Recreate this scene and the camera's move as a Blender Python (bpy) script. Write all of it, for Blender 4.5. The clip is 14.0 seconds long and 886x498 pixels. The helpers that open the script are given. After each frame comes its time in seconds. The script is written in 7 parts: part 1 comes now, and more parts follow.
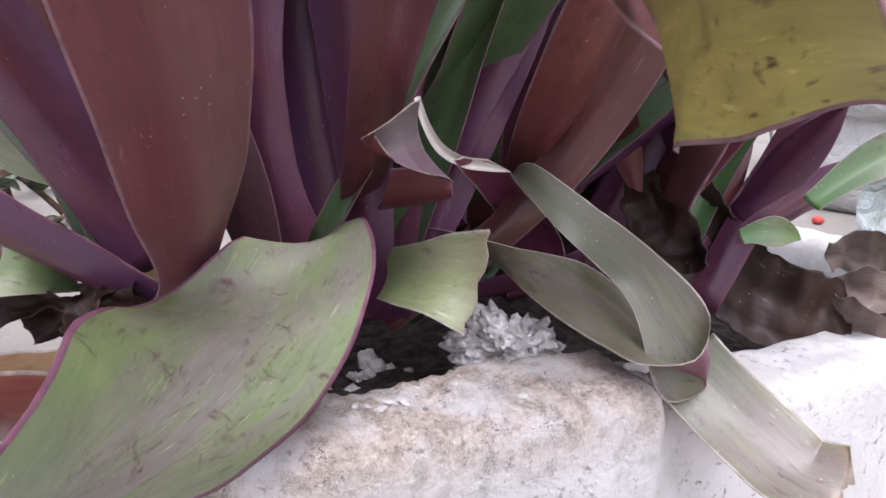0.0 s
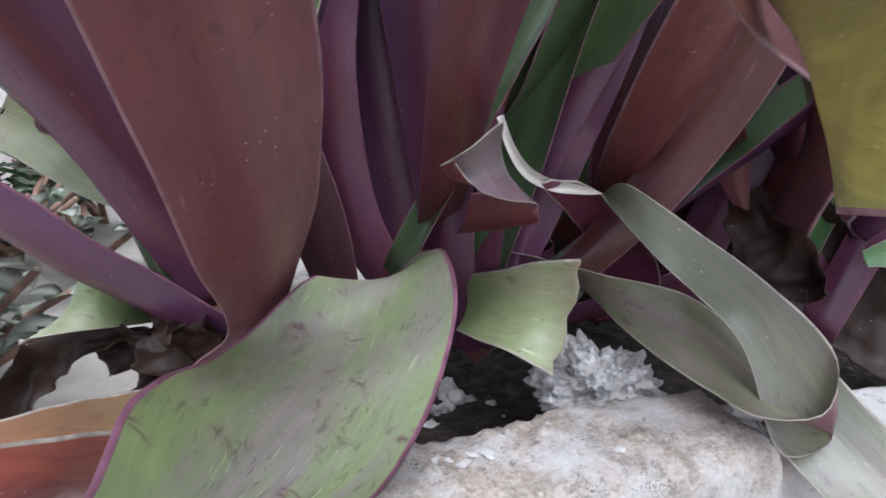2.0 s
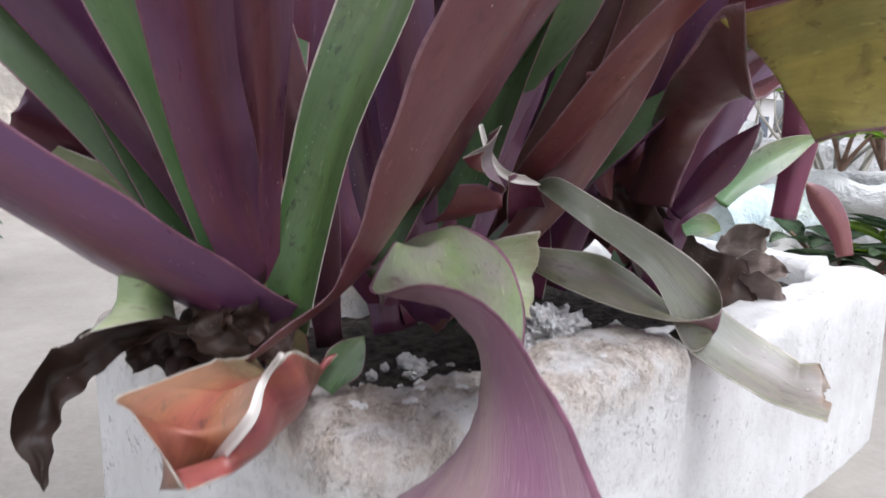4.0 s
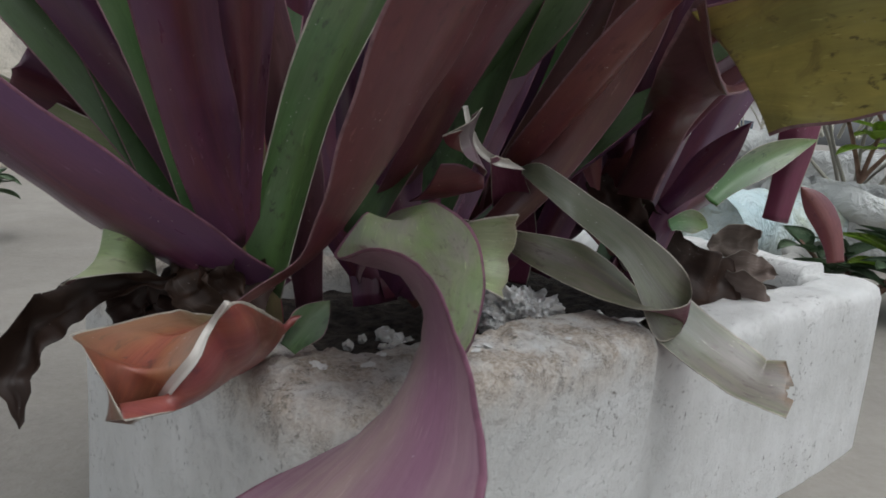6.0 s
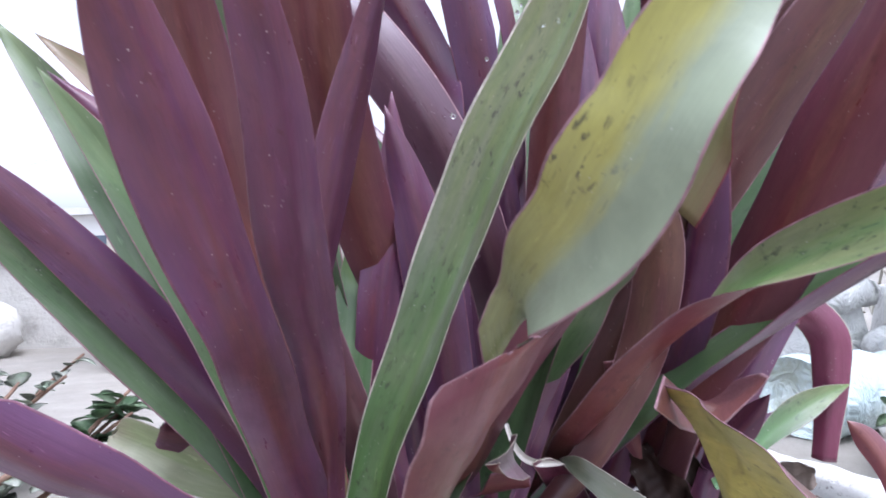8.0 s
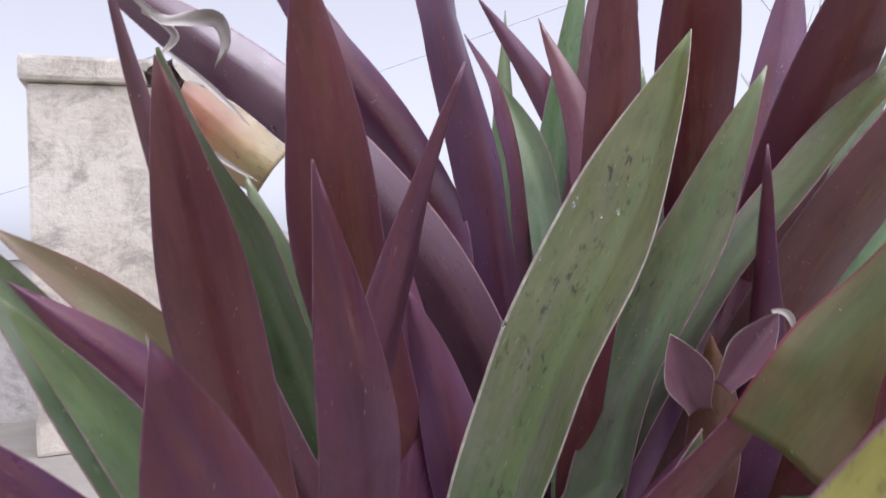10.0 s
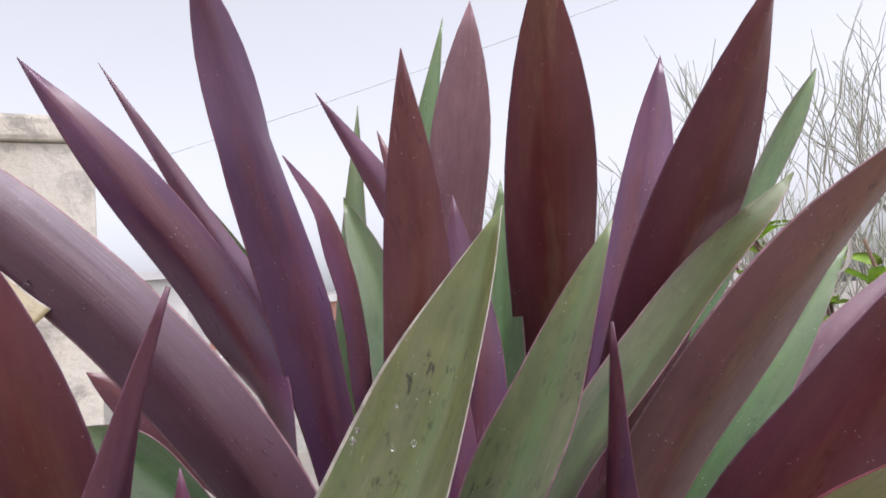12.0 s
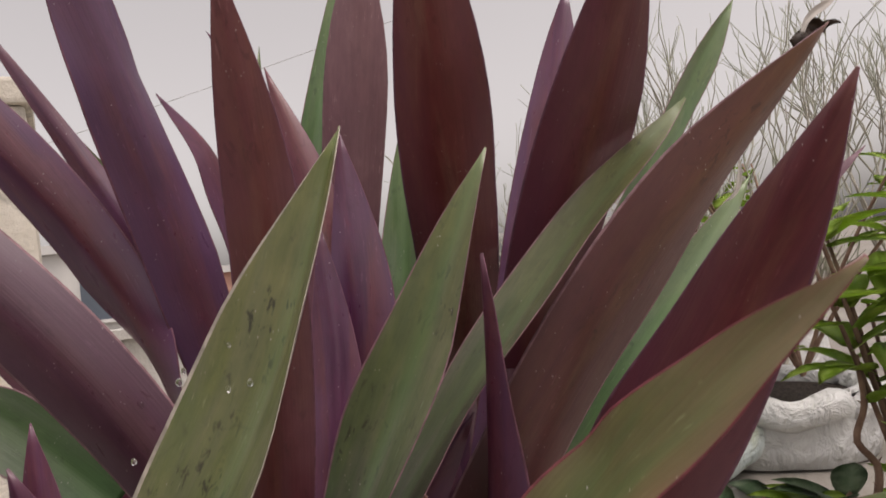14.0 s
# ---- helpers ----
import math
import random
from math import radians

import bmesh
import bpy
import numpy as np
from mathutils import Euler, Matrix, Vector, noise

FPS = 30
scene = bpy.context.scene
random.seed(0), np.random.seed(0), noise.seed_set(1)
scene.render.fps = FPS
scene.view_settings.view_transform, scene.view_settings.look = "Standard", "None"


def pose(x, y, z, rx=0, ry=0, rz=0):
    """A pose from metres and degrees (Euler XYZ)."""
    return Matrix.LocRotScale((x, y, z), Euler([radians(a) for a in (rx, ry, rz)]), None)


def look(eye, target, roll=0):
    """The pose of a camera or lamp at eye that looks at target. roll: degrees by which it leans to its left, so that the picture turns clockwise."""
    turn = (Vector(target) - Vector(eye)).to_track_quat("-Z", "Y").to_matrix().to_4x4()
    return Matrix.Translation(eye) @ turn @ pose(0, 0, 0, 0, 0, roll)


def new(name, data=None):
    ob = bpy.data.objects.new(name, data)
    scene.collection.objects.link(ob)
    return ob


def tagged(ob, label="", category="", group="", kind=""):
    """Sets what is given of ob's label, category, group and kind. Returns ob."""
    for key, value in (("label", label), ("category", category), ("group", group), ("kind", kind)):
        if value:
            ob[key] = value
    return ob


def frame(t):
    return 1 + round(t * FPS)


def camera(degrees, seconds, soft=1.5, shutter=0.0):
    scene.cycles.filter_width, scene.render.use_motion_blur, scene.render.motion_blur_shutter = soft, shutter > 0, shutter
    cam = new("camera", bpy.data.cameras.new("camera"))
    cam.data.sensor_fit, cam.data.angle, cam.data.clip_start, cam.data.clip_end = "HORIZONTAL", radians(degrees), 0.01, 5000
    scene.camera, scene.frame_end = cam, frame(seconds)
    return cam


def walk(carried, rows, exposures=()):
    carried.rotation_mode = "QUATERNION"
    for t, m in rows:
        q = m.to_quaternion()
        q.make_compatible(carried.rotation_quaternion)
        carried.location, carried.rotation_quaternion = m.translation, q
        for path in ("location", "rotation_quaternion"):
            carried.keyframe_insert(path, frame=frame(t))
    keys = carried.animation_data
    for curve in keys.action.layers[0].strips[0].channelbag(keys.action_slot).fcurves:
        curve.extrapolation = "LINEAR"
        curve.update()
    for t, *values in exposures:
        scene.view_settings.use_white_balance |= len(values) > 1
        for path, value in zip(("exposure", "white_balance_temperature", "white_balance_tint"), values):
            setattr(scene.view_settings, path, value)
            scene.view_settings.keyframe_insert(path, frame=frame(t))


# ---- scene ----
cam = camera(63.4, 14.0, soft=1.65, shutter=0.3)
PATH = [
    (0, (0.0691, 0.0664, 0.3797), (0.0408, 2.0071, -0.1026), 2.38),
    (0.5, (0.0558, 0.0747, 0.3717), (0.102, 2.0186, -0.0967), 2.96),
    (1, (0.0578, 0.0848, 0.3813), (0.0437, 2.0284, -0.0901), 1.38),
    (1.5, (0.0649, 0.0937, 0.3923), (-0.0417, 2.0253, -0.1153), 0.88),
    (2, (0.0639, 0.0916, 0.3886), (-0.1697, 2.0115, -0.1204), 0.65),
    (2.5, (0.0511, 0.0919, 0.3863), (-0.2502, 2.0153, -0.0717), 0.11),
    (3, (0.0067, 0.0829, 0.3887), (0.1556, 2.0393, 0.0012), 0.28),
    (3.5, (-0.0456, 0.0714, 0.381), (0.4849, 1.9631, 0.0068), -0.52),
    (4, (-0.0637, 0.0266, 0.3683), (0.4955, 1.9167, 0.0291), 1.22),
    (4.2, (-0.0703, 0.021, 0.3562), (0.5241, 1.8967, -0.0018), 2.28),
    (6.3, (-0.032, 0.007, 0.3685), (0.4667, 1.9088, 0.0017), 4.52),
    (6.5, (-0.0224, -0.0012, 0.3768), (0.4548, 1.9274, 0.1466), 2.78),
    (7, (-0.0199, -0.0121, 0.4012), (0.3899, 1.9344, 0.1931), 1.45),
    (7.5, (-0.0109, -0.0487, 0.4524), (0.332, 1.9213, 0.4138), -1.06),
    (8, (-0.0327, -0.0664, 0.4704), (0.1947, 1.9205, 0.4921), -1.11),
    (8.2, (-0.0404, -0.0629, 0.4808), (0.1909, 1.9231, 0.528), -0.70),
    (10.3, (-0.0749, 0.0097, 0.595), (0.3861, 1.9535, 0.691), -3.55),
    (10.5, (-0.0483, 0.0229, 0.6185), (0.459, 1.9574, 0.6208), -3.03),
    (11, (-0.0037, 0.0367, 0.632), (0.5675, 1.9531, 0.5989), -4.58),
    (11.5, (0.0018, 0.0443, 0.6331), (0.6071, 1.9494, 0.699), -5.03),
    (12, (0.0065, 0.0446, 0.6337), (0.6219, 1.9386, 0.8183), -4.87),
    (12.5, (0.0254, 0.04, 0.6518), (0.6701, 1.9219, 0.8586), -6.27),
    (13, (0.046, 0.0409, 0.6555), (0.7235, 1.9152, 0.8232), -7.11),
    (13.5, (0.0541, 0.0518, 0.6397), (0.7591, 1.9189, 0.7695), -6.75),
    (14, (0.0514, 0.0479, 0.6191), (0.7491, 1.9211, 0.683), -6.67),
]
walk(cam, [(t, look(eye, target, roll)) for t, eye, target, roll in PATH],
     exposures=[(0, 1.1, 6000, 22), (0.5, 0.68, 5880, 13), (1.0, 0.8, 5850, 16), (2.0, 1.02, 5700, 13), (2.5, 1.14, 5780, 8), (3.0, 1.06, 5900, 16), (3.5, 1.12, 5900, 14), (4.2, 0.94, 5950, 14),
                (6.3, -0.1, 6050, 7), (7.0, 0.42, 5950, 10), (7.5, 1.18, 5500, 11), (8.0, 1.4, 5500, 16), (8.2, 1.4, 5500, 16), (10.3, 0.66, 5950, 20),
                (11.0, 0.62, 5850, 20), (11.5, 0.68, 5950, 18), (12.0, 0.82, 6150, 17), (12.5, 0.38, 6350, 14), (13.0, 0.05, 6300, 10), (13.5, 0.16, 6850, 15),
                (14.0, 0.24, 7050, 18)])

# ---- light: a bright hazy sky with a soft sun high over the plant ----
world = bpy.data.worlds.new("hazy_sky")
scene.world = world
world.use_nodes = True
wn = world.node_tree
wn.nodes.clear()
sky = wn.nodes.new("ShaderNodeTexSky")
sky.sky_type, sky.sun_disc = "NISHITA", False
sky.sun_elevation, sky.sun_rotation = radians(70), radians(155)
sky.air_density, sky.dust_density, sky.ozone_density = 1.0, 4.0, 1.0
haze = wn.nodes.new("ShaderNodeHueSaturation")
haze.inputs["Saturation"].default_value = 0.12
bg = wn.nodes.new("ShaderNodeBackground")
bg.inputs["Strength"].default_value = 0.15
wo = wn.nodes.new("ShaderNodeOutputWorld")
wn.links.new(sky.outputs["Color"], haze.inputs["Color"])
wn.links.new(haze.outputs["Color"], bg.inputs["Color"])
wn.links.new(bg.outputs["Background"], wo.inputs["Surface"])
sun = bpy.data.lights.new("sun", "SUN")
sun.energy, sun.angle, sun.color = 0.95, radians(35), (1.0, 0.985, 0.97)
sun_ob = new("sun", sun)
sun_ob.matrix_world = look((0.6, -1.0, 4.2), (0.0, 0.3, 0.3))


# ---- materials ----
class Nodes:
    """A small writer for node materials."""

    def __init__(self, name, rough=0.5, spec=0.4):
        self.mat = bpy.data.materials.new(name)
        self.mat.use_nodes = True
        self.tree = self.mat.node_tree
        self.bsdf = self.tree.nodes["Principled BSDF"]
        self.bsdf.inputs["Roughness"].default_value = rough
        self.bsdf.inputs["Specular IOR Level"].default_value = spec

    def put(self, socket, value):
        if hasattr(value, "is_output"):
            self.tree.links.new(value, socket)
        else:
            socket.default_value = value

    def coords(self, kind="Object", scale=(1, 1, 1)):
        c = self.tree.nodes.new("ShaderNodeTexCoord")
        m = self.tree.nodes.new("ShaderNodeMapping")
        m.inputs["Scale"].default_value = scale
        self.tree.links.new(c.outputs[kind], m.inputs["Vector"])
        return m.outputs["Vector"]

    def noise(self, vec, scale, detail=4.0, rough=0.55, lo=0.35, hi=0.65, warp=0.0):
        n = self.tree.nodes.new("ShaderNodeTexNoise")
        n.inputs["Scale"].default_value, n.inputs["Detail"].default_value = scale, detail
        n.inputs["Roughness"].default_value, n.inputs["Distortion"].default_value = rough, warp
        self.tree.links.new(vec, n.inputs["Vector"])
        return self.span(n.outputs["Fac"], lo, hi)

    def colour_noise(self, vec, scale):
        t = self.tree.nodes.new("ShaderNodeTexNoise")
        t.inputs["Scale"].default_value, t.inputs["Detail"].default_value = scale, 3.0
        self.tree.links.new(vec, t.inputs["Vector"])
        return t.outputs["Color"]

    def cells(self, vec, scale, lo, hi, feature="F1"):
        n = self.tree.nodes.new("ShaderNodeTexVoronoi")
        n.feature = feature
        n.inputs["Scale"].default_value = scale
        self.tree.links.new(vec, n.inputs["Vector"])
        return self.span(n.outputs["Distance"], lo, hi)

    def span(self, value, lo, hi, to0=0.0, to1=1.0):
        r = self.tree.nodes.new("ShaderNodeMapRange")
        r.inputs["From Min"].default_value, r.inputs["From Max"].default_value = lo, hi
        r.inputs["To Min"].default_value, r.inputs["To Max"].default_value = to0, to1
        self.tree.links.new(value, r.inputs["Value"])
        return r.outputs["Result"]

    def mix(self, fac, a, b, kind="MIX"):
        m = self.tree.nodes.new("ShaderNodeMix")
        m.data_type, m.blend_type = "RGBA", kind
        self.put(m.inputs["Factor"], fac)
        for socket, value in ((m.inputs[6], a), (m.inputs[7], b)):
            self.put(socket, (*value, 1) if isinstance(value, tuple) and len(value) == 3 else value)
        return m.outputs[2]

    def calc(self, op, a, b=0.0):
        m = self.tree.nodes.new("ShaderNodeMath")
        m.operation = op
        self.put(m.inputs[0], a)
        self.put(m.inputs[1], b)
        return m.outputs[0]

    def random(self):
        return self.tree.nodes.new("ShaderNodeObjectInfo").outputs["Random"]

    def tint(self, colour, hue, sat, val):
        n = self.tree.nodes.new("ShaderNodeHueSaturation")
        self.put(n.inputs["Color"], colour)
        self.put(n.inputs["Hue"], hue)
        self.put(n.inputs["Saturation"], sat)
        self.put(n.inputs["Value"], val)
        return n.outputs["Color"]

    def bump(self, height, strength=0.3, distance=0.001):
        b = self.tree.nodes.new("ShaderNodeBump")
        b.inputs["Strength"].default_value, b.inputs["Distance"].default_value = strength, distance
        self.tree.links.new(height, b.inputs["Height"])
        self.tree.links.new(b.outputs["Normal"], self.bsdf.inputs["Normal"])

    def done(self, colour, rough=None):
        self.put(self.bsdf.inputs["Base Color"], (*colour, 1) if isinstance(colour, tuple) else colour)
        if rough is not None:
            self.put(self.bsdf.inputs["Roughness"], rough)
        return self.mat


def leaf_skin(name, dark, light, stain, amount=0.4, rough=0.42, spec=0.45, mid=None, midwidth=0.12, bands=0.35, other=None, fringe=None, broad=13.0, hue=None, hue_size=(64, 7), hue_from=0.44, foot=None, tip=None, tip_at=0.62, marks=0.0):
    """One face of a leaf: soft drifts of colour, faint veins along it, a few stains and pale specks. u runs across, v along, in metres."""
    n = Nodes(name, rough, spec)
    rnd = n.random()
    sep = n.tree.nodes.new("ShaderNodeSeparateXYZ")
    n.tree.links.new(n.coords("UV"), sep.inputs[0])
    fine = n.noise(n.coords("UV", (1100, 14, 1)), 1.0, 2, 0.5, 0.3, 0.7)
    band = n.noise(n.coords("UV", (170, 5, 1)), 1.0, 2, 0.5, 0.3, 0.7)
    drift = n.noise(n.coords("Object"), broad, 3, 0.5, 0.40, 0.60, 0.5)
    patch = n.noise(n.coords("Object"), 42.0, 4, 0.6, 0.36, 0.70, 0.4)
    blot = n.noise(n.coords("Object"), 95.0, 5, 0.65, 0.58, 0.74, 0.8)
    colour = n.mix(n.calc("ADD", n.calc("MULTIPLY", band, bands), n.calc("MULTIPLY", drift, 1 - bands)), dark, light)
    if hue:
        colour = n.mix(n.calc("MULTIPLY", n.noise(n.coords("UV", (*hue_size, 1)), 1.0, 4, 0.6, hue_from, hue_from + 0.13, 0.4), 0.85), colour, hue)
    share = n.tree.nodes.new("ShaderNodeSeparateXYZ")
    lie = n.tree.nodes.new("ShaderNodeUVMap")
    lie.uv_map = "along"
    n.tree.links.new(lie.outputs["UV"], share.inputs[0])
    wander = n.noise(n.coords("UV", (110, 22, 1)), 1.0, 4, 0.6, 0.2, 0.8, 0.3)
    length = n.calc("ADD", share.outputs["Y"], n.calc("MULTIPLY", n.calc("SUBTRACT", wander, 0.5), 0.22))
    if foot:
        colour = n.mix(n.span(length, 0.12, 0.55, 0.9, 0.0), colour, foot)
    if tip:
        colour = n.mix(n.span(length, tip_at, 1.02, 0.0, 0.9), colour, tip)
    colour = n.mix(n.calc("MULTIPLY", fine, 0.12), colour, tuple(min(1, 1.5 * c + 0.012) for c in light))
    colour = n.mix(n.calc("MULTIPLY", patch, 0.3), colour, tuple(0.5 * (a + b) for a, b in zip(dark, stain)))
    colour = n.mix(n.calc("MULTIPLY", n.calc("MULTIPLY", blot, drift), amount), colour, stain)
    mottle = n.noise(n.coords("UV", (240, 48, 1)), 1.0, 5, 0.65, 0.30, 0.70, 0.6)
    colour = n.mix(n.span(mottle, 0.0, 1.0, 0.0, 0.42), colour, tuple(0.62 * c for c in dark))
    if marks:
        spots = n.calc("MULTIPLY", n.noise(n.coords("UV", (330, 120, 1)), 1.0, 3, 0.6, 0.57, 0.66, 0.5), n.noise(n.coords("Object"), 26.0, 3, 0.5, 0.44, 0.60))
        colour = n.mix(n.calc("MULTIPLY", spots, marks), colour, tuple(0.45 * c for c in stain))
    scuff = n.calc("MULTIPLY", n.noise(n.coords("UV", (520, 70, 1)), 1.0, 3, 0.6, 0.63, 0.70), n.noise(n.coords("Object"), 22.0, 2, 0.5, 0.48, 0.60))
    colour = n.mix(n.calc("MULTIPLY", scuff, 0.4), colour, tuple(min(1, 1.6 * c + 0.10) for c in light))
    away = n.calc("ABSOLUTE", sep.outputs["X"])
    if fringe:
        reach = n.calc("ADD", away, n.calc("MULTIPLY", drift, 0.006))
        colour = n.mix(n.calc("MULTIPLY", n.span(reach, 0.007, 0.021), 0.55), colour, fringe)
    if other:
        shifted = n.calc("ADD", sep.outputs["X"], n.calc("MULTIPLY", n.noise(n.coords("UV", (60, 18, 1)), 1.0, 4, 0.6, 0.2, 0.8), 0.012))
        colour = n.mix(n.span(shifted, 0.002, 0.009), colour, n.mix(n.calc("MULTIPLY", patch, 0.6), other, tuple(0.6 * c for c in other)))
    if mid:
        stripe = n.span(away, 0.0, midwidth * 0.05, 1.0, 0.0)
        colour = n.mix(n.calc("MULTIPLY", stripe, 0.4), colour, mid)
    grit = n.cells(n.coords("Object"), 330.0, 0.13, 0.05)
    rare = n.calc("MULTIPLY", grit, n.noise(n.coords("Object"), 60.0, 3, 0.6, 0.55, 0.62))
    colour = n.mix(n.calc("MULTIPLY", rare, 0.8), colour, (0.55, 0.50, 0.48))
    colour = n.tint(colour, n.span(rnd, 0.0, 1.0, 0.485, 0.515), 1.0, n.span(rnd, 0.0, 1.0, 0.80, 1.2))
    n.bump(n.calc("ADD", n.calc("MULTIPLY", fine, 0.3), n.calc("ADD", n.calc("MULTIPLY", band, 0.6), n.calc("MULTIPLY", patch, 0.6))), 0.22, 0.0007)
    n.bsdf.inputs["Coat Weight"].default_value = 0.3 if rough < 0.5 else 0.0
    n.bsdf.inputs["Coat Roughness"].default_value = 0.3
    return n.done(colour, n.span(n.calc("ADD", patch, mottle), 0.0, 2.0, rough - 0.1, rough + 0.16))


def leaf_edge(name, colour):
    n = Nodes(name, 0.5, 0.3)
    return n.done(n.mix(n.noise(n.coords("Object"), 160.0, 3), colour, tuple(0.6 * c for c in colour)))


GREEN = leaf_skin("leaf_green", (0.042, 0.100, 0.026), (0.105, 0.180, 0.062), (0.05, 0.07, 0.035), 0.4, 0.37, 0.45, mid=(0.14, 0.22, 0.09), fringe=(0.12, 0.165, 0.095), hue=(0.12, 0.155, 0.090), foot=(0.042, 0.120, 0.034), tip=(0.165, 0.185, 0.07), tip_at=0.75, marks=0.5)
GREYGREEN = leaf_skin("leaf_grey_green", (0.075, 0.130, 0.040), (0.165, 0.195, 0.090), (0.05, 0.05, 0.03), 0.8, 0.40, mid=(0.13, 0.24, 0.07), broad=22.0, hue=(0.185, 0.18, 0.135), foot=(0.046, 0.140, 0.034), tip=(0.225, 0.235, 0.060), tip_at=0.5, marks=0.85)
DARKGREEN = leaf_skin("leaf_dark_green", (0.056, 0.092, 0.036), (0.120, 0.140, 0.075), (0.06, 0.05, 0.04), 0.45, 0.44, mid=(0.13, 0.21, 0.09), hue=(0.135, 0.125, 0.095), foot=(0.048, 0.11, 0.036), tip=(0.20, 0.20, 0.065), tip_at=0.6, marks=0.7)
OLIVE = leaf_skin("leaf_olive", (0.085, 0.115, 0.035), (0.165, 0.19, 0.06), (0.10, 0.05, 0.03), 0.6, 0.42, hue=(0.15, 0.10, 0.045), fringe=(0.17, 0.065, 0.055), tip=(0.19, 0.08, 0.06))
YELLOW = leaf_skin("leaf_half_yellow", (0.31, 0.295, 0.075), (0.44, 0.41, 0.085), (0.18, 0.16, 0.07), 0.6, 0.40, other=(0.25, 0.29, 0.19), foot=(0.19, 0.215, 0.13), marks=0.9)
BENT = leaf_skin("leaf_yellow_banded", (0.44, 0.41, 0.10), (0.74, 0.67, 0.16), (0.17, 0.13, 0.05), 0.8, 0.40, bands=0.6, hue=(0.36, 0.36, 0.11), marks=0.8)
PALE = leaf_skin("leaf_pale_green", (0.24, 0.31, 0.13), (0.36, 0.42, 0.21), (0.20, 0.16, 0.10), 0.5, 0.46, hue=(0.34, 0.34, 0.22), foot=(0.19, 0.27, 0.11), tip=(0.34, 0.27, 0.18), tip_at=0.86, marks=0.6)
FRONT = leaf_skin("leaf_mottled_green", (0.150, 0.210, 0.095), (0.225, 0.300, 0.120), (0.10, 0.035, 0.04), 1.4, 0.36, bands=0.4, broad=24.0, hue=(0.255, 0.195, 0.215), hue_size=(26, 9), hue_from=0.41, marks=0.5)
STRIPED = leaf_skin("leaf_striped_brown_green", (0.105, 0.130, 0.055), (0.25, 0.225, 0.150), (0.15, 0.085, 0.09), 0.8, 0.38, bands=0.95, hue=(0.20, 0.15, 0.15), foot=(0.115, 0.130, 0.090), tip=(0.30, 0.18, 0.12), tip_at=0.93, marks=0.6)
PURPLE = leaf_skin("leaf_purple", (0.060, 0.012, 0.044), (0.126, 0.036, 0.088), (0.150, 0.018, 0.046), 0.6, 0.34, 0.5, fringe=(0.124, 0.056, 0.138), hue=(0.134, 0.037, 0.044), marks=0.5)
MAROON = leaf_skin("leaf_maroon", (0.105, 0.016, 0.027), (0.195, 0.048, 0.056), (0.16, 0.022, 0.032), 0.5, 0.36, 0.5, fringe=(0.135, 0.040, 0.072), hue=(0.19, 0.068, 0.050), marks=0.5)
RED = leaf_skin("leaf_red", (0.135, 0.028, 0.032), (0.215, 0.066, 0.064), (0.11, 0.022, 0.042), 0.5, 0.38, 0.5, fringe=(0.145, 0.052, 0.075), hue=(0.135, 0.036, 0.058), marks=0.5)
LILAC = leaf_skin("leaf_lilac", (0.070, 0.020, 0.036), (0.125, 0.046, 0.066), (0.10, 0.024, 0.036), 0.4, 0.34, 0.5, fringe=(0.115, 0.052, 0.082), hue=(0.11, 0.042, 0.046), marks=0.5)
MAGENTA = leaf_skin("leaf_magenta", (0.125, 0.02, 0.05), (0.20, 0.05, 0.11), (0.22, 0.12, 0.13), 0.35, 0.4)
FADED = leaf_skin("leaf_faded_purple", (0.17, 0.075, 0.10), (0.27, 0.14, 0.165), (0.13, 0.04, 0.055), 0.4, 0.42)
BROWN = leaf_skin("leaf_brown", (0.090, 0.026, 0.028), (0.165, 0.058, 0.048), (0.06, 0.028, 0.026), 0.5, 0.38, fringe=(0.12, 0.045, 0.052), hue=(0.15, 0.075, 0.045), tip=(0.21, 0.105, 0.04), tip_at=0.7, marks=0.6)
ORANGE = leaf_skin("leaf_rust_orange", (0.20, 0.065, 0.042), (0.46, 0.17, 0.055), (0.075, 0.04, 0.035), 0.9, 0.40, fringe=(0.26, 0.19, 0.10), broad=24.0, hue=(0.33, 0.08, 0.055), foot=(0.30, 0.27, 0.13), tip=(0.09, 0.05, 0.04), tip_at=0.85, marks=0.6)
WETBROWN = leaf_skin("leaf_wet_brown", (0.020, 0.011, 0.008), (0.055, 0.028, 0.018), (0.014, 0.010, 0.008), 0.6, 0.5, 0.3)
DRY = leaf_skin("leaf_dry_grey", (0.16, 0.12, 0.10), (0.33, 0.27, 0.23), (0.07, 0.05, 0.04), 0.6, 0.7, 0.2)
PAPER = leaf_skin("leaf_dry_white", (0.42, 0.38, 0.34), (0.62, 0.58, 0.54), (0.30, 0.24, 0.20), 0.4, 0.65, 0.2)
BLUSH = leaf_skin("leaf_blushing_underside", (0.33, 0.24, 0.22), (0.44, 0.37, 0.30), (0.26, 0.12, 0.17), 0.6, 0.40, fringe=(0.22, 0.075, 0.15), hue=(0.27, 0.14, 0.19), marks=0.4)
BLUSHRED = leaf_skin("leaf_dull_red", (0.25, 0.06, 0.05), (0.38, 0.125, 0.095), (0.25, 0.10, 0.12), 0.5, 0.40, hue=(0.36, 0.12, 0.06), marks=0.4)
FLAP = leaf_skin("leaf_grey_lilac", (0.20, 0.155, 0.165), (0.27, 0.22, 0.225), (0.16, 0.11, 0.13), 0.5, 0.42, hue=(0.19, 0.10, 0.13), marks=0.5)
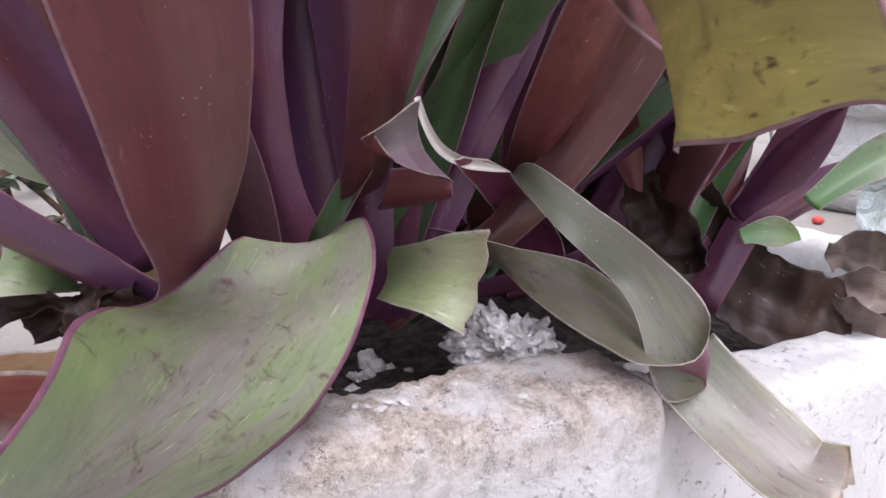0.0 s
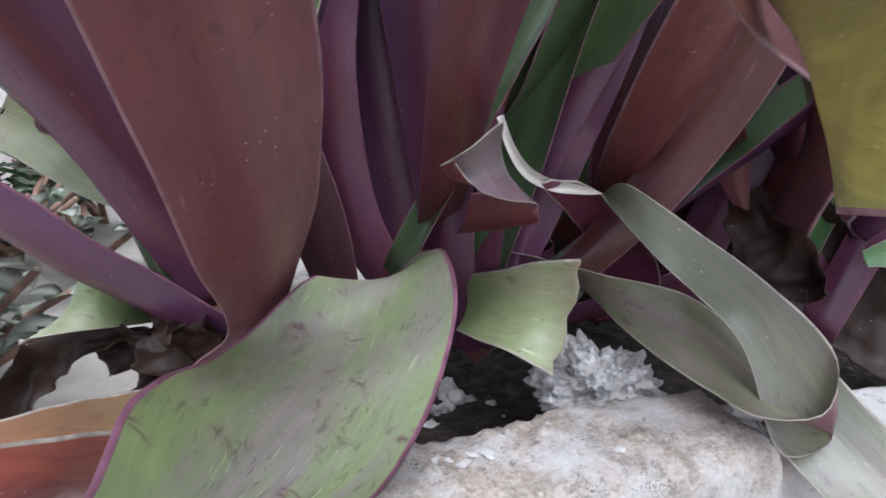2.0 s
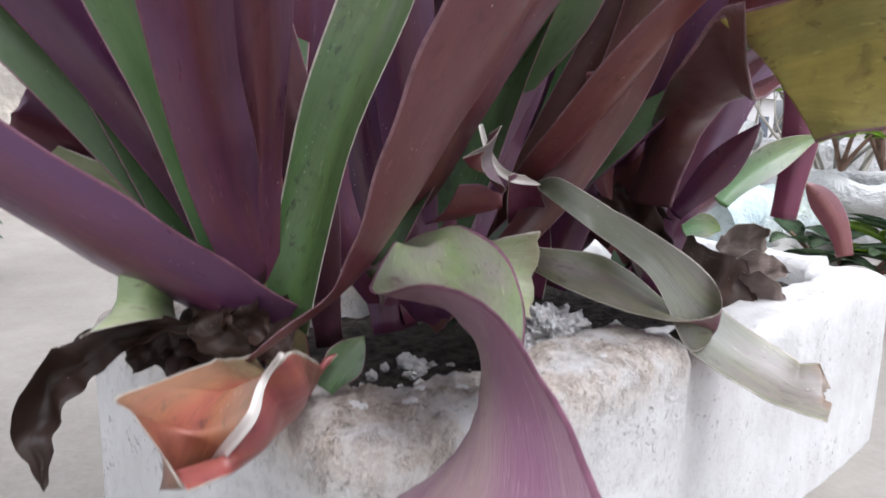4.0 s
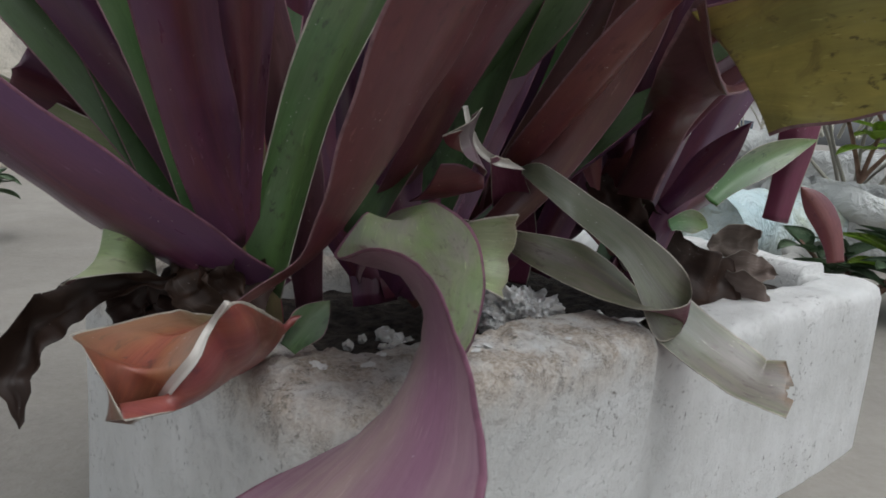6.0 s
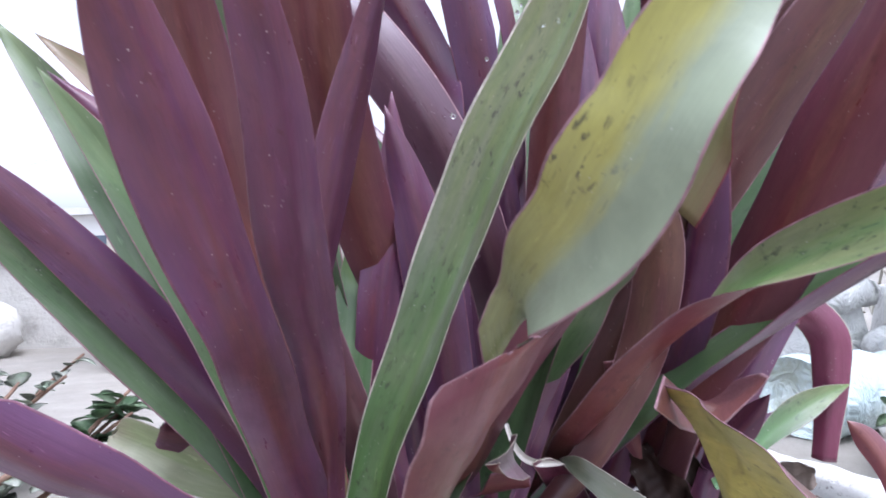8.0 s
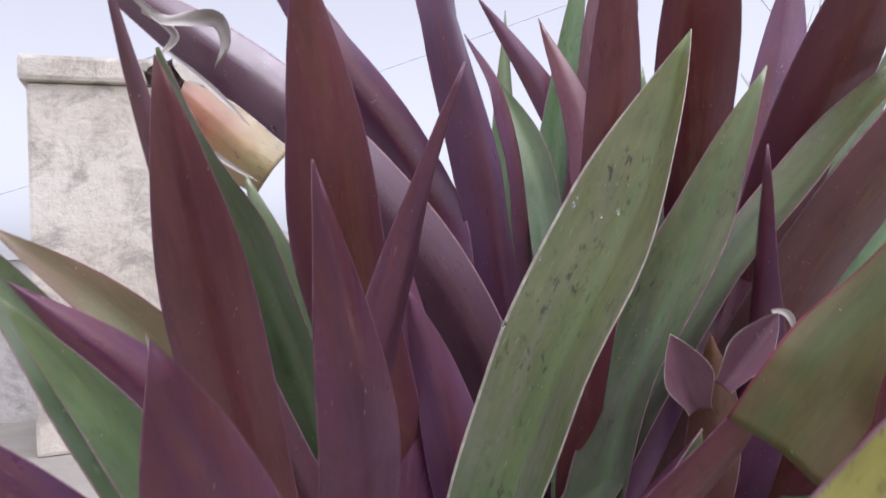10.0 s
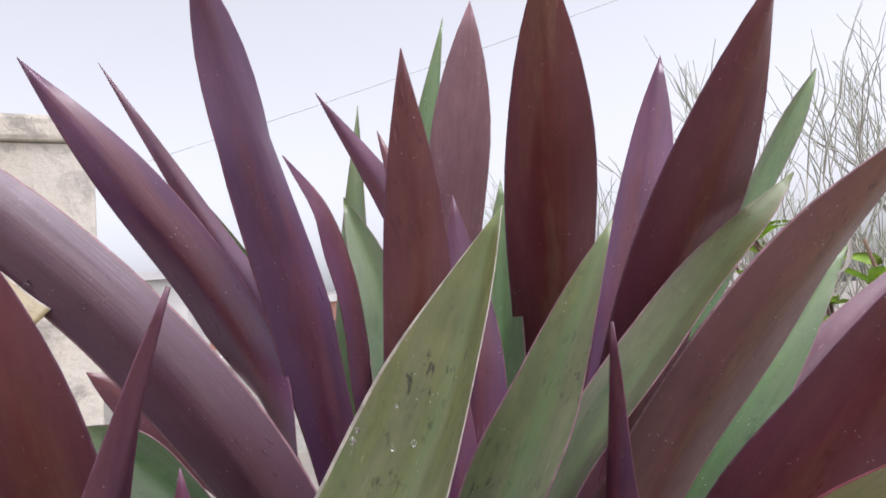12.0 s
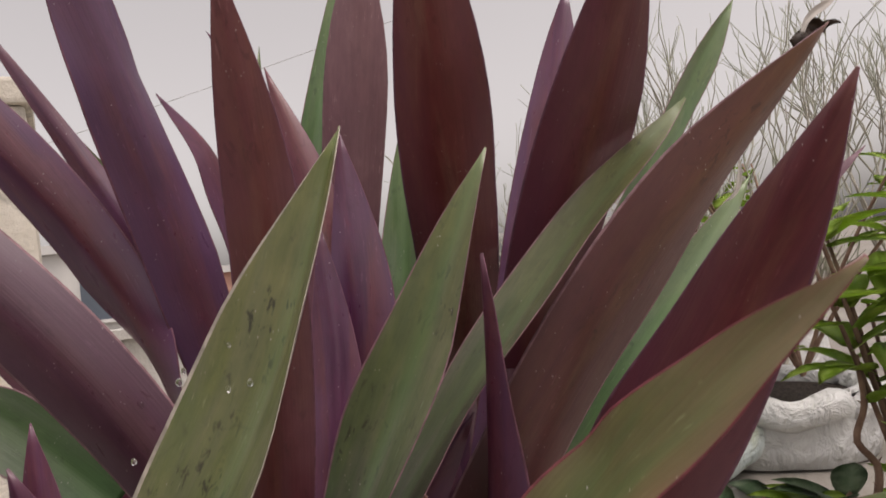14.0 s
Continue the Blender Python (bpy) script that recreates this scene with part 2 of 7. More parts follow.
EDGE_PINK = leaf_edge("leaf_edge_pink", (0.30, 0.17, 0.19))
EDGE_PALE = leaf_edge("leaf_edge_pale", (0.48, 0.43, 0.36))
EDGE_PURPLE = leaf_edge("leaf_edge_purple", (0.20, 0.085, 0.125))
EDGE_RED = leaf_edge("leaf_edge_red", (0.24, 0.06, 0.075))
# kind: upper face, lower face, edge, label
KINDS = {
    "purple": (GREEN, PURPLE, EDGE_PURPLE, "upright leaf with a dark purple underside"),
    "maroon": (GREEN, MAROON, EDGE_PURPLE, "upright leaf with a dark maroon underside"),
    "red": (GREEN, RED, EDGE_PINK, "leaf with a red-brown speckled underside"),
    "lilac": (GREEN, LILAC, EDGE_PINK, "glossy leaf with a lilac sheen underneath"),
    "magenta": (GREEN, MAGENTA, EDGE_PALE, "torn leaf with a magenta underside"),
    "pale": (GREEN, FADED, EDGE_PINK, "leaf with a faded pinkish purple underside"),
    "green": (GREEN, PURPLE, EDGE_PINK, "leaf showing its green upper side"),
    "greytop": (GREYGREEN, PURPLE, EDGE_PALE, "grey-green leaf with dark scratches"),
    "greytop2": (DARKGREEN, PURPLE, EDGE_PINK, "dull dark green pointed leaf"),
    "olive": (OLIVE, PURPLE, EDGE_RED, "olive green leaf with a red margin"),
    "yellow": (YELLOW, BROWN, EDGE_PINK, "yellowing leaf bent over"),
    "bent": (BENT, BROWN, EDGE_PINK, "yellow-olive leaf bent over with dark bands"),
    "palegreen": (PALE, RED, EDGE_PALE, "pale green cut leaf stub"),
    "frontgreen": (FRONT, BLUSH, EDGE_PURPLE, "broad mottled green leaf hanging over the rim"),
    "fold": (STRIPED, MAGENTA, EDGE_PINK, "curled grey-green leaf with a magenta underside"),
    "foldb": (STRIPED, MAGENTA, EDGE_PALE, "striped leaf with a torn brown end"),
    "oliveup": (GREYGREEN, RED, EDGE_PINK, "grey-green arching leaf with a red-brown underside"),
    "brownleaf": (GREEN, BROWN, EDGE_PINK, "brownish purple leaf with a burnt tip"),
    "brown": (GREEN, BROWN, EDGE_PINK, "leaf with a brown underside"),
    "browned": (BROWN, BROWN, EDGE_PINK, "brown leaf base rising to a sharp bend"),
    "orange": (ORANGE, ORANGE, EDGE_PALE, "dying rust-orange leaf with a pale curled edge"),
    "blush": (ORANGE, BLUSHRED, EDGE_PALE, "dull red underside of a dying leaf folded over"),
    "flap": (FLAP, MAROON, EDGE_PALE, "grey-lilac torn flap of a curled leaf"),
    "lip": (PAPER, PAPER, PAPER, "thin dried white curled leaf margin"),
    "torn": (FADED, FADED, EDGE_PALE, "torn curled tip of a faded lilac leaf"),
    "wetbrown": (WETBROWN, WETBROWN, WETBROWN, "dead dark brown wet leaf"),
    "dry": (DRY, DRY, EDGE_PALE, "dry grey papery leaf"),
}


# ---- building helpers ----
def finish(bm, name, mats, parent=None, smooth=True):
    data = bpy.data.meshes.new(name)
    bm.normal_update()
    bm.to_mesh(data)
    bm.free()
    for m in mats if isinstance(mats, (list, tuple)) else [mats]:
        data.materials.append(m)
    if smooth:
        data.polygons.foreach_set("use_smooth", [True] * len(data.polygons))
    ob = new(name, data)
    if parent:
        ob.parent = parent
    return ob


def part(name, bm, material, parent, label="", smooth=True):
    ob = finish(bm, name, material, parent, smooth)
    return tagged(ob, label) if label else ob


def thing(name, label, category, place=(0, 0, 0), turn=0, group="", kind=""):
    ob = new(name)
    ob.matrix_world = pose(*place, 0, 0, turn)
    return tagged(ob, label, category, group, kind)


def spline(points, v):
    """A smooth curve through the points, v from 0 to 1 by length of chord."""
    pts = [Vector(p) for p in points]
    steps = [0.0]
    for a, b in zip(pts, pts[1:]):
        steps.append(steps[-1] + (b - a).length)
    s = v * steps[-1]
    i = max(k for k in range(len(pts) - 1) if steps[k] <= s + 1e-9)
    u = (s - steps[i]) / (steps[i + 1] - steps[i])
    a, b = pts[i], pts[i + 1]
    span = steps[i + 1] - steps[i]
    ta = (b - pts[i - 1]) / (steps[i + 1] - steps[i - 1]) if i else (b - a) / span
    tb = (pts[i + 2] - a) / (steps[i + 2] - steps[i]) if i + 2 < len(pts) else (b - a) / span
    h = u * u * (3 - 2 * u)
    return a * (1 - h) + b * h + ta * span * u * (1 - u) ** 2 - tb * span * u * u * (1 - u)


def outline(v, shape):
    """Half-width of a leaf along its length: share at the base, where it is widest, and how blunt its tip is."""
    base, widest, blunt = shape
    if v < widest:
        u = v / widest
        return base + (1 - base) * u * u * (3 - 2 * u)
    return max(0.0, 1 - ((v - widest) / (1 - widest)) ** blunt)


LEAF_COUNT = [0]
ACROSS = [-1, -0.955, -0.78, -0.55, -0.28, 0, 0.28, 0.55, 0.78, 0.955, 1]


def skin(bm, grid, coord, rows, cols):
    """Faces of a leaf: upper side, lower side and the margin round them."""
    bm.loops.layers.uv.new("UVMap")
    bm.loops.layers.uv.new("along")
    uv, along = bm.loops.layers.uv["UVMap"], bm.loops.layers.uv["along"]

    def quad(keys, mat):
        f = bm.faces.new([grid[k] for k in keys])
        f.material_index = mat
        for loop, k in zip(f.loops, keys):
            loop[uv].uv = coord[k[1:]]
            loop[along].uv = (ACROSS[k[2]], k[1] / rows)

    for i in range(rows):
        for j in range(cols):
            rim = j in (0, cols - 1)
            quad([(0, i, j), (0, i, j + 1), (0, i + 1, j + 1), (0, i + 1, j)], 2 if rim else 0)
            quad([(1, i, j), (1, i + 1, j), (1, i + 1, j + 1), (1, i, j + 1)], 2 if rim else 1)
        quad([(0, i, 0), (0, i + 1, 0), (1, i + 1, 0), (1, i, 0)], 2)
        quad([(0, i, cols), (1, i, cols), (1, i + 1, cols), (0, i + 1, cols)], 2)
    for j in range(cols):
        quad([(0, rows, j), (0, rows, j + 1), (1, rows, j + 1), (1, rows, j)], 2)
        quad([(0, 0, j), (1, 0, j), (1, 0, j + 1), (0, 0, j + 1)], 2)
    bmesh.ops.recalc_face_normals(bm, faces=bm.faces)


def leaf_between(plant, kind, cup, one, other, ragged=0.0, name="leaf"):
    """A twisted or folded leaf between its two margins, hollowed by cup across its width."""
    LEAF_COUNT[0] += 1
    top, under, edge, label = KINDS[kind]
    rows, cols, thick = 60, len(ACROSS) - 1, 0.0011
    bm = bmesh.new()
    grid, coord, run, last = {}, {}, 0.0, None
    for i in range(rows + 1):
        v = i / rows
        a, b = spline(one, v), spline(other, v)
        mid, half = (a + b) / 2, (a - b) / 2
        near, far = max(0, v - 0.03), min(1, v + 0.03)
        ahead = ((spline(one, far) + spline(other, far)) - (spline(one, near) + spline(other, near))).normalized()
        face = half.cross(ahead).normalized()
        run += (mid - last).length if last else 0.0
        last = mid
        for j, s in enumerate(ACROSS):
            p = mid + half * s - face * cup * half.length * (1 - abs(s) ** 1.6)
            p += face * 0.0012 * noise.noise(p * 60)
            if i > rows - 3:
                p += ahead * ragged * noise.noise((s * 3.1, LEAF_COUNT[0], 0.5)) * (i - rows + 3) / 3
            body = thick * (0.35 + 0.65 * (1 - s * s))
            grid[0, i, j] = bm.verts.new(p + face * body * 0.5)
            grid[1, i, j] = bm.verts.new(p - face * body * 0.5)
            coord[i, j] = (s * half.length, run)
    skin(bm, grid, coord, rows, cols)
    return part(name, bm, [top, under, edge], plant, label)


def leaf(plant, kind, width, cup, shape, spine, faces, wave=0.0, ragged=0.0, skew=0.0, skew0=0.0, tuck=0.0, name="leaf"):
    """A leaf of real thickness: green upper face, coloured lower face and a margin between them."""
    LEAF_COUNT[0] += 1
    rng = random.Random(LEAF_COUNT[0])
    top, under, edge, label = KINDS[kind]
    rows, thick = (90 if len(spine) > 12 else 36), 0.0011
    cols = len(ACROSS) - 1
    faces = [Vector(f) for f in faces]
    bm = bmesh.new()
    grid, coord = {}, {}
    length = sum((Vector(b) - Vector(a)).length for a, b in zip(spine, spine[1:]))
    calm = min(1.0, (length / 0.25) ** 2)
    ph = [rng.uniform(0, 6.3) for _ in range(4)]
    cut = shape[2] > 20
    edge = edge if edge else under
    for i in range(rows + 1):
        v = i / rows
        at = spline(spine, v)
        ahead = (spline(spine, min(1, v + 0.02)) - spline(spine, max(0, v - 0.02))).normalized()
        k = min(int(v * (len(faces) - 1)), len(faces) - 2)
        face = faces[k].lerp(faces[k + 1], v * (len(faces) - 1) - k)
        face = (face - ahead * face.dot(ahead)).normalized()
        side = ahead.cross(face)
        half = 0.5 * width * max(0.012, outline(v, shape) if not cut else outline(min(v, 0.999), shape))
        if tuck and v < tuck:
            half *= math.sqrt(max(0.01, 1 - (1 - v / tuck) ** 2))
        for j, s in enumerate(ACROSS):
            rim = s * s
            lift = min(0.75, 1.5 * cup) * half * (abs(s) ** 1.3) + wave * rim * math.sin(9 * v + ph[0] + s) * 0.5
            lift += calm * (0.0007 * math.sin(31 * v + ph[1]) * rim + 0.0005 * math.sin(17 * v + 2 * s + ph[2]))
            shift = ahead * half * s * (skew * v ** 6 + skew0 * (1 - v) ** 6)
            if cut and i == rows:
                shift += ahead * (0.004 + ragged) * (noise.noise((s * 2.3 + ph[3], ph[1], 0.3)) + 0.15 * noise.noise((s * 7, ph[2], 1.7)))
            p = at + side * (half * s * (1 + 0.02 * calm * math.sin(23 * v + ph[2]))) + face * lift + shift
            if kind in ("dry", "wetbrown"):
                p += face * (0.010 * noise.noise(p * 75) + 0.004 * noise.noise(p * 190)) * (0.4 + 0.6 * v) + side * 0.004 * noise.noise(p * 120 + Vector((5, 0, 0)))
            body = thick * (0.35 + 0.65 * (1 - rim))
            grid[0, i, j] = bm.verts.new(p + face * body * 0.5)
            grid[1, i, j] = bm.verts.new(p - face * body * 0.5)
            coord[i, j] = (s * half, v * length + ph[3])

    skin(bm, grid, coord, rows, cols)
    return part(name, bm, [top, under, edge], plant, label)


L = thing("oyster_plant", "oyster plant rosette with long purple-backed leaves in the trough", "plant", group="oyster plants in the trough")
C = thing("oyster_plant", "oyster plant with torn leaves hanging over the rim", "plant", group="oyster plants in the trough")
R = thing("oyster_plant", "small oyster plant with an arching yellow leaf", "plant", group="oyster plants in the trough")
B = thing("oyster_plant", "tall upright oyster plant rosette with maroon leaves behind the others", "plant", group="oyster plants in the trough")

# ---- the leaves, one call each: spine and upper-side directions ----
leaf(L, 'purple', 0.0307, 0.25, (0.958, 0.751, 2.1), [(-0.0489, 0.3498, 0.2988), (-0.0663, 0.3104, 0.3535), (-0.0731, 0.2623, 0.403), (-0.0738, 0.2034, 0.4443), (-0.085, 0.1496, 0.4975), (-0.0947, 0.0981, 0.5573)],
     [(-0.8556, 0.516, 0.0415), (-0.3827, 0.5932, 0.7082), (-0.4891, 0.58, 0.6514), (-0.7916, 0.4268, 0.4373), (-0.5119, 0.6048, 0.61), (-0.608, 0.6422, 0.4669)])
leaf(L, 'purple', 0.0282, 0.22, (0.38, 0.62, 2.1), [(-0.05, 0.355, 0.268), (-0.0508, 0.33, 0.3486), (-0.052, 0.279, 0.4167), (-0.057, 0.2172, 0.4719), (-0.0597, 0.1628, 0.5288), (-0.0706, 0.1102, 0.5839)],
     [(0.0581, 0.9245, 0.3767), (-0.0733, 0.9105, 0.4069), (-0.245, 0.8687, 0.4305), (-0.407, 0.7998, 0.4413), (-0.4349, 0.7912, 0.4301), (-0.3674, 0.8502, 0.377)])
leaf(C, 'maroon', 0.0438, 0.22, (0.3, 0.713, 2.1), [(0.0272, 0.4021, 0.262), (0.0206, 0.4404, 0.3358), (0.0039, 0.4294, 0.3982), (-0.018, 0.3934, 0.4554), (-0.0364, 0.3572, 0.5137), (-0.0511, 0.3202, 0.5727), (-0.0582, 0.2851, 0.6322), (-0.0677, 0.2494, 0.6909)],
     [(-0.0211, 0.9788, 0.2038), (-0.0211, 0.9788, 0.2038), (-0.0211, 0.9788, 0.2038), (-0.0195, 0.978, 0.2079), (-0.0251, 0.9763, 0.215), (-0.135, 0.9694, 0.2051), (-0.2423, 0.9516, 0.1893), (-0.2345, 0.9518, 0.1979)])
wet_leaf = leaf(L, 'greytop', 0.063, 0.3, (0.45, 0.691, 2.1), [(-0.0405, 0.3447, 0.28), (-0.0204, 0.3363, 0.362), (0.011, 0.3227, 0.4418), (0.0422, 0.3093, 0.5189), (0.0781, 0.2949, 0.5915), (0.1071, 0.281, 0.6712)],
     [(-0.62, -0.74, 0.1), (-0.78, -0.42, -0.36), (-0.8901, -0.2953, -0.3471), (-0.9293, -0.3681, -0.0318), (-0.8694, -0.3887, 0.3049), (-0.8475, -0.4172, 0.3283)])
leaf(L, 'red', 0.0413, 0.2, (0.249, 0.574, 30), [(-0.0616, 0.3158, 0.2711), (-0.0229, 0.3025, 0.3023), (-0.0054, 0.2686, 0.3408), (0.0034, 0.2346, 0.3771), (0.0106, 0.1986, 0.4085), (0.0165, 0.1686, 0.4385)],
     [(-0.7081, 0.2073, 0.675), (-0.6807, 0.4587, 0.5712), (-0.6687, 0.4248, 0.6103), (-0.5194, 0.6393, 0.567), (-0.3683, 0.9233, -0.1092), (-0.1028, 0.753, -0.65)], skew=-1.3)
leaf(L, 'yellow', 0.0435, 0.15, (0.75, 0.3, 2.8), [(0.0287, 0.21, 0.444), (0.0251, 0.175, 0.4589), (0.0339, 0.1425, 0.4771), (0.0434, 0.1169, 0.5023), (0.0601, 0.1054, 0.5342), (0.0863, 0.0999, 0.5631)],
     [(-0.0386, -0.9582, 0.2836), (-0.5052, -0.784, 0.3607), (-0.4906, -0.8041, 0.3359), (-0.6472, 0.207, -0.7336), (-0.657, -0.3919, -0.644), (-0.2371, -0.9267, -0.2916)], skew0=2.4)
leaf(L, 'purple', 0.0455, 0.25, (1, 0.9, 2.5), [(-0.0461, 0.3553, 0.2681), (-0.0786, 0.335, 0.2935), (-0.1127, 0.3206, 0.3196), (-0.1486, 0.3142, 0.3469), (-0.1895, 0.3074, 0.3699), (-0.2298, 0.303, 0.3953)],
     [(0.4286, 0.7025, 0.5681), (0.4222, 0.7465, 0.5143), (0.4286, 0.7686, 0.4749), (0.5339, 0.7301, 0.4265), (0.4397, 0.8871, 0.1406), (0.4703, 0.8798, 0.0692)])
leaf(L, 'green', 0.036, 0.2, (0.6, 0.62, 2.1), [(-0.0419, 0.3536, 0.2583), (-0.0773, 0.3625, 0.3188), (-0.1172, 0.3586, 0.3749), (-0.16, 0.3443, 0.4288), (-0.2025, 0.323, 0.4794), (-0.2455, 0.297, 0.5291)],
     [(0.0522, -0.9908, 0.1246), (0.0968, -0.9929, 0.0685), (0.2005, -0.9797, 0.0007), (0.3363, -0.9412, -0.0328), (0.4251, -0.9036, -0.0529), (0.4642, -0.8818, -0.0835)])
leaf(L, 'purple', 0.03, 0.2, (0.6, 0.62, 2.1), [(-0.0445, 0.3461, 0.2631), (-0.0742, 0.3542, 0.3274), (-0.1114, 0.3493, 0.3877), (-0.1518, 0.3345, 0.4422), (-0.195, 0.3129, 0.4938), (-0.2402, 0.2871, 0.5433)],
     [(-0.0421, 0.994, -0.1009), (-0.088, 0.9952, -0.0427), (-0.197, 0.9802, 0.021), (-0.3309, 0.9424, 0.0486), (-0.4048, 0.9121, 0.0648), (-0.4311, 0.8979, 0.0893)])
leaf(L, 'purple', 0.03, 0.3, (0.8, 0.5, 30), [(-0.0875, 0.4293, 0.3219), (-0.1007, 0.4243, 0.3334), (-0.1144, 0.4181, 0.3443), (-0.1281, 0.4107, 0.3541), (-0.1418, 0.402, 0.3625), (-0.1555, 0.3916, 0.3693)],
     [(-0.2738, 0.9591, 0.072), (-0.324, 0.9416, 0.0919), (-0.3773, 0.9193, 0.1117), (-0.439, 0.8894, 0.1275), (-0.5108, 0.8488, 0.1366), (-0.5859, 0.7978, 0.1423)])
leaf(L, 'palegreen', 0.028, 0.3, (0.8, 0.5, 30), [(-0.0857, 0.4012, 0.3302), (-0.1086, 0.4013, 0.3295), (-0.1309, 0.4037, 0.3347), (-0.1517, 0.4075, 0.343), (-0.1722, 0.4119, 0.3521), (-0.1932, 0.4162, 0.3601)],
     [(0.0311, -0.9948, 0.0969), (-0.0014, -0.9726, 0.2325), (-0.0213, -0.9445, 0.3278), (-0.0308, -0.9306, 0.3647), (-0.0429, -0.9302, 0.3645), (-0.0588, -0.9328, 0.3556)])
leaf_between(L, 'palegreen', 0.35, [(-0.0857, 0.3469, 0.2976), (-0.0975, 0.3326, 0.3067), (-0.1089, 0.3421, 0.312), (-0.1125, 0.3565, 0.3031)],
             [(-0.0891, 0.3568, 0.2813), (-0.0967, 0.3314, 0.2879), (-0.1158, 0.3166, 0.2883), (-0.124, 0.3317, 0.2809)], ragged=0.008)
leaf(L, 'green', 0.036, 0.25, (0.6, 0.62, 2.1), [(-0.0541, 0.3562, 0.2561), (-0.087, 0.3615, 0.3312), (-0.1204, 0.3672, 0.4069), (-0.1556, 0.3727, 0.4791), (-0.1979, 0.3776, 0.5515), (-0.2463, 0.3807, 0.6167)],
     [(0.184, -0.9701, 0.1584), (0.1839, -0.9701, 0.1585), (0.1816, -0.9703, 0.1597), (0.1707, -0.9723, 0.1599), (0.1442, -0.9783, 0.1488), (0.1042, -0.987, 0.1226)])
leaf(L, 'lilac', 0.0261, 0.2, (0.6, 0.199, 2.1), [(-0.0146, 0.4043, 0.2488), (-0.0278, 0.3676, 0.3394), (-0.0545, 0.3318, 0.4259), (-0.0871, 0.2985, 0.5111), (-0.1158, 0.2685, 0.5979), (-0.1347, 0.2418, 0.6856)],
     [(-0.1515, 0.982, -0.113), (-0.1578, 0.9807, -0.1158), (-0.1814, 0.9737, -0.1382), (-0.2337, 0.9526, -0.195), (-0.2895, 0.9281, -0.2342), (-0.3863, 0.8898, -0.2429)])
leaf(L, 'green', 0.0445, 0.2, (0.51, 0.816, 2.1), [(-0.0534, 0.362, 0.262), (-0.0475, 0.3871, 0.3096), (-0.0456, 0.4035, 0.3559), (-0.0476, 0.411, 0.4009), (-0.0535, 0.4098, 0.4446), (-0.0634, 0.3998, 0.4869), (-0.0767, 0.3837, 0.5334), (-0.0922, 0.366, 0.5744), (-0.1069, 0.354, 0.6102), (-0.1194, 0.3368, 0.6415), (-0.1281, 0.3166, 0.6724)],
     [(-0.5757, -0.7908, 0.2081), (-0.5757, -0.7908, 0.2081), (-0.5757, -0.7908, 0.2081), (-0.5757, -0.7908, 0.2081), (-0.5757, -0.7908, 0.2081), (-0.5757, -0.7908, 0.2081), (-0.6249, -0.7501, 0.2165), (-0.6404, -0.7326, 0.2307), (-0.5828, -0.7673, 0.2674), (-0.6417, -0.7068, 0.2976), (-0.6482, -0.6962, 0.3084)])
leaf(C, 'purple', 0.0293, 0.7, (0.5, 0.504, 1.7), [(-0.0618, 0.3891, 0.2522), (-0.0711, 0.3588, 0.3284), (-0.0654, 0.3326, 0.4102), (-0.0495, 0.3097, 0.4914), (-0.0295, 0.2856, 0.5719), (-0.005, 0.2588, 0.6482)],
     [(-0.6392, 0.7659, 0.0695), (-0.6395, 0.7665, 0.0598), (-0.5993, 0.7979, 0.0648), (-0.4072, 0.9063, 0.1132), (-0.2129, 0.9245, 0.3161), (-0.7246, 0.2019, 0.6589)])
leaf(C, 'purple', 0.032, 0.2, (0.6, 0.62, 2.1), [(0.0247, 0.4008, 0.2604), (-0.0103, 0.3932, 0.3152), (-0.0235, 0.3872, 0.3789), (-0.0196, 0.3845, 0.4449), (-0.0109, 0.3857, 0.5118), (-0.0114, 0.391, 0.5767)],
     [(0.0463, 0.9978, 0.0481), (0.0463, 0.9978, 0.0481), (0.0474, 0.9982, 0.0377), (0.0516, 0.9987, 0.002), (0.0689, 0.9964, -0.0494), (0.1078, 0.9894, -0.0969)])
leaf(C, 'maroon', 0.0267, 0.2, (0.518, 0.558, 2.1), [(0.0319, 0.396, 0.262), (0.0224, 0.4052, 0.3009), (0.0329, 0.3633, 0.3463), (0.0447, 0.3232, 0.393), (0.0633, 0.2871, 0.4402), (0.0902, 0.2562, 0.4877), (0.1166, 0.2274, 0.5366)],
     [(-0.2958, 0.7241, 0.6231), (-0.2958, 0.7241, 0.6231), (-0.1863, 0.8678, 0.4607), (-0.1846, 0.9507, 0.2491), (-0.165, 0.9856, 0.0357), (-0.0992, 0.9871, -0.1253), (-0.0573, 0.9823, -0.1786)])
leaf(C, 'purple', 0.045, 0.2, (0.6, 0.62, 2.1), [(0.0217, 0.398, 0.2568), (0.0145, 0.4043, 0.3052), (0.0041, 0.4063, 0.3518), (-0.005, 0.4039, 0.4008), (0.003, 0.3962, 0.4471), (0.0433, 0.3879, 0.4711)],
     [(-0.1754, 0.9774, -0.1182), (-0.1805, 0.9786, -0.0988), (-0.1924, 0.981, -0.0252), (-0.1785, 0.9794, 0.0945), (-0.0893, 0.978, 0.1887), (0.071, 0.9744, 0.2133)])
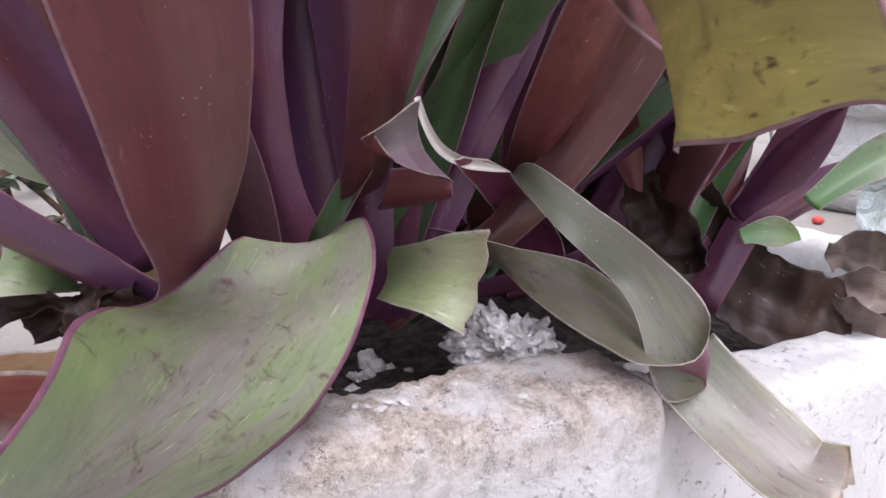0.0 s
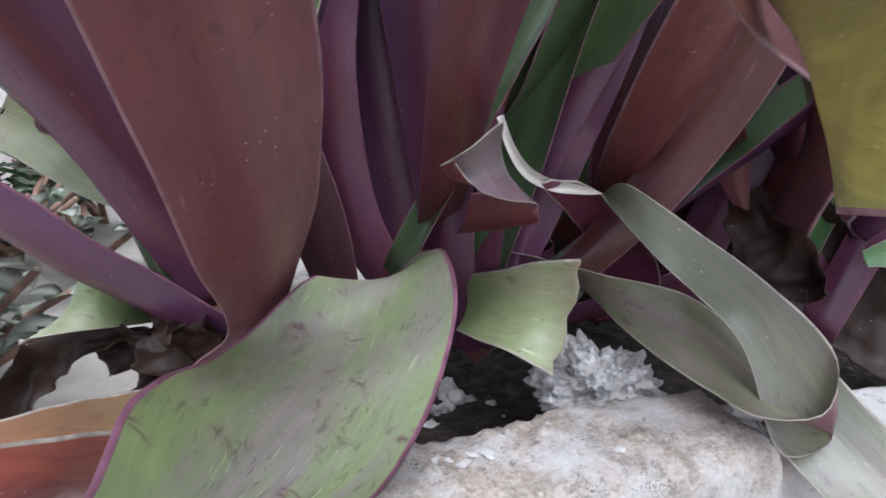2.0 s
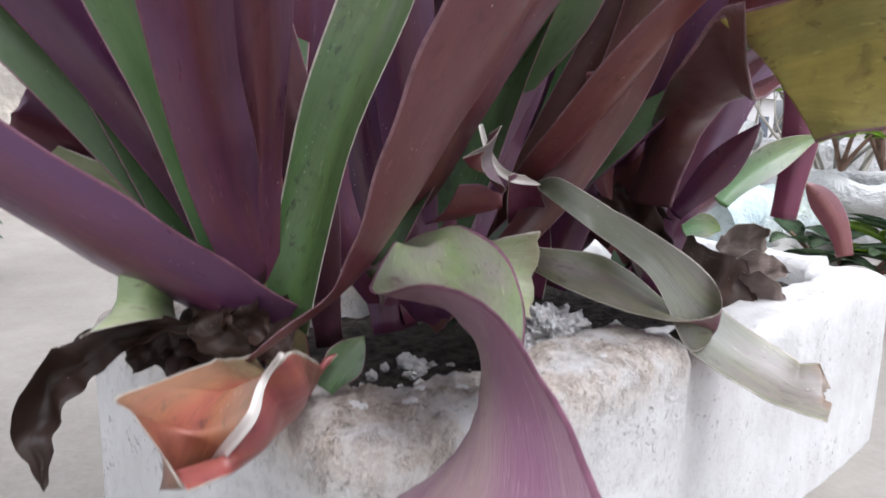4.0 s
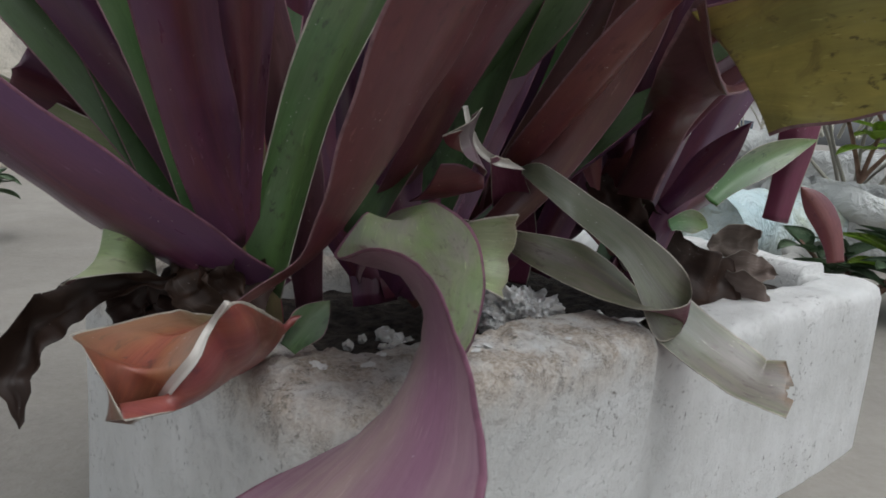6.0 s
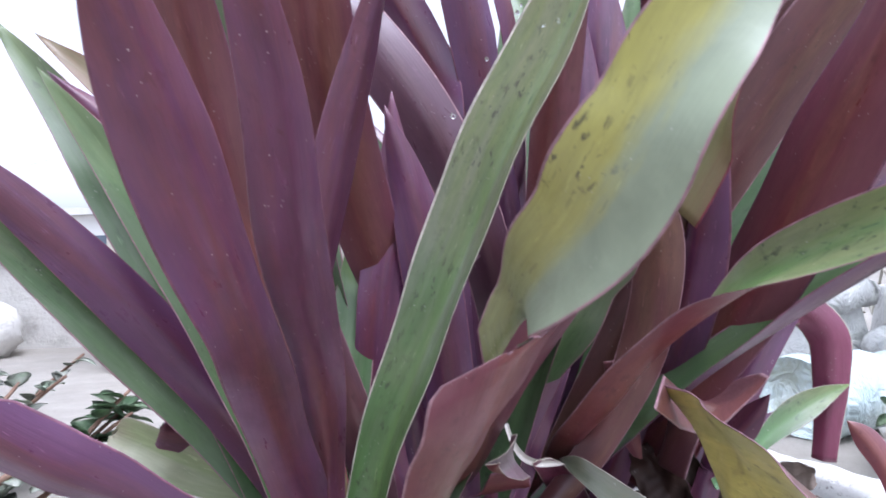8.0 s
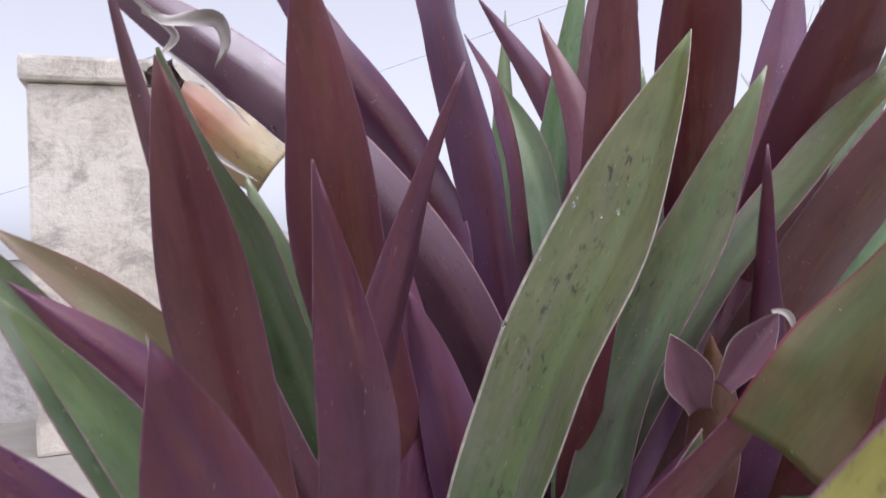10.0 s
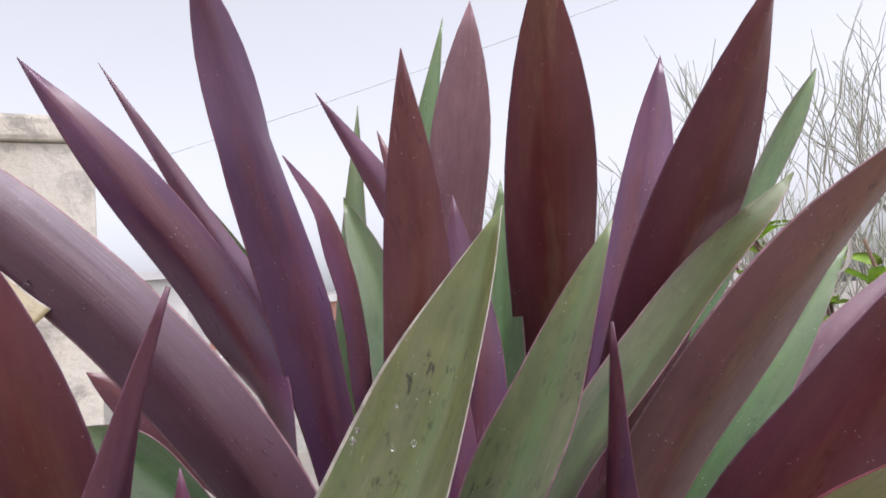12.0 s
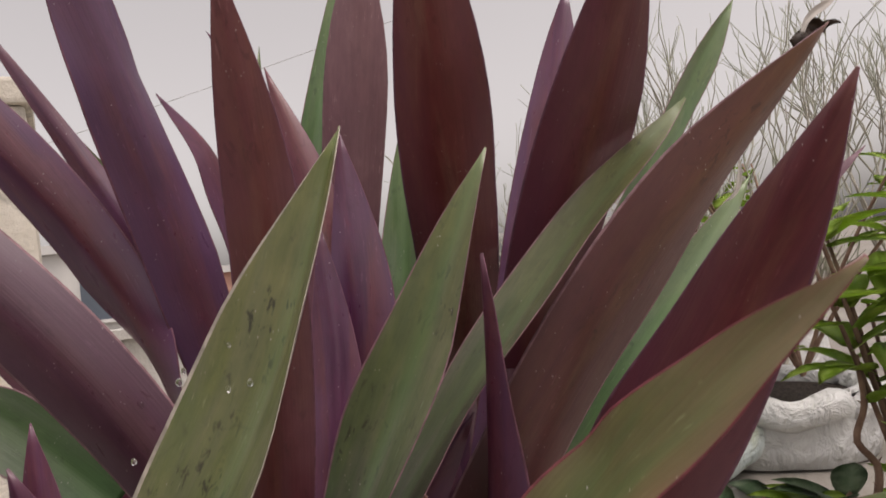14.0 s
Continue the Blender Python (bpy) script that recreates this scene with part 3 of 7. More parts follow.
leaf(C, 'green', 0.0454, 0.2, (0.326, 0.883, 2.1), [(0.0319, 0.403, 0.262), (0.0226, 0.4404, 0.3149), (0.0467, 0.4204, 0.3483), (0.0701, 0.3976, 0.3796), (0.0871, 0.3725, 0.4133), (0.101, 0.3473, 0.4475), (0.1233, 0.3244, 0.482)],
     [(0.3636, -0.3933, -0.8444), (0.3636, -0.3933, -0.8444), (0.3496, -0.2208, -0.9105), (0.0468, -0.2001, -0.9787), (-0.0385, -0.0183, -0.9991), (0.0928, -0.0074, -0.9957), (0.1374, -0.4106, -0.9014)])
leaf(C, 'greytop2', 0.0408, 0.3, (0.587, 0.637, 2.1), [(0.037, 0.4097, 0.2611), (0.0604, 0.3949, 0.3448), (0.0863, 0.3806, 0.429), (0.1148, 0.3664, 0.5113), (0.1493, 0.3504, 0.5913), (0.1824, 0.332, 0.671)],
     [(-0.5447, -0.8383, 0.0219), (-0.6213, -0.7786, 0.0877), (-0.7618, -0.6128, 0.2101), (-0.8806, -0.3065, 0.3614), (-0.5395, -0.8269, 0.159), (-0.6749, -0.6761, 0.2958)])
leaf(C, 'maroon', 0.029, 0.25, (0.6, 0.736, 2.1), [(0.0841, 0.4425, 0.2992), (0.0811, 0.4141, 0.3869), (0.0819, 0.3831, 0.4729), (0.0836, 0.349, 0.5576), (0.0819, 0.3112, 0.6422), (0.0707, 0.2695, 0.7241)],
     [(0.1165, 0.9836, 0.1377), (0.1569, 0.975, 0.1576), (0.2084, 0.9586, 0.1938), (0.2327, 0.9391, 0.253), (0.1982, 0.9219, 0.3328), (0.1628, 0.8944, 0.4166)])
leaf(C, 'oliveup', 0.027, 0.4, (1, 0.75, 2.1), [(0.1152, 0.4965, 0.2437), (0.1081, 0.4331, 0.3199), (0.113, 0.3526, 0.3762), (0.1334, 0.2752, 0.4351), (0.1756, 0.2006, 0.4806), (0.2336, 0.1234, 0.506)],
     [(-0.2727, 0.8991, 0.3423), (-0.1358, 0.957, 0.2565), (-0.1566, 0.9833, -0.0927), (-0.3674, 0.8441, -0.3906), (-0.7618, 0.554, -0.3358), (-0.9483, 0.0392, 0.3148)])
leaf(L, 'olive', 0.0402, 0.2, (0.97, 0.12, 2.1), [(0.1016, 0.2368, 0.4932), (0.1112, 0.2171, 0.5199), (0.1194, 0.1961, 0.5459), (0.127, 0.1734, 0.5706), (0.135, 0.1485, 0.5928), (0.143, 0.1227, 0.6142)],
     [(-0.7181, 0.0532, -0.6939), (-0.464, 0.4593, -0.7575), (-0.5679, 0.6096, -0.5531), (-0.6399, 0.6988, -0.3196), (-0.7745, -0.2878, 0.5633), (0.2046, -0.7904, 0.5774)])
leaf(C, 'purple', 0.04, 0.45, (0.6, 0.62, 2.1), [(0.0462, 0.4043, 0.2573), (0.1098, 0.4176, 0.3096), (0.1707, 0.4005, 0.365), (0.2262, 0.3641, 0.4171), (0.2787, 0.3165, 0.4657), (0.3282, 0.2647, 0.5096)],
     [(-0.2508, -0.6495, 0.7178), (-0.536, -0.4382, 0.7216), (-0.6579, -0.1593, 0.736), (-0.6201, 0.081, 0.7804), (-0.5299, 0.2104, 0.8215), (-0.4563, 0.2615, 0.8506)])
leaf(C, 'brown', 0.032, 0.2, (0.4, 0.7, 2.3), [(0.0375, 0.3932, 0.2605), (0.0855, 0.3987, 0.3014), (0.1246, 0.3936, 0.3518), (0.1473, 0.3781, 0.4102), (0.1504, 0.3567, 0.4703), (0.1376, 0.3339, 0.5289)],
     [(0.3425, 0.9287, -0.1424), (0.3459, 0.9305, -0.1208), (0.3598, 0.9328, -0.0204), (0.3712, 0.914, 0.1638), (0.3488, 0.8766, 0.3315), (0.2904, 0.8551, 0.4296)])
leaf(C, 'maroon', 0.0598, 0.2, (0.6, 0.525, 2.1), [(0.1643, 0.4582, 0.2997), (0.1951, 0.4261, 0.3693), (0.2174, 0.3773, 0.4448), (0.2278, 0.3184, 0.5185), (0.2305, 0.2526, 0.59), (0.2259, 0.1853, 0.6606)],
     [(0.5309, 0.7206, -0.4459), (0.5692, 0.7072, -0.4193), (0.6805, 0.6608, -0.3166), (0.7826, 0.6066, -0.14), (0.8761, 0.4743, -0.0862), (0.9312, 0.3556, -0.0802)])
burnt_leaf = leaf(C, 'brownleaf', 0.0502, 0.2, (0.38, 0.7, 2.3), [(0.085, 0.47, 0.27), (0.1222, 0.4326, 0.3589), (0.1686, 0.3949, 0.4616), (0.2204, 0.3578, 0.5563), (0.2764, 0.3171, 0.642), (0.3376, 0.2847, 0.7113)],
     [(0.0932, 0.9853, -0.1428), (0.1009, 0.9919, -0.0777), (0.1642, 0.9776, 0.1319), (0.2056, 0.8673, 0.4533), (0.2096, 0.7178, 0.664), (0.1733, 0.5665, 0.8056)])
leaf(B, 'purple', 0.0418, 0.25, (0.595, 0.796, 2.1), [(0.0924, 0.495, 0.26), (0.1147, 0.5498, 0.3148), (0.1, 0.5281, 0.4204), (0.0832, 0.5025, 0.5243), (0.0604, 0.4744, 0.6276), (0.0343, 0.4451, 0.7312), (0.0026, 0.4169, 0.8335)],
     [(-0.1228, 0.9535, -0.2753), (-0.1228, 0.9535, -0.2753), (-0.1883, 0.9467, -0.2612), (-0.3448, 0.8972, -0.2761), (-0.188, 0.9484, -0.2555), (-0.4559, 0.8009, -0.3883), (0.4493, 0.6655, -0.596)])
leaf(B, 'purple', 0.0378, 0.25, (0.509, 0.731, 2.1), [(0.0798, 0.4868, 0.26), (0.0641, 0.4924, 0.3777), (0.0588, 0.4915, 0.4685), (0.0423, 0.4901, 0.5596), (0.0115, 0.4896, 0.6459), (-0.0378, 0.4898, 0.7258), (-0.0929, 0.493, 0.8005)],
     [(0.6566, 0.7529, 0.0448), (0.6566, 0.7529, 0.0448), (0.7049, 0.7054, 0.0743), (0.9675, -0.1808, 0.1767), (0.3438, 0.9251, 0.1611), (0.1631, 0.9865, -0.0115), (0.0272, 0.9768, -0.2124)])
glossy_leaf = leaf(B, 'lilac', 0.047, 0.25, (0.6, 0.6, 3), [(0.078, 0.5083, 0.2674), (0.0762, 0.4717, 0.3917), (0.0424, 0.4448, 0.5171), (-0.0253, 0.4419, 0.6266), (-0.1168, 0.4652, 0.7203), (-0.2125, 0.5074, 0.7967)],
     [(0.2597, 0.9237, 0.2817), (0.2259, 0.9397, 0.2569), (0.1309, 0.9816, 0.1389), (0.0833, 0.9954, -0.0483), (0.1897, 0.9705, -0.1486), (0.3749, 0.9184, -0.1265)])
rust_leaf = leaf(B, 'orange', 0.042, 0.3, (0.9, 0.4, 2.2), [(-0.0844, 0.4459, 0.6395), (-0.0987, 0.4467, 0.6509), (-0.1123, 0.4477, 0.6627), (-0.1256, 0.4489, 0.6754), (-0.1382, 0.4503, 0.6886), (-0.1501, 0.4521, 0.7025)],
     [(0.0268, 0.999, -0.0369), (0.0264, 0.9985, -0.0476), (0.026, 0.9979, -0.0597), (0.025, 0.9968, -0.0762), (0.0228, 0.9949, -0.0979), (0.0191, 0.9922, -0.1233)])
leaf(B, 'wetbrown', 0.02, 0.4, (0.5, 0.5, 1.7), [(-0.1369, 0.4469, 0.6907), (-0.1415, 0.4473, 0.6934), (-0.1456, 0.4478, 0.6966), (-0.1493, 0.4483, 0.7005), (-0.1522, 0.4489, 0.7048), (-0.1546, 0.4495, 0.7096)],
     [(-0.0899, -0.9958, -0.0174), (-0.0686, -0.9972, 0.0293), (-0.0433, -0.9963, 0.0743), (-0.0067, -0.9937, 0.1115), (0.0416, -0.9894, 0.1393), (0.0937, -0.9821, 0.1632)], wave=0.006)
leaf(rust_leaf, 'lip', 0.01, 0.8, (0.5, 0.5, 1.7), [(-0.1587, 0.4552, 0.7439), (-0.1451, 0.4516, 0.7352), (-0.1291, 0.4475, 0.7339), (-0.1131, 0.4436, 0.7318), (-0.1093, 0.4421, 0.7173), (-0.1167, 0.4426, 0.7021)],
     [(-0.0723, -0.9879, 0.1375), (-0.2211, -0.9696, -0.1049), (-0.2262, -0.9545, -0.1942), (-0.0754, -0.9852, -0.1539), (0.1091, -0.9882, -0.1072), (0.179, -0.9712, -0.1576)], wave=0.008, name='dry_margin')
leaf(rust_leaf, 'lip', 0.004, 0.8, (0.5, 0.5, 1.7), [(-0.1438, 0.4457, 0.7134), (-0.1337, 0.4432, 0.7041), (-0.124, 0.4408, 0.6946), (-0.1145, 0.4383, 0.6848), (-0.1053, 0.4358, 0.6747), (-0.0964, 0.4333, 0.6643)],
     [(-0.1439, -0.9838, 0.1064), (-0.1349, -0.984, 0.1162), (-0.1259, -0.984, 0.1257), (-0.1171, -0.984, 0.1341), (-0.1086, -0.984, 0.1414), (-0.1001, -0.9839, 0.1483)], name='dry_margin')
leaf(rust_leaf, 'lip', 0.006, 0.8, (0.5, 0.5, 1.7), [(-0.166, 0.4525, 0.7524), (-0.1568, 0.4535, 0.7438), (-0.1475, 0.4542, 0.735), (-0.1403, 0.4539, 0.7247), (-0.1469, 0.4515, 0.7152), (-0.1583, 0.4494, 0.7097)],
     [(0.0378, -0.9957, -0.0847), (0.0287, -0.9977, -0.0607), (0.0486, -0.9988, 0.0041), (0.1117, -0.9933, 0.0305), (0.1904, -0.9793, -0.069), (0.2485, -0.9476, -0.201)], wave=0.006, name='dry_margin')
leaf(rust_leaf, 'lip', 0.004, 0.8, (0.5, 0.5, 1.7), [(-0.1573, 0.4338, 0.6743), (-0.1434, 0.4303, 0.6656), (-0.1303, 0.4268, 0.6559), (-0.1174, 0.4233, 0.6457), (-0.1044, 0.4199, 0.6358), (-0.0908, 0.4165, 0.6266)],
     [(-0.1767, -0.978, 0.1105), (-0.1541, -0.9778, 0.142), (-0.1394, -0.9772, 0.1603), (-0.1341, -0.9773, 0.1638), (-0.1374, -0.9782, 0.1557), (-0.1475, -0.9793, 0.1389)], name='dry_margin')
leaf(B, 'purple', 0.028, 0.2, (0.5, 0.5, 1.7), [(0.0968, 0.4774, 0.2613), (0.1086, 0.5029, 0.3826), (0.0942, 0.5272, 0.5005), (0.0536, 0.5496, 0.616), (-0.0032, 0.5681, 0.7252), (-0.0621, 0.5825, 0.8316)],
     [(0.0868, 0.9873, -0.133), (0.0868, 0.9873, -0.133), (0.0868, 0.9873, -0.133), (0.0859, 0.9883, -0.1261), (0.0781, 0.9911, -0.1078), (0.0594, 0.9944, -0.0876)])
leaf(B, 'green', 0.03, 0.2, (0.5, 0.5, 1.7), [(0.0978, 0.4964, 0.2593), (0.1065, 0.5193, 0.3687), (0.0981, 0.5423, 0.4784), (0.0695, 0.5649, 0.5876), (0.0245, 0.5849, 0.6866), (-0.0347, 0.6033, 0.7818)],
     [(-0.102, -0.9832, 0.1516), (-0.102, -0.9832, 0.1516), (-0.102, -0.9832, 0.1516), (-0.1036, -0.9836, 0.1477), (-0.1106, -0.9852, 0.1311), (-0.1236, -0.9872, 0.1007)])
leaf(B, 'purple', 0.0337, 0.3, (0.381, 0.855, 1.7), [(0.0909, 0.495, 0.26), (0.0994, 0.5154, 0.3024), (0.106, 0.5307, 0.3444), (0.1105, 0.541, 0.3858), (0.113, 0.5463, 0.4267), (0.1135, 0.5465, 0.4671), (0.112, 0.5417, 0.507), (0.1084, 0.5318, 0.5465), (0.1038, 0.5191, 0.5866), (0.0991, 0.5072, 0.6281), (0.0915, 0.4956, 0.6678), (0.0768, 0.4847, 0.7064), (0.0499, 0.4729, 0.7365)],
     [(-0.5083, 0.5429, -0.6685), (-0.5083, 0.5429, -0.6685), (-0.5083, 0.5429, -0.6685), (-0.5083, 0.5429, -0.6685), (-0.5083, 0.5429, -0.6685), (-0.5083, 0.5429, -0.6685), (-0.5083, 0.5429, -0.6685), (-0.5083, 0.5429, -0.6685), (-0.5004, 0.5485, -0.6699), (-0.4848, 0.5614, -0.6707), (-0.447, 0.6009, -0.6626), (-0.4501, 0.588, -0.6721), (-0.3537, 0.7364, -0.5767)])
leaf(B, 'green', 0.0276, 0.2, (0.448, 0.864, 1.7), [(0.0849, 0.475, 0.26), (0.0844, 0.4261, 0.3497), (0.0954, 0.4525, 0.4253), (0.1062, 0.4773, 0.5006), (0.1141, 0.5016, 0.5771), (0.1143, 0.5262, 0.6521), (0.0997, 0.5527, 0.7245)],
     [(-0.2454, -0.9666, 0.0737), (-0.2454, -0.9666, 0.0737), (-0.2531, -0.9647, 0.0731), (-0.2692, -0.9604, 0.0718), (-0.2943, -0.9537, 0.0616), (-0.3156, -0.9485, 0.0287), (-0.2989, -0.9541, -0.0157)])
leaf(B, 'purple', 0.0301, 0.2, (0.425, 0.755, 1.7), [(0.095, 0.4865, 0.26), (0.2215, 0.4912, 0.3338), (0.2142, 0.507, 0.4301), (0.1997, 0.5234, 0.5284), (0.175, 0.5398, 0.6253), (0.1381, 0.556, 0.7189), (0.0874, 0.572, 0.8084)],
     [(0.2824, 0.9559, -0.0811), (0.2824, 0.9559, -0.0811), (0.2845, 0.9554, -0.0797), (0.2887, 0.9543, -0.0768), (0.2971, 0.9525, -0.0668), (0.3155, 0.9484, -0.0326), (0.3429, 0.9389, 0.029)])
leaf(B, 'green', 0.035, 0.2, (0.5, 0.5, 1.7), [(0.0792, 0.4763, 0.256), (0.0851, 0.5154, 0.3655), (0.0928, 0.5497, 0.4763), (0.1028, 0.5792, 0.5883), (0.1152, 0.6038, 0.7013), (0.1302, 0.6238, 0.8152)],
     [(-0.1295, -0.9656, 0.2255), (-0.1295, -0.9656, 0.2255), (-0.1295, -0.9656, 0.2255), (-0.1291, -0.9668, 0.2206), (-0.1271, -0.9711, 0.2018), (-0.1229, -0.9778, 0.17)])
leaf(B, 'green', 0.04, 0.2, (0.5, 0.5, 1.7), [(0.091, 0.499, 0.2582), (0.1004, 0.5179, 0.3793), (0.1143, 0.5324, 0.5001), (0.133, 0.5423, 0.6205), (0.1566, 0.5473, 0.7408), (0.1852, 0.5472, 0.8608)],
     [(-0.2039, -0.9753, 0.0855), (-0.2039, -0.9753, 0.0855), (-0.2039, -0.9753, 0.0855), (-0.2035, -0.9758, 0.0802), (-0.2009, -0.9777, 0.0612), (-0.1951, -0.9803, 0.0307)])
leaf(B, 'pale', 0.0416, 0.25, (0.537, 0.835, 2.3), [(0.0901, 0.495, 0.26), (0.1052, 0.6005, 0.3114), (0.1275, 0.5747, 0.4155), (0.1447, 0.5494, 0.5206), (0.1578, 0.5235, 0.6263), (0.1688, 0.4955, 0.7317), (0.1764, 0.4662, 0.837)],
     [(0.2664, 0.9628, 0.0454), (0.2664, 0.9628, 0.0454), (0.2638, 0.9635, 0.0462), (0.2581, 0.9649, 0.0485), (0.2486, 0.967, 0.0566), (0.2828, 0.9569, 0.066), (0.3435, 0.9364, 0.0712)])
leaf(B, 'maroon', 0.034, 0.2, (0.6, 0.62, 2.1), [(0.0818, 0.4752, 0.2577), (0.1002, 0.4598, 0.3589), (0.1178, 0.4516, 0.4593), (0.1309, 0.4525, 0.5597), (0.1331, 0.4658, 0.6624), (0.1141, 0.4946, 0.7581)],
     [(0.2511, 0.962, -0.1069), (0.2511, 0.962, -0.1069), (0.2511, 0.962, -0.1069), (0.254, 0.9591, -0.1247), (0.28, 0.9435, -0.1771), (0.3421, 0.9074, -0.2439)])
leaf(B, 'maroon', 0.0571, 0.2, (0.49, 0.781, 2.3), [(0.095, 0.495, 0.26), (0.15, 0.552, 0.305), (0.204, 0.594, 0.355), (0.236, 0.608, 0.415), (0.2457, 0.5924, 0.4802), (0.2373, 0.5303, 0.5629), (0.2188, 0.4698, 0.6456), (0.1954, 0.4091, 0.7267), (0.1706, 0.3492, 0.8096)],
     [(0.3892, 0.9163, 0.0939), (0.3892, 0.9163, 0.0939), (0.3892, 0.9163, 0.0939), (0.3892, 0.9163, 0.0939), (0.385, 0.9184, 0.0913), (0.3744, 0.9232, 0.0871), (0.278, 0.9566, 0.0872), (0.4281, 0.8967, 0.1122), (0.3595, 0.9243, 0.1281)])
leaf(B, 'green', 0.04, 0.2, (0.6, 0.62, 2.1), [(0.0978, 0.4736, 0.2575), (0.1294, 0.4817, 0.3492), (0.1554, 0.4901, 0.442), (0.1765, 0.4982, 0.5359), (0.1932, 0.5059, 0.6309), (0.2062, 0.5128, 0.7271)],
     [(-0.3254, -0.9365, 0.1304), (-0.3254, -0.9365, 0.1304), (-0.3254, -0.9365, 0.1304), (-0.326, -0.9366, 0.1283), (-0.3289, -0.9368, 0.1191), (-0.3347, -0.9369, 0.1013)])
leaf(B, 'maroon', 0.0529, 0.22, (0.461, 0.769, 2.3), [(0.095, 0.495, 0.26), (0.199, 0.5567, 0.3033), (0.2388, 0.5484, 0.3745), (0.2464, 0.5063, 0.4571), (0.2521, 0.4597, 0.5395), (0.2533, 0.4086, 0.6202), (0.2543, 0.3476, 0.6947), (0.246, 0.2829, 0.7682)],
     [(0.322, 0.9431, 0.0828), (0.322, 0.9431, 0.0828), (0.322, 0.9431, 0.0828), (0.2972, 0.9511, 0.0842), (0.2449, 0.9656, 0.0876), (0.2044, 0.9725, 0.1114), (0.2471, 0.9563, 0.1559), (0.1832, 0.9467, 0.2651)])
leaf(B, 'purple', 0.0413, 0.2, (0.591, 0.751, 2.1), [(0.1355, 0.4531, 0.2653), (0.1758, 0.4539, 0.3725), (0.215, 0.4559, 0.4804), (0.2529, 0.4594, 0.5888), (0.2892, 0.4647, 0.6978), (0.3227, 0.4727, 0.8071)],
     [(0.5026, 0.8487, -0.1648), (0.5086, 0.8449, -0.1659), (0.5211, 0.8368, -0.1681), (0.5413, 0.8227, -0.1739), (0.57, 0.8002, -0.1864), (0.6411, 0.7359, -0.2178)])
leaf(B, 'green', 0.0294, 0.2, (0.485, 0.895, 1.7), [(0.0579, 0.4858, 0.2384), (0.1471, 0.493, 0.3544), (0.236, 0.4992, 0.4696), (0.3251, 0.5045, 0.5854), (0.4145, 0.5088, 0.7017), (0.5048, 0.5108, 0.8162)],
     [(-0.2918, -0.9555, -0.0446), (-0.2643, -0.9618, -0.0714), (-0.2024, -0.9706, -0.1301), (-0.0916, -0.9684, -0.2319), (0.0782, -0.9209, -0.3818), (-0.0348, -0.9507, -0.3082)])
dewy_leaf = leaf(B, 'greytop2', 0.0433, 0.2, (0.598, 0.71, 2.1), [(0.0083, 0.3878, 0.294), (0.0535, 0.3842, 0.3828), (0.106, 0.3771, 0.4687), (0.1664, 0.3674, 0.5498), (0.2332, 0.3566, 0.6258), (0.3074, 0.3494, 0.6945)],
     [(-0.8734, -0.484, 0.0539), (-0.9045, -0.422, 0.062), (-0.9601, -0.2679, 0.0799), (-0.9921, 0.0342, 0.1209), (-0.9879, -0.0989, 0.1197), (-0.9097, -0.3854, 0.1542)])
leaf(B, 'green', 0.04, 0.2, (0.6, 0.62, 2.1), [(0.0793, 0.4749, 0.2591), (0.1336, 0.454, 0.3433), (0.1926, 0.4342, 0.4255), (0.2559, 0.4171, 0.5054), (0.3225, 0.4044, 0.5826), (0.3913, 0.3981, 0.6572)],
     [(-0.5097, -0.8073, 0.2975), (-0.5097, -0.8073, 0.2975), (-0.5097, -0.8073, 0.2975), (-0.5032, -0.8085, 0.3052), (-0.4692, -0.8211, 0.3251), (-0.3983, -0.85, 0.3446)])
leaf(B, 'pale', 0.03, 0.2, (0.6, 0.62, 2.1), [(0.0866, 0.4742, 0.2589), (0.1534, 0.463, 0.3522), (0.2243, 0.4489, 0.4401), (0.3017, 0.4312, 0.5234), (0.386, 0.4093, 0.6006), (0.475, 0.3839, 0.6691)],
     [(0.4963, 0.8094, -0.3138), (0.4963, 0.8094, -0.3138), (0.4963, 0.8094, -0.3138), (0.4935, 0.8115, -0.313), (0.4741, 0.83, -0.2938), (0.4282, 0.8716, -0.2387)])
leaf(B, 'purple', 0.045, 0.2, (0.6, 0.62, 2.1), [(0.0766, 0.4817, 0.2589), (0.096, 0.4568, 0.3464), (0.1152, 0.4381, 0.4334), (0.1319, 0.4276, 0.5222), (0.143, 0.4287, 0.613), (0.1448, 0.4439, 0.7045)],
     [(0.3012, 0.9528, -0.0373), (0.3012, 0.9528, -0.0373), (0.3012, 0.9528, -0.0373), (0.2981, 0.953, -0.054), (0.2978, 0.9477, -0.1149), (0.3106, 0.9264, -0.2129)])
leaf_between(C, 'frontgreen', 0.25, [(0.008, 0.381, 0.272), (0.0008, 0.3437, 0.2875), (-0.0019, 0.3021, 0.3222), (-0.0179, 0.2734, 0.3096), (-0.01, 0.2086, 0.3256), (-0.0017, 0.176, 0.3211), (-0.0106, 0.1121, 0.2948), (-0.0692, 0.093, 0.2337), (-0.13, 0.0737, 0.1701)],
             [(0.0026, 0.3929, 0.2915), (0.0192, 0.3631, 0.3129), (0.0361, 0.331, 0.3237), (0.0437, 0.2904, 0.3129), (0.0339, 0.2534, 0.2877), (0.0079, 0.2266, 0.2718), (-0.0475, 0.1877, 0.264), (-0.1051, 0.1446, 0.2561)])
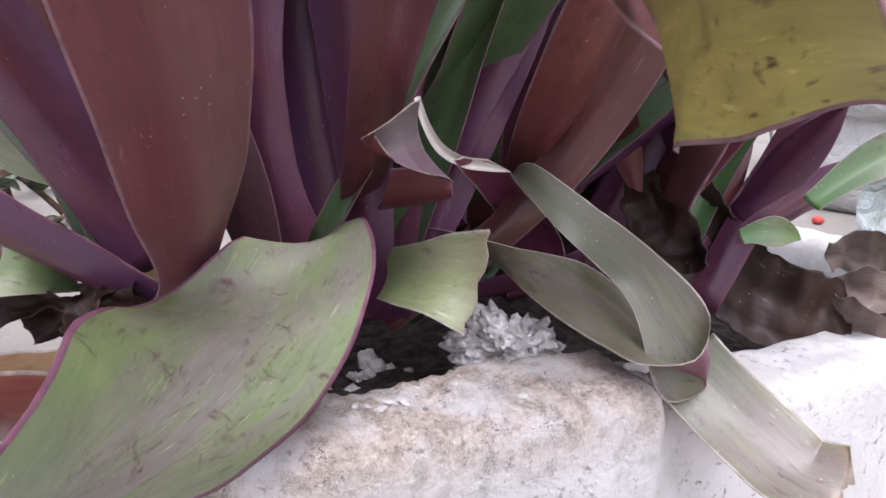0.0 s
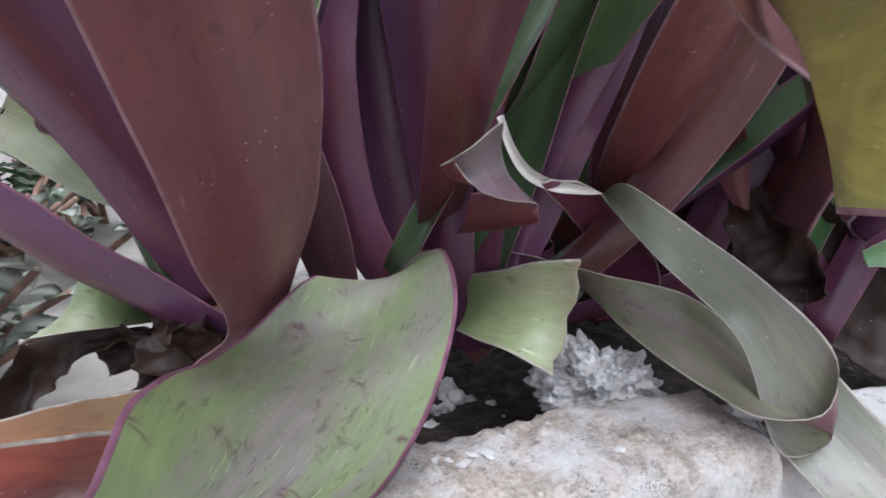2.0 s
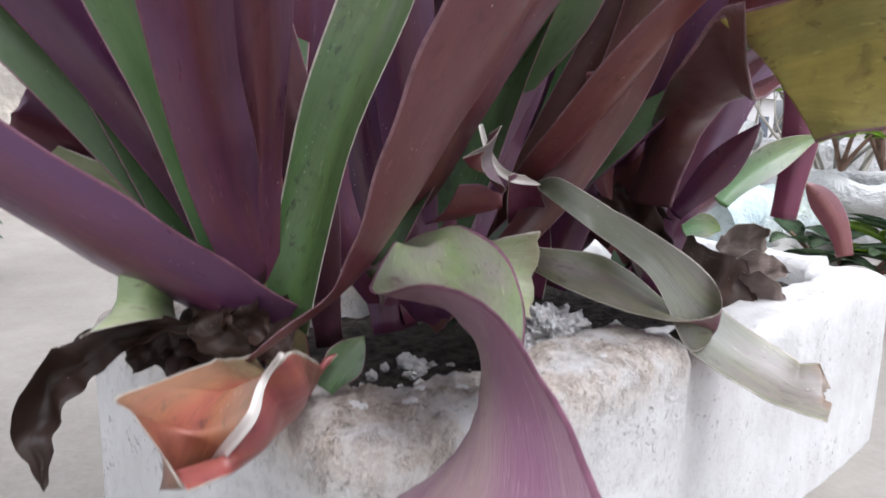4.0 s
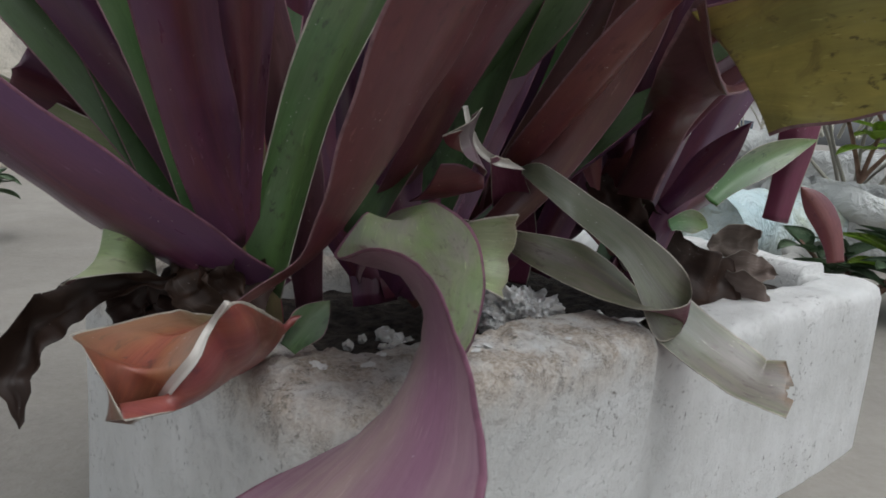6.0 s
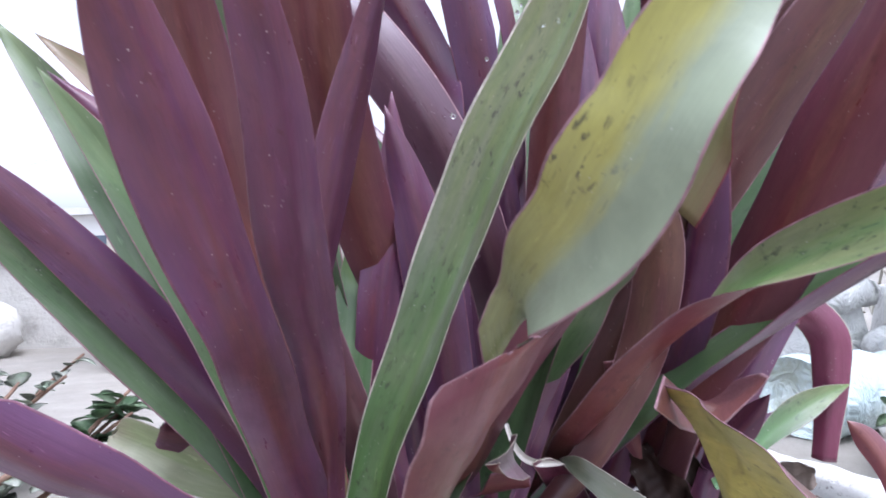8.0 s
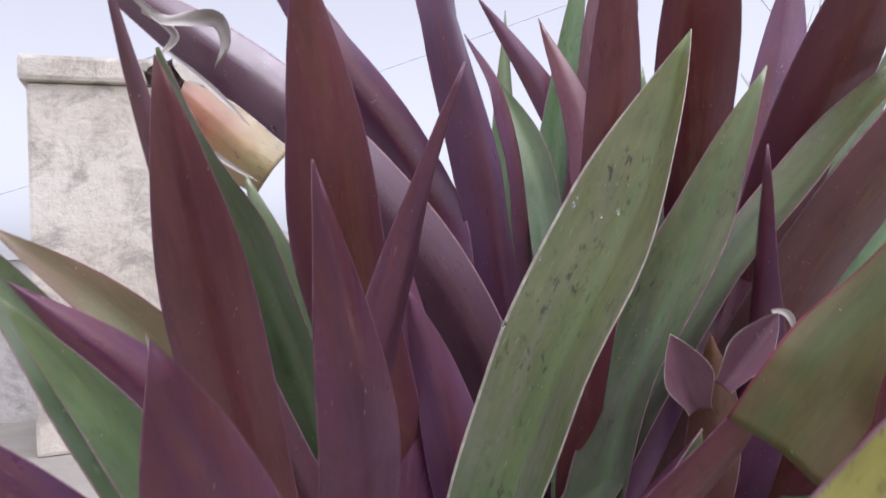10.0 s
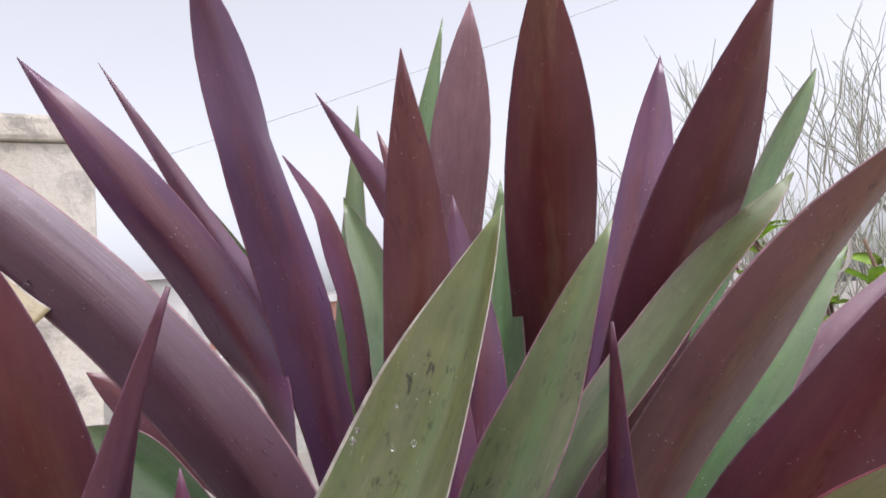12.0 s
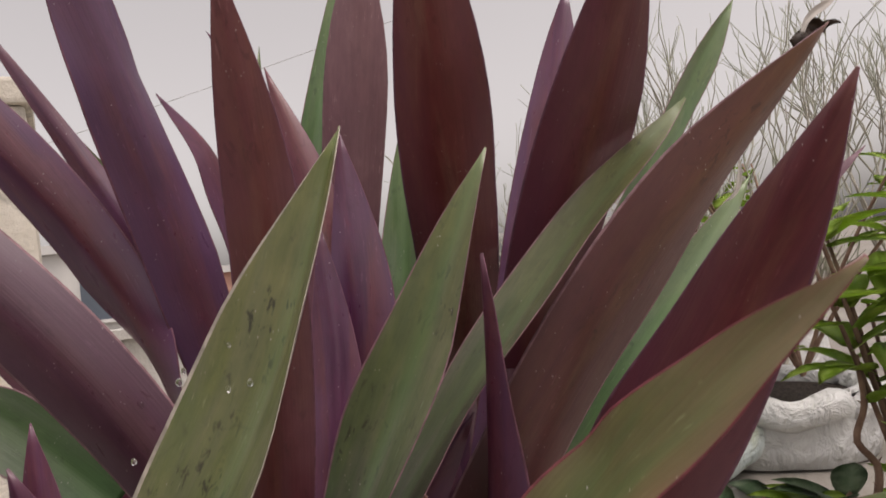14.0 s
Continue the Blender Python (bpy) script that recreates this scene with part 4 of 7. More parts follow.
leaf_between(C, 'foldb', 0.12, [(0.0924, 0.38, 0.3361), (0.1129, 0.3568, 0.317), (0.1395, 0.3386, 0.2938), (0.1518, 0.3213, 0.2606), (0.1715, 0.3306, 0.2644), (0.1557, 0.3532, 0.2805), (0.1284, 0.3669, 0.3002), (0.0929, 0.3791, 0.3049), (0.0564, 0.3937, 0.3086)],
             [(0.0955, 0.3987, 0.3347), (0.1018, 0.3756, 0.3426), (0.1259, 0.363, 0.3281), (0.1487, 0.3468, 0.3136), (0.1668, 0.3283, 0.2961), (0.1575, 0.3071, 0.2842), (0.1407, 0.3106, 0.2797), (0.13, 0.3325, 0.277), (0.1149, 0.3523, 0.2805), (0.1009, 0.3729, 0.2863), (0.0859, 0.3936, 0.2941), (0.0683, 0.4146, 0.2955)])
leaf(C, 'foldb', 0.0349, 0.12, (0.95, 0.9, 30), [(0.1622, 0.3394, 0.2716), (0.17, 0.3288, 0.2636), (0.1786, 0.3183, 0.2564), (0.1868, 0.3077, 0.2505), (0.1954, 0.2973, 0.2449), (0.2078, 0.289, 0.2438)],
     [(-0.2875, -0.4933, 0.821), (-0.3232, -0.4518, 0.8315), (-0.3249, -0.4159, 0.8494), (-0.2913, -0.3713, 0.8816), (-0.2375, -0.3086, 0.921), (-0.4537, -0.3977, 0.7975)], ragged=0.004)
leaf_between(C, 'maroon', 0.2, [(0.0419, 0.3581, 0.3396), (0.0518, 0.3579, 0.3398), (0.0604, 0.3616, 0.3368), (0.0679, 0.3674, 0.3342)],
             [(0.0335, 0.3893, 0.3169), (0.0489, 0.3886, 0.3187), (0.0603, 0.3796, 0.3233), (0.0681, 0.3669, 0.3281)])
torn_leaf = leaf_between(C, 'magenta', -0.25, [(0.1001, 0.4448, 0.2597), (0.1001, 0.4348, 0.2897), (0.0837, 0.4005, 0.3213), (0.0673, 0.3582, 0.3448)],
             [(0.1285, 0.4454, 0.2577), (0.1285, 0.4354, 0.2877), (0.1125, 0.4066, 0.3154), (0.0926, 0.3778, 0.3371)], ragged=0.003)
leaf_between(C, 'flap', 0.3, [(0.0528, 0.3476, 0.3651), (0.0531, 0.3332, 0.3687), (0.045, 0.3232, 0.3616), (0.034, 0.3287, 0.3547), (0.0394, 0.317, 0.3581)],
             [(0.0681, 0.3674, 0.3343), (0.0637, 0.3525, 0.3383), (0.0565, 0.3387, 0.3416), (0.0445, 0.3303, 0.3478), (0.0392, 0.3198, 0.3578)])
leaf(torn_leaf, 'lip', 0.0045, 0.8, (0.6, 0.5, 3), [(0.0519, 0.3595, 0.3691), (0.0558, 0.3605, 0.3582), (0.062, 0.3627, 0.3486), (0.0714, 0.3666, 0.3431), (0.082, 0.3708, 0.3408), (0.0926, 0.3749, 0.3386)],
     [(0.0778, -0.9966, -0.0262), (0.145, -0.9869, -0.0714), (0.253, -0.9651, -0.0678), (0.3403, -0.9402, -0.014), (0.367, -0.9298, 0.0271), (0.3602, -0.9325, 0.0267)], name='dry_margin')
leaf_between(C, 'palegreen', 0.3, [(0.0358, 0.3704, 0.2801), (0.0463, 0.3549, 0.2822), (0.059, 0.3426, 0.2832), (0.0754, 0.3394, 0.2757)],
             [(0.0363, 0.3963, 0.2968), (0.0504, 0.3812, 0.3034), (0.0662, 0.368, 0.3115), (0.0824, 0.3537, 0.3177)], ragged=0.004)
leaf_between(L, 'orange', 0.35, [(-0.0572, 0.33, 0.2706), (-0.0681, 0.2878, 0.2832), (-0.0737, 0.2478, 0.2953), (-0.0947, 0.2257, 0.2948), (-0.0881, 0.2045, 0.2978), (-0.077, 0.1925, 0.2833)],
             [(-0.034, 0.285, 0.279), (-0.042, 0.245, 0.296), (-0.0527, 0.2043, 0.3107), (-0.0571, 0.2091, 0.3022), (-0.0601, 0.2004, 0.2969), (-0.066, 0.2043, 0.2876), (-0.0702, 0.212, 0.2796), (-0.0783, 0.2152, 0.2717)])
folded_leaf = leaf_between(L, 'blush', 0.3, [(-0.0276, 0.2816, 0.2836), (-0.0504, 0.2839, 0.2624), (-0.0599, 0.2613, 0.2652), (-0.0511, 0.2348, 0.279), (-0.0626, 0.2083, 0.2797), (-0.0754, 0.1858, 0.2864)],
             [(-0.034, 0.285, 0.279), (-0.042, 0.245, 0.296), (-0.0527, 0.2043, 0.3107), (-0.0571, 0.2091, 0.3022), (-0.0601, 0.2004, 0.2969), (-0.066, 0.2043, 0.2876), (-0.0702, 0.212, 0.2796), (-0.0783, 0.2152, 0.2717)])
leaf(L, 'maroon', 0.0320, 0.25, (0.45, 0.72, 2.1), [(-0.052, 0.358, 0.268), (-0.0694, 0.3249, 0.3788), (-0.0892, 0.2873, 0.4735), (-0.0969, 0.2569, 0.529), (-0.1028, 0.2239, 0.5779), (-0.1076, 0.1891, 0.6271)],
     [(-0.282, 0.9366, 0.2081), (-0.28, 0.9371, 0.2086), (-0.2759, 0.938, 0.2096), (-0.2693, 0.9396, 0.2113), (-0.246, 0.9446, 0.2172), (-0.24, 0.9458, 0.2187)])
leaf(L, 'green', 0.015, 0.2, (0.5, 0.5, 1.7), [(-0.0324, 0.2846, 0.2697), (-0.0294, 0.2853, 0.2736), (-0.0264, 0.2861, 0.2774), (-0.0232, 0.2869, 0.2812), (-0.02, 0.2877, 0.2848), (-0.0168, 0.2885, 0.2884)],
     [(-0.1539, -0.9411, 0.301), (-0.149, -0.9396, 0.3081), (-0.144, -0.938, 0.3152), (-0.1384, -0.9366, 0.3219), (-0.1323, -0.9353, 0.3283), (-0.126, -0.9339, 0.3345)])
leaf_between(R, 'browned', 0.3, [(0.1959, 0.4549, 0.3205), (0.1787, 0.4139, 0.3658), (0.1531, 0.3587, 0.3899), (0.128, 0.3081, 0.399), (0.1107, 0.2652, 0.4112), (0.0856, 0.2171, 0.4071)],
             [(0.1694, 0.3703, 0.3257), (0.1813, 0.3781, 0.3453), (0.1877, 0.3729, 0.3674), (0.196, 0.3582, 0.3887), (0.2017, 0.3382, 0.3972), (0.1962, 0.3171, 0.3992)])
leaf_between(R, 'bent', 0.15, [(0.1136, 0.2134, 0.3653), (0.1095, 0.1979, 0.3681), (0.1148, 0.1842, 0.3707), (0.1148, 0.1697, 0.374), (0.1199, 0.1577, 0.3782), (0.1308, 0.153, 0.3755)],
             [(0.1058, 0.2574, 0.4088), (0.1059, 0.2263, 0.4099), (0.0976, 0.1926, 0.4094), (0.0979, 0.1568, 0.4048), (0.0996, 0.1307, 0.393), (0.1061, 0.1271, 0.378)])
leaf(R, 'purple', 0.022, 0.2, (0.5, 0.5, 1.7), [(0.2124, 0.4307, 0.3143), (0.2181, 0.4221, 0.3261), (0.2234, 0.4136, 0.3379), (0.2286, 0.405, 0.3498), (0.2336, 0.3963, 0.362), (0.2383, 0.3879, 0.3741)],
     [(0.7474, 0.6545, 0.1141), (0.7485, 0.6515, 0.1239), (0.7495, 0.6484, 0.1337), (0.7505, 0.645, 0.1438), (0.7516, 0.6413, 0.1542), (0.7527, 0.6374, 0.1647)])
leaf(R, 'greytop', 0.022, 0.2, (0.5, 0.5, 1.7), [(0.2543, 0.44, 0.3196), (0.2691, 0.4424, 0.3319), (0.2847, 0.444, 0.3427), (0.3011, 0.4448, 0.3522), (0.3183, 0.4447, 0.3604), (0.3363, 0.4437, 0.3671)],
     [(-0.3029, -0.8009, 0.5165), (-0.2677, -0.8339, 0.4827), (-0.2326, -0.8642, 0.4461), (-0.203, -0.8931, 0.4015), (-0.1819, -0.9206, 0.3455), (-0.164, -0.9448, 0.2836)])
leaf(R, 'greytop', 0.016, 0.2, (0.5, 0.5, 1.7), [(0.2124, 0.42, 0.3049), (0.219, 0.4211, 0.3068), (0.2256, 0.4221, 0.3077), (0.2322, 0.4231, 0.3076), (0.2389, 0.4241, 0.3063), (0.2452, 0.4251, 0.3038)],
     [(0.0312, -0.9322, 0.3606), (0.0782, -0.9511, 0.2989), (0.1201, -0.9658, 0.2297), (0.1388, -0.9799, 0.143), (0.1272, -0.9912, 0.0356), (0.1024, -0.9915, -0.0799)])
leaf(R, 'red', 0.018, 0.1, (0.5, 0.5, 1.7), [(0.1298, 0.3931, 0.3993), (0.1354, 0.4017, 0.3835), (0.1415, 0.4089, 0.3677), (0.1481, 0.415, 0.3515), (0.1552, 0.4199, 0.3349), (0.1627, 0.4237, 0.3183)],
     [(0.1548, 0.8277, 0.5394), (0.1448, 0.8635, 0.4832), (0.1379, 0.8943, 0.4258), (0.1367, 0.9199, 0.3675), (0.1379, 0.9412, 0.3083), (0.1386, 0.9586, 0.2487)])
leaf(R, 'magenta', 0.03, 0.3, (0.6, 0.62, 2.1), [(0.3199, 0.4532, 0.3065), (0.3223, 0.4502, 0.3392), (0.3237, 0.4474, 0.3715), (0.3212, 0.4457, 0.404), (0.3014, 0.4493, 0.4244), (0.2761, 0.4566, 0.4059)],
     [(0.575, 0.8175, 0.0315), (0.5701, 0.8203, 0.0455), (0.5517, 0.8306, 0.0755), (0.4844, 0.8731, 0.0555), (0.4092, 0.9105, -0.0592), (0.429, 0.8907, -0.1501)])
leaf(R, 'red', 0.02, 0.2, (0.6, 0.62, 2.1), [(0.3757, 0.4491, 0.2779), (0.3744, 0.4525, 0.2903), (0.3718, 0.4567, 0.3021), (0.3675, 0.4618, 0.3132), (0.3619, 0.4676, 0.323), (0.3549, 0.4741, 0.3317)],
     [(0.5894, 0.7918, -0.1602), (0.5791, 0.7992, -0.1608), (0.5689, 0.8064, -0.1615), (0.5603, 0.8121, -0.1633), (0.5542, 0.8156, -0.1665), (0.5492, 0.8181, -0.1703)])
leaf(R, 'purple', 0.03, 0.2, (0.6, 0.62, 2.1), [(0.2003, 0.4314, 0.2635), (0.2348, 0.44, 0.3378), (0.2753, 0.4452, 0.4103), (0.3227, 0.4464, 0.4801), (0.3753, 0.4433, 0.5433), (0.4346, 0.4356, 0.6011)],
     [(0.357, 0.899, -0.2539), (0.357, 0.899, -0.2539), (0.357, 0.899, -0.2539), (0.3509, 0.9033, -0.2467), (0.3304, 0.9181, -0.2187), (0.2986, 0.939, -0.1706)])
leaf(R, 'green', 0.03, 0.2, (0.6, 0.62, 2.1), [(0.1843, 0.4494, 0.2651), (0.2126, 0.4548, 0.3452), (0.2485, 0.4568, 0.423), (0.2918, 0.4552, 0.4986), (0.34, 0.4504, 0.5686), (0.3937, 0.4426, 0.6353)],
     [(-0.3618, -0.9133, 0.1871), (-0.3618, -0.9133, 0.1871), (-0.3618, -0.9133, 0.1871), (-0.357, -0.916, 0.1829), (-0.3412, -0.9249, 0.1676), (-0.3174, -0.9375, 0.1428)])
leaf(R, 'wetbrown', 0.045, 0.3, (0.8, 0.5, 30), [(0.1913, 0.4604, 0.3201), (0.2018, 0.4522, 0.3003), (0.2157, 0.4446, 0.2828), (0.2338, 0.4382, 0.2694), (0.2558, 0.4337, 0.2621), (0.2792, 0.4316, 0.262)],
     [(-0.3319, -0.9154, 0.2276), (-0.3033, -0.9333, 0.1921), (-0.2562, -0.9514, 0.1709), (-0.189, -0.9639, 0.1877), (-0.1283, -0.959, 0.2526), (-0.0844, -0.9344, 0.3461)])
leaf(L, 'purple', 0.034, 0.3, (0.6, 0.62, 2.1), [(-0.0532, 0.3606, 0.2626), (-0.0583, 0.3616, 0.3336), (-0.0752, 0.3603, 0.4049), (-0.1046, 0.3567, 0.4697), (-0.1469, 0.3508, 0.5274), (-0.1999, 0.343, 0.5752)],
     [(-0.2677, 0.9583, -0.0998), (-0.2677, 0.9583, -0.0998), (-0.2677, 0.9583, -0.0998), (-0.2673, 0.958, -0.1042), (-0.2614, 0.958, -0.1181), (-0.246, 0.9594, -0.1378)])
leaf(L, 'olive', 0.034, 0.2, (0.6, 0.62, 2.1), [(-0.042, 0.3454, 0.2603), (-0.054, 0.3514, 0.3392), (-0.0751, 0.3569, 0.4158), (-0.1073, 0.3615, 0.4876), (-0.1544, 0.3649, 0.5526), (-0.2157, 0.3663, 0.6028)],
     [(0.1664, -0.9701, 0.1767), (0.1664, -0.9701, 0.1767), (0.1664, -0.9701, 0.1767), (0.1624, -0.9706, 0.1776), (0.1409, -0.9744, 0.1752), (0.096, -0.982, 0.1629)])
leaf(L, 'green', 0.03, 0.2, (0.6, 0.62, 2.1), [(-0.0548, 0.3494, 0.2595), (-0.0718, 0.345, 0.3258), (-0.0937, 0.3385, 0.3908), (-0.1203, 0.33, 0.4526), (-0.1518, 0.3192, 0.5112), (-0.1896, 0.3059, 0.5675)],
     [(0.381, -0.9239, 0.0361), (0.381, -0.9239, 0.0361), (0.381, -0.9239, 0.0361), (0.381, -0.9239, 0.0361), (0.3834, -0.9228, 0.0382), (0.3909, -0.9194, 0.0447)])
leaf(C, 'torn', 0.02, 0.5, (0.5, 0.5, 1.7), [(0.0877, 0.2665, 0.5046), (0.0851, 0.2653, 0.5112), (0.0824, 0.2642, 0.5177), (0.0797, 0.2629, 0.5242), (0.0768, 0.2615, 0.5306), (0.074, 0.2601, 0.5369)],
     [(-0.2879, -0.9207, -0.2635), (-0.2779, -0.9202, -0.2756), (-0.2677, -0.9195, -0.2878), (-0.2569, -0.9186, -0.3004), (-0.2453, -0.9174, -0.3134), (-0.2332, -0.9159, -0.3267)])
curled_leaf = leaf(C, 'torn', 0.016, 0.7, (0.5, 0.5, 1.7), [(0.0929, 0.2548, 0.5144), (0.0965, 0.2517, 0.5201), (0.1001, 0.2487, 0.5261), (0.1035, 0.2457, 0.532), (0.1067, 0.2429, 0.5381), (0.1099, 0.2402, 0.5443)],
     [(-0.717, -0.6922, 0.083), (-0.7148, -0.6954, 0.0744), (-0.7125, -0.6986, 0.0657), (-0.7102, -0.7017, 0.0574), (-0.7078, -0.7047, 0.0494), (-0.7053, -0.7077, 0.0415)])
leaf(curled_leaf, 'lip', 0.003, 0.6, (0.5, 0.5, 1.7), [(0.1068, 0.2406, 0.5441), (0.1095, 0.2399, 0.5443), (0.1121, 0.2392, 0.5433), (0.1137, 0.2388, 0.5411), (0.1144, 0.2386, 0.5384), (0.1145, 0.2385, 0.5356)],
     [(-0.2887, -0.8971, 0.3344), (-0.2624, -0.9435, 0.2022), (-0.2914, -0.9516, 0.0979), (-0.3971, -0.9165, 0.0495), (-0.5138, -0.8574, 0.0302), (-0.6052, -0.796, 0.0136)], name='dry_margin')
leaf(B, 'green', 0.035, 0.2, (0.5, 0.5, 1.7), [(0.0894, 0.4874, 0.2575), (0.1075, 0.4954, 0.3498), (0.1246, 0.5033, 0.445), (0.1398, 0.5107, 0.5387), (0.1535, 0.5175, 0.6307), (0.1664, 0.5239, 0.7256)],
     [(-0.2506, -0.9625, 0.1041), (-0.2506, -0.9625, 0.1041), (-0.2506, -0.9625, 0.1041), (-0.2506, -0.9625, 0.104), (-0.2513, -0.9626, 0.1017), (-0.2531, -0.9627, 0.0953)])
leaf(C, 'purple', 0.036, 0.2, (0.6, 0.62, 2.1), [(0.0368, 0.3939, 0.2613), (0.0678, 0.3959, 0.3355), (0.093, 0.3998, 0.4126), (0.1111, 0.4057, 0.4906), (0.1218, 0.414, 0.5714), (0.1241, 0.4244, 0.6511)],
     [(0.1895, 0.9738, -0.1254), (0.1895, 0.9738, -0.1254), (0.1895, 0.9738, -0.1254), (0.1892, 0.9738, -0.1262), (0.1908, 0.9731, -0.1294), (0.1972, 0.971, -0.1351)])
leaf(C, 'purple', 0.036, 0.2, (0.6, 0.62, 2.1), [(0.0385, 0.3947, 0.2656), (0.0552, 0.3982, 0.3275), (0.0787, 0.3985, 0.388), (0.1079, 0.3959, 0.4441), (0.143, 0.3907, 0.4977), (0.1831, 0.3834, 0.5482)],
     [(0.475, 0.8498, -0.2286), (0.475, 0.8498, -0.2286), (0.475, 0.8498, -0.2286), (0.4734, 0.8501, -0.2307), (0.4661, 0.8522, -0.2376), (0.4523, 0.8567, -0.2481)])
leaf(C, 'purple', 0.036, 0.2, (0.6, 0.62, 2.1), [(0.0314, 0.3966, 0.2618), (0.0279, 0.3881, 0.3221), (0.0215, 0.3808, 0.384), (0.0123, 0.3752, 0.4445), (-0.0006, 0.3713, 0.5048), (-0.0169, 0.3693, 0.5633)],
     [(0.1292, 0.9879, 0.0855), (0.1292, 0.9879, 0.0855), (0.1292, 0.9879, 0.0855), (0.1284, 0.9881, 0.0842), (0.1242, 0.9893, 0.076), (0.1152, 0.9917, 0.0575)])
leaf(L, 'green', 0.03, 0.2, (0.6, 0.62, 2.1), [(-0.0639, 0.3437, 0.2576), (-0.0565, 0.3595, 0.3039), (-0.0491, 0.3738, 0.3499), (-0.0427, 0.3869, 0.3967), (-0.0384, 0.3987, 0.4443), (-0.0374, 0.4088, 0.4916)],
     [(0.0846, -0.9672, 0.2395), (0.0846, -0.9672, 0.2395), (0.0846, -0.9672, 0.2395), (0.0819, -0.9687, 0.2345), (0.0719, -0.9732, 0.2185), (0.0561, -0.9792, 0.1952)])
leaf(L, 'green', 0.034, 0.2, (0.6, 0.62, 2.1), [(-0.045, 0.349, 0.2569), (-0.0495, 0.3741, 0.3321), (-0.0552, 0.3959, 0.409), (-0.0639, 0.414, 0.4847), (-0.0784, 0.4293, 0.5615), (-0.1011, 0.4419, 0.6375)],
     [(0.0728, -0.9733, 0.2177), (0.0728, -0.9733, 0.2177), (0.0728, -0.9733, 0.2177), (0.0665, -0.9753, 0.2107), (0.041, -0.9816, 0.1866), (-0.0041, -0.9887, 0.1496)])
leaf(L, 'wetbrown', 0.018, 0.5, (0.4, 0.5, 2.2), [(-0.0783, 0.3405, 0.2821), (-0.0994, 0.3444, 0.2803), (-0.1199, 0.3443, 0.2731), (-0.136, 0.3405, 0.2596), (-0.1433, 0.3342, 0.2406), (-0.1404, 0.3276, 0.2201)],
     [(-0.2656, -0.9219, 0.2821), (-0.1335, -0.9612, 0.2412), (-0.0006, -0.976, 0.2179), (0.122, -0.9647, 0.2335), (0.2071, -0.9344, 0.2898), (0.2469, -0.8994, 0.3607)], wave=0.006)
leaf(R, 'dry', 0.03, 0.5, (0.5, 0.5, 2), [(0.2928, 0.4884, 0.2801), (0.3009, 0.4877, 0.2827), (0.3092, 0.4868, 0.284), (0.3176, 0.4855, 0.284), (0.3258, 0.4839, 0.2826), (0.3336, 0.4821, 0.2802)],
     [(-0.1953, -0.9129, 0.3585), (-0.1836, -0.9432, 0.277), (-0.1733, -0.9658, 0.1926), (-0.1802, -0.9775, 0.1094), (-0.2132, -0.9765, 0.0312), (-0.2559, -0.9658, -0.0431)], wave=0.014)
leaf(R, 'dry', 0.026, 0.4, (0.5, 0.3, 1.6), [(0.2895, 0.4627, 0.2676), (0.2977, 0.4612, 0.2686), (0.3061, 0.4597, 0.269), (0.3145, 0.4581, 0.2688), (0.3228, 0.4567, 0.268), (0.331, 0.4552, 0.2667)],
     [(-0.2115, -0.9407, 0.2651), (-0.195, -0.9523, 0.2346), (-0.1809, -0.9632, 0.199), (-0.1726, -0.9729, 0.1541), (-0.1672, -0.9804, 0.1039), (-0.1616, -0.9854, 0.0529)], wave=0.008)
leaf(R, 'dry', 0.03, 0.6, (0.5, 0.5, 2), [(0.2527, 0.4453, 0.2641), (0.2627, 0.4401, 0.262), (0.2726, 0.4347, 0.2597), (0.2824, 0.4292, 0.2573), (0.292, 0.4236, 0.2548), (0.3015, 0.4179, 0.2522)],
     [(-0.4197, -0.8934, 0.1605), (-0.4335, -0.8867, 0.1607), (-0.4469, -0.88, 0.1608), (-0.4594, -0.8735, 0.161), (-0.471, -0.8673, 0.1613), (-0.482, -0.8612, 0.1615)], wave=0.014)
leaf(R, 'wetbrown', 0.03, 0.5, (0.5, 0.5, 2), [(0.1633, 0.4284, 0.3329), (0.166, 0.4225, 0.3227), (0.1702, 0.4156, 0.3136), (0.1759, 0.4082, 0.3059), (0.183, 0.4002, 0.2997), (0.1909, 0.3922, 0.2954)],
     [(-0.5501, -0.779, 0.301), (-0.5791, -0.7641, 0.2842), (-0.605, -0.7507, 0.2655), (-0.6225, -0.7438, 0.2434), (-0.6324, -0.743, 0.2192), (-0.6397, -0.7434, 0.195)], wave=0.01)
leaf(L, 'wetbrown', 0.022, 0.6, (0.5, 0.5, 2), [(-0.0771, 0.3445, 0.2897), (-0.0749, 0.3406, 0.2853), (-0.0721, 0.3368, 0.2815), (-0.0684, 0.333, 0.2782), (-0.0641, 0.3294, 0.2757), (-0.059, 0.326, 0.2739)],
     [(-0.1, -0.7777, 0.6206), (-0.1706, -0.7764, 0.6067), (-0.239, -0.775, 0.5851), (-0.2989, -0.7822, 0.5466), (-0.3478, -0.7987, 0.4911), (-0.3911, -0.815, 0.4277)], wave=0.01)
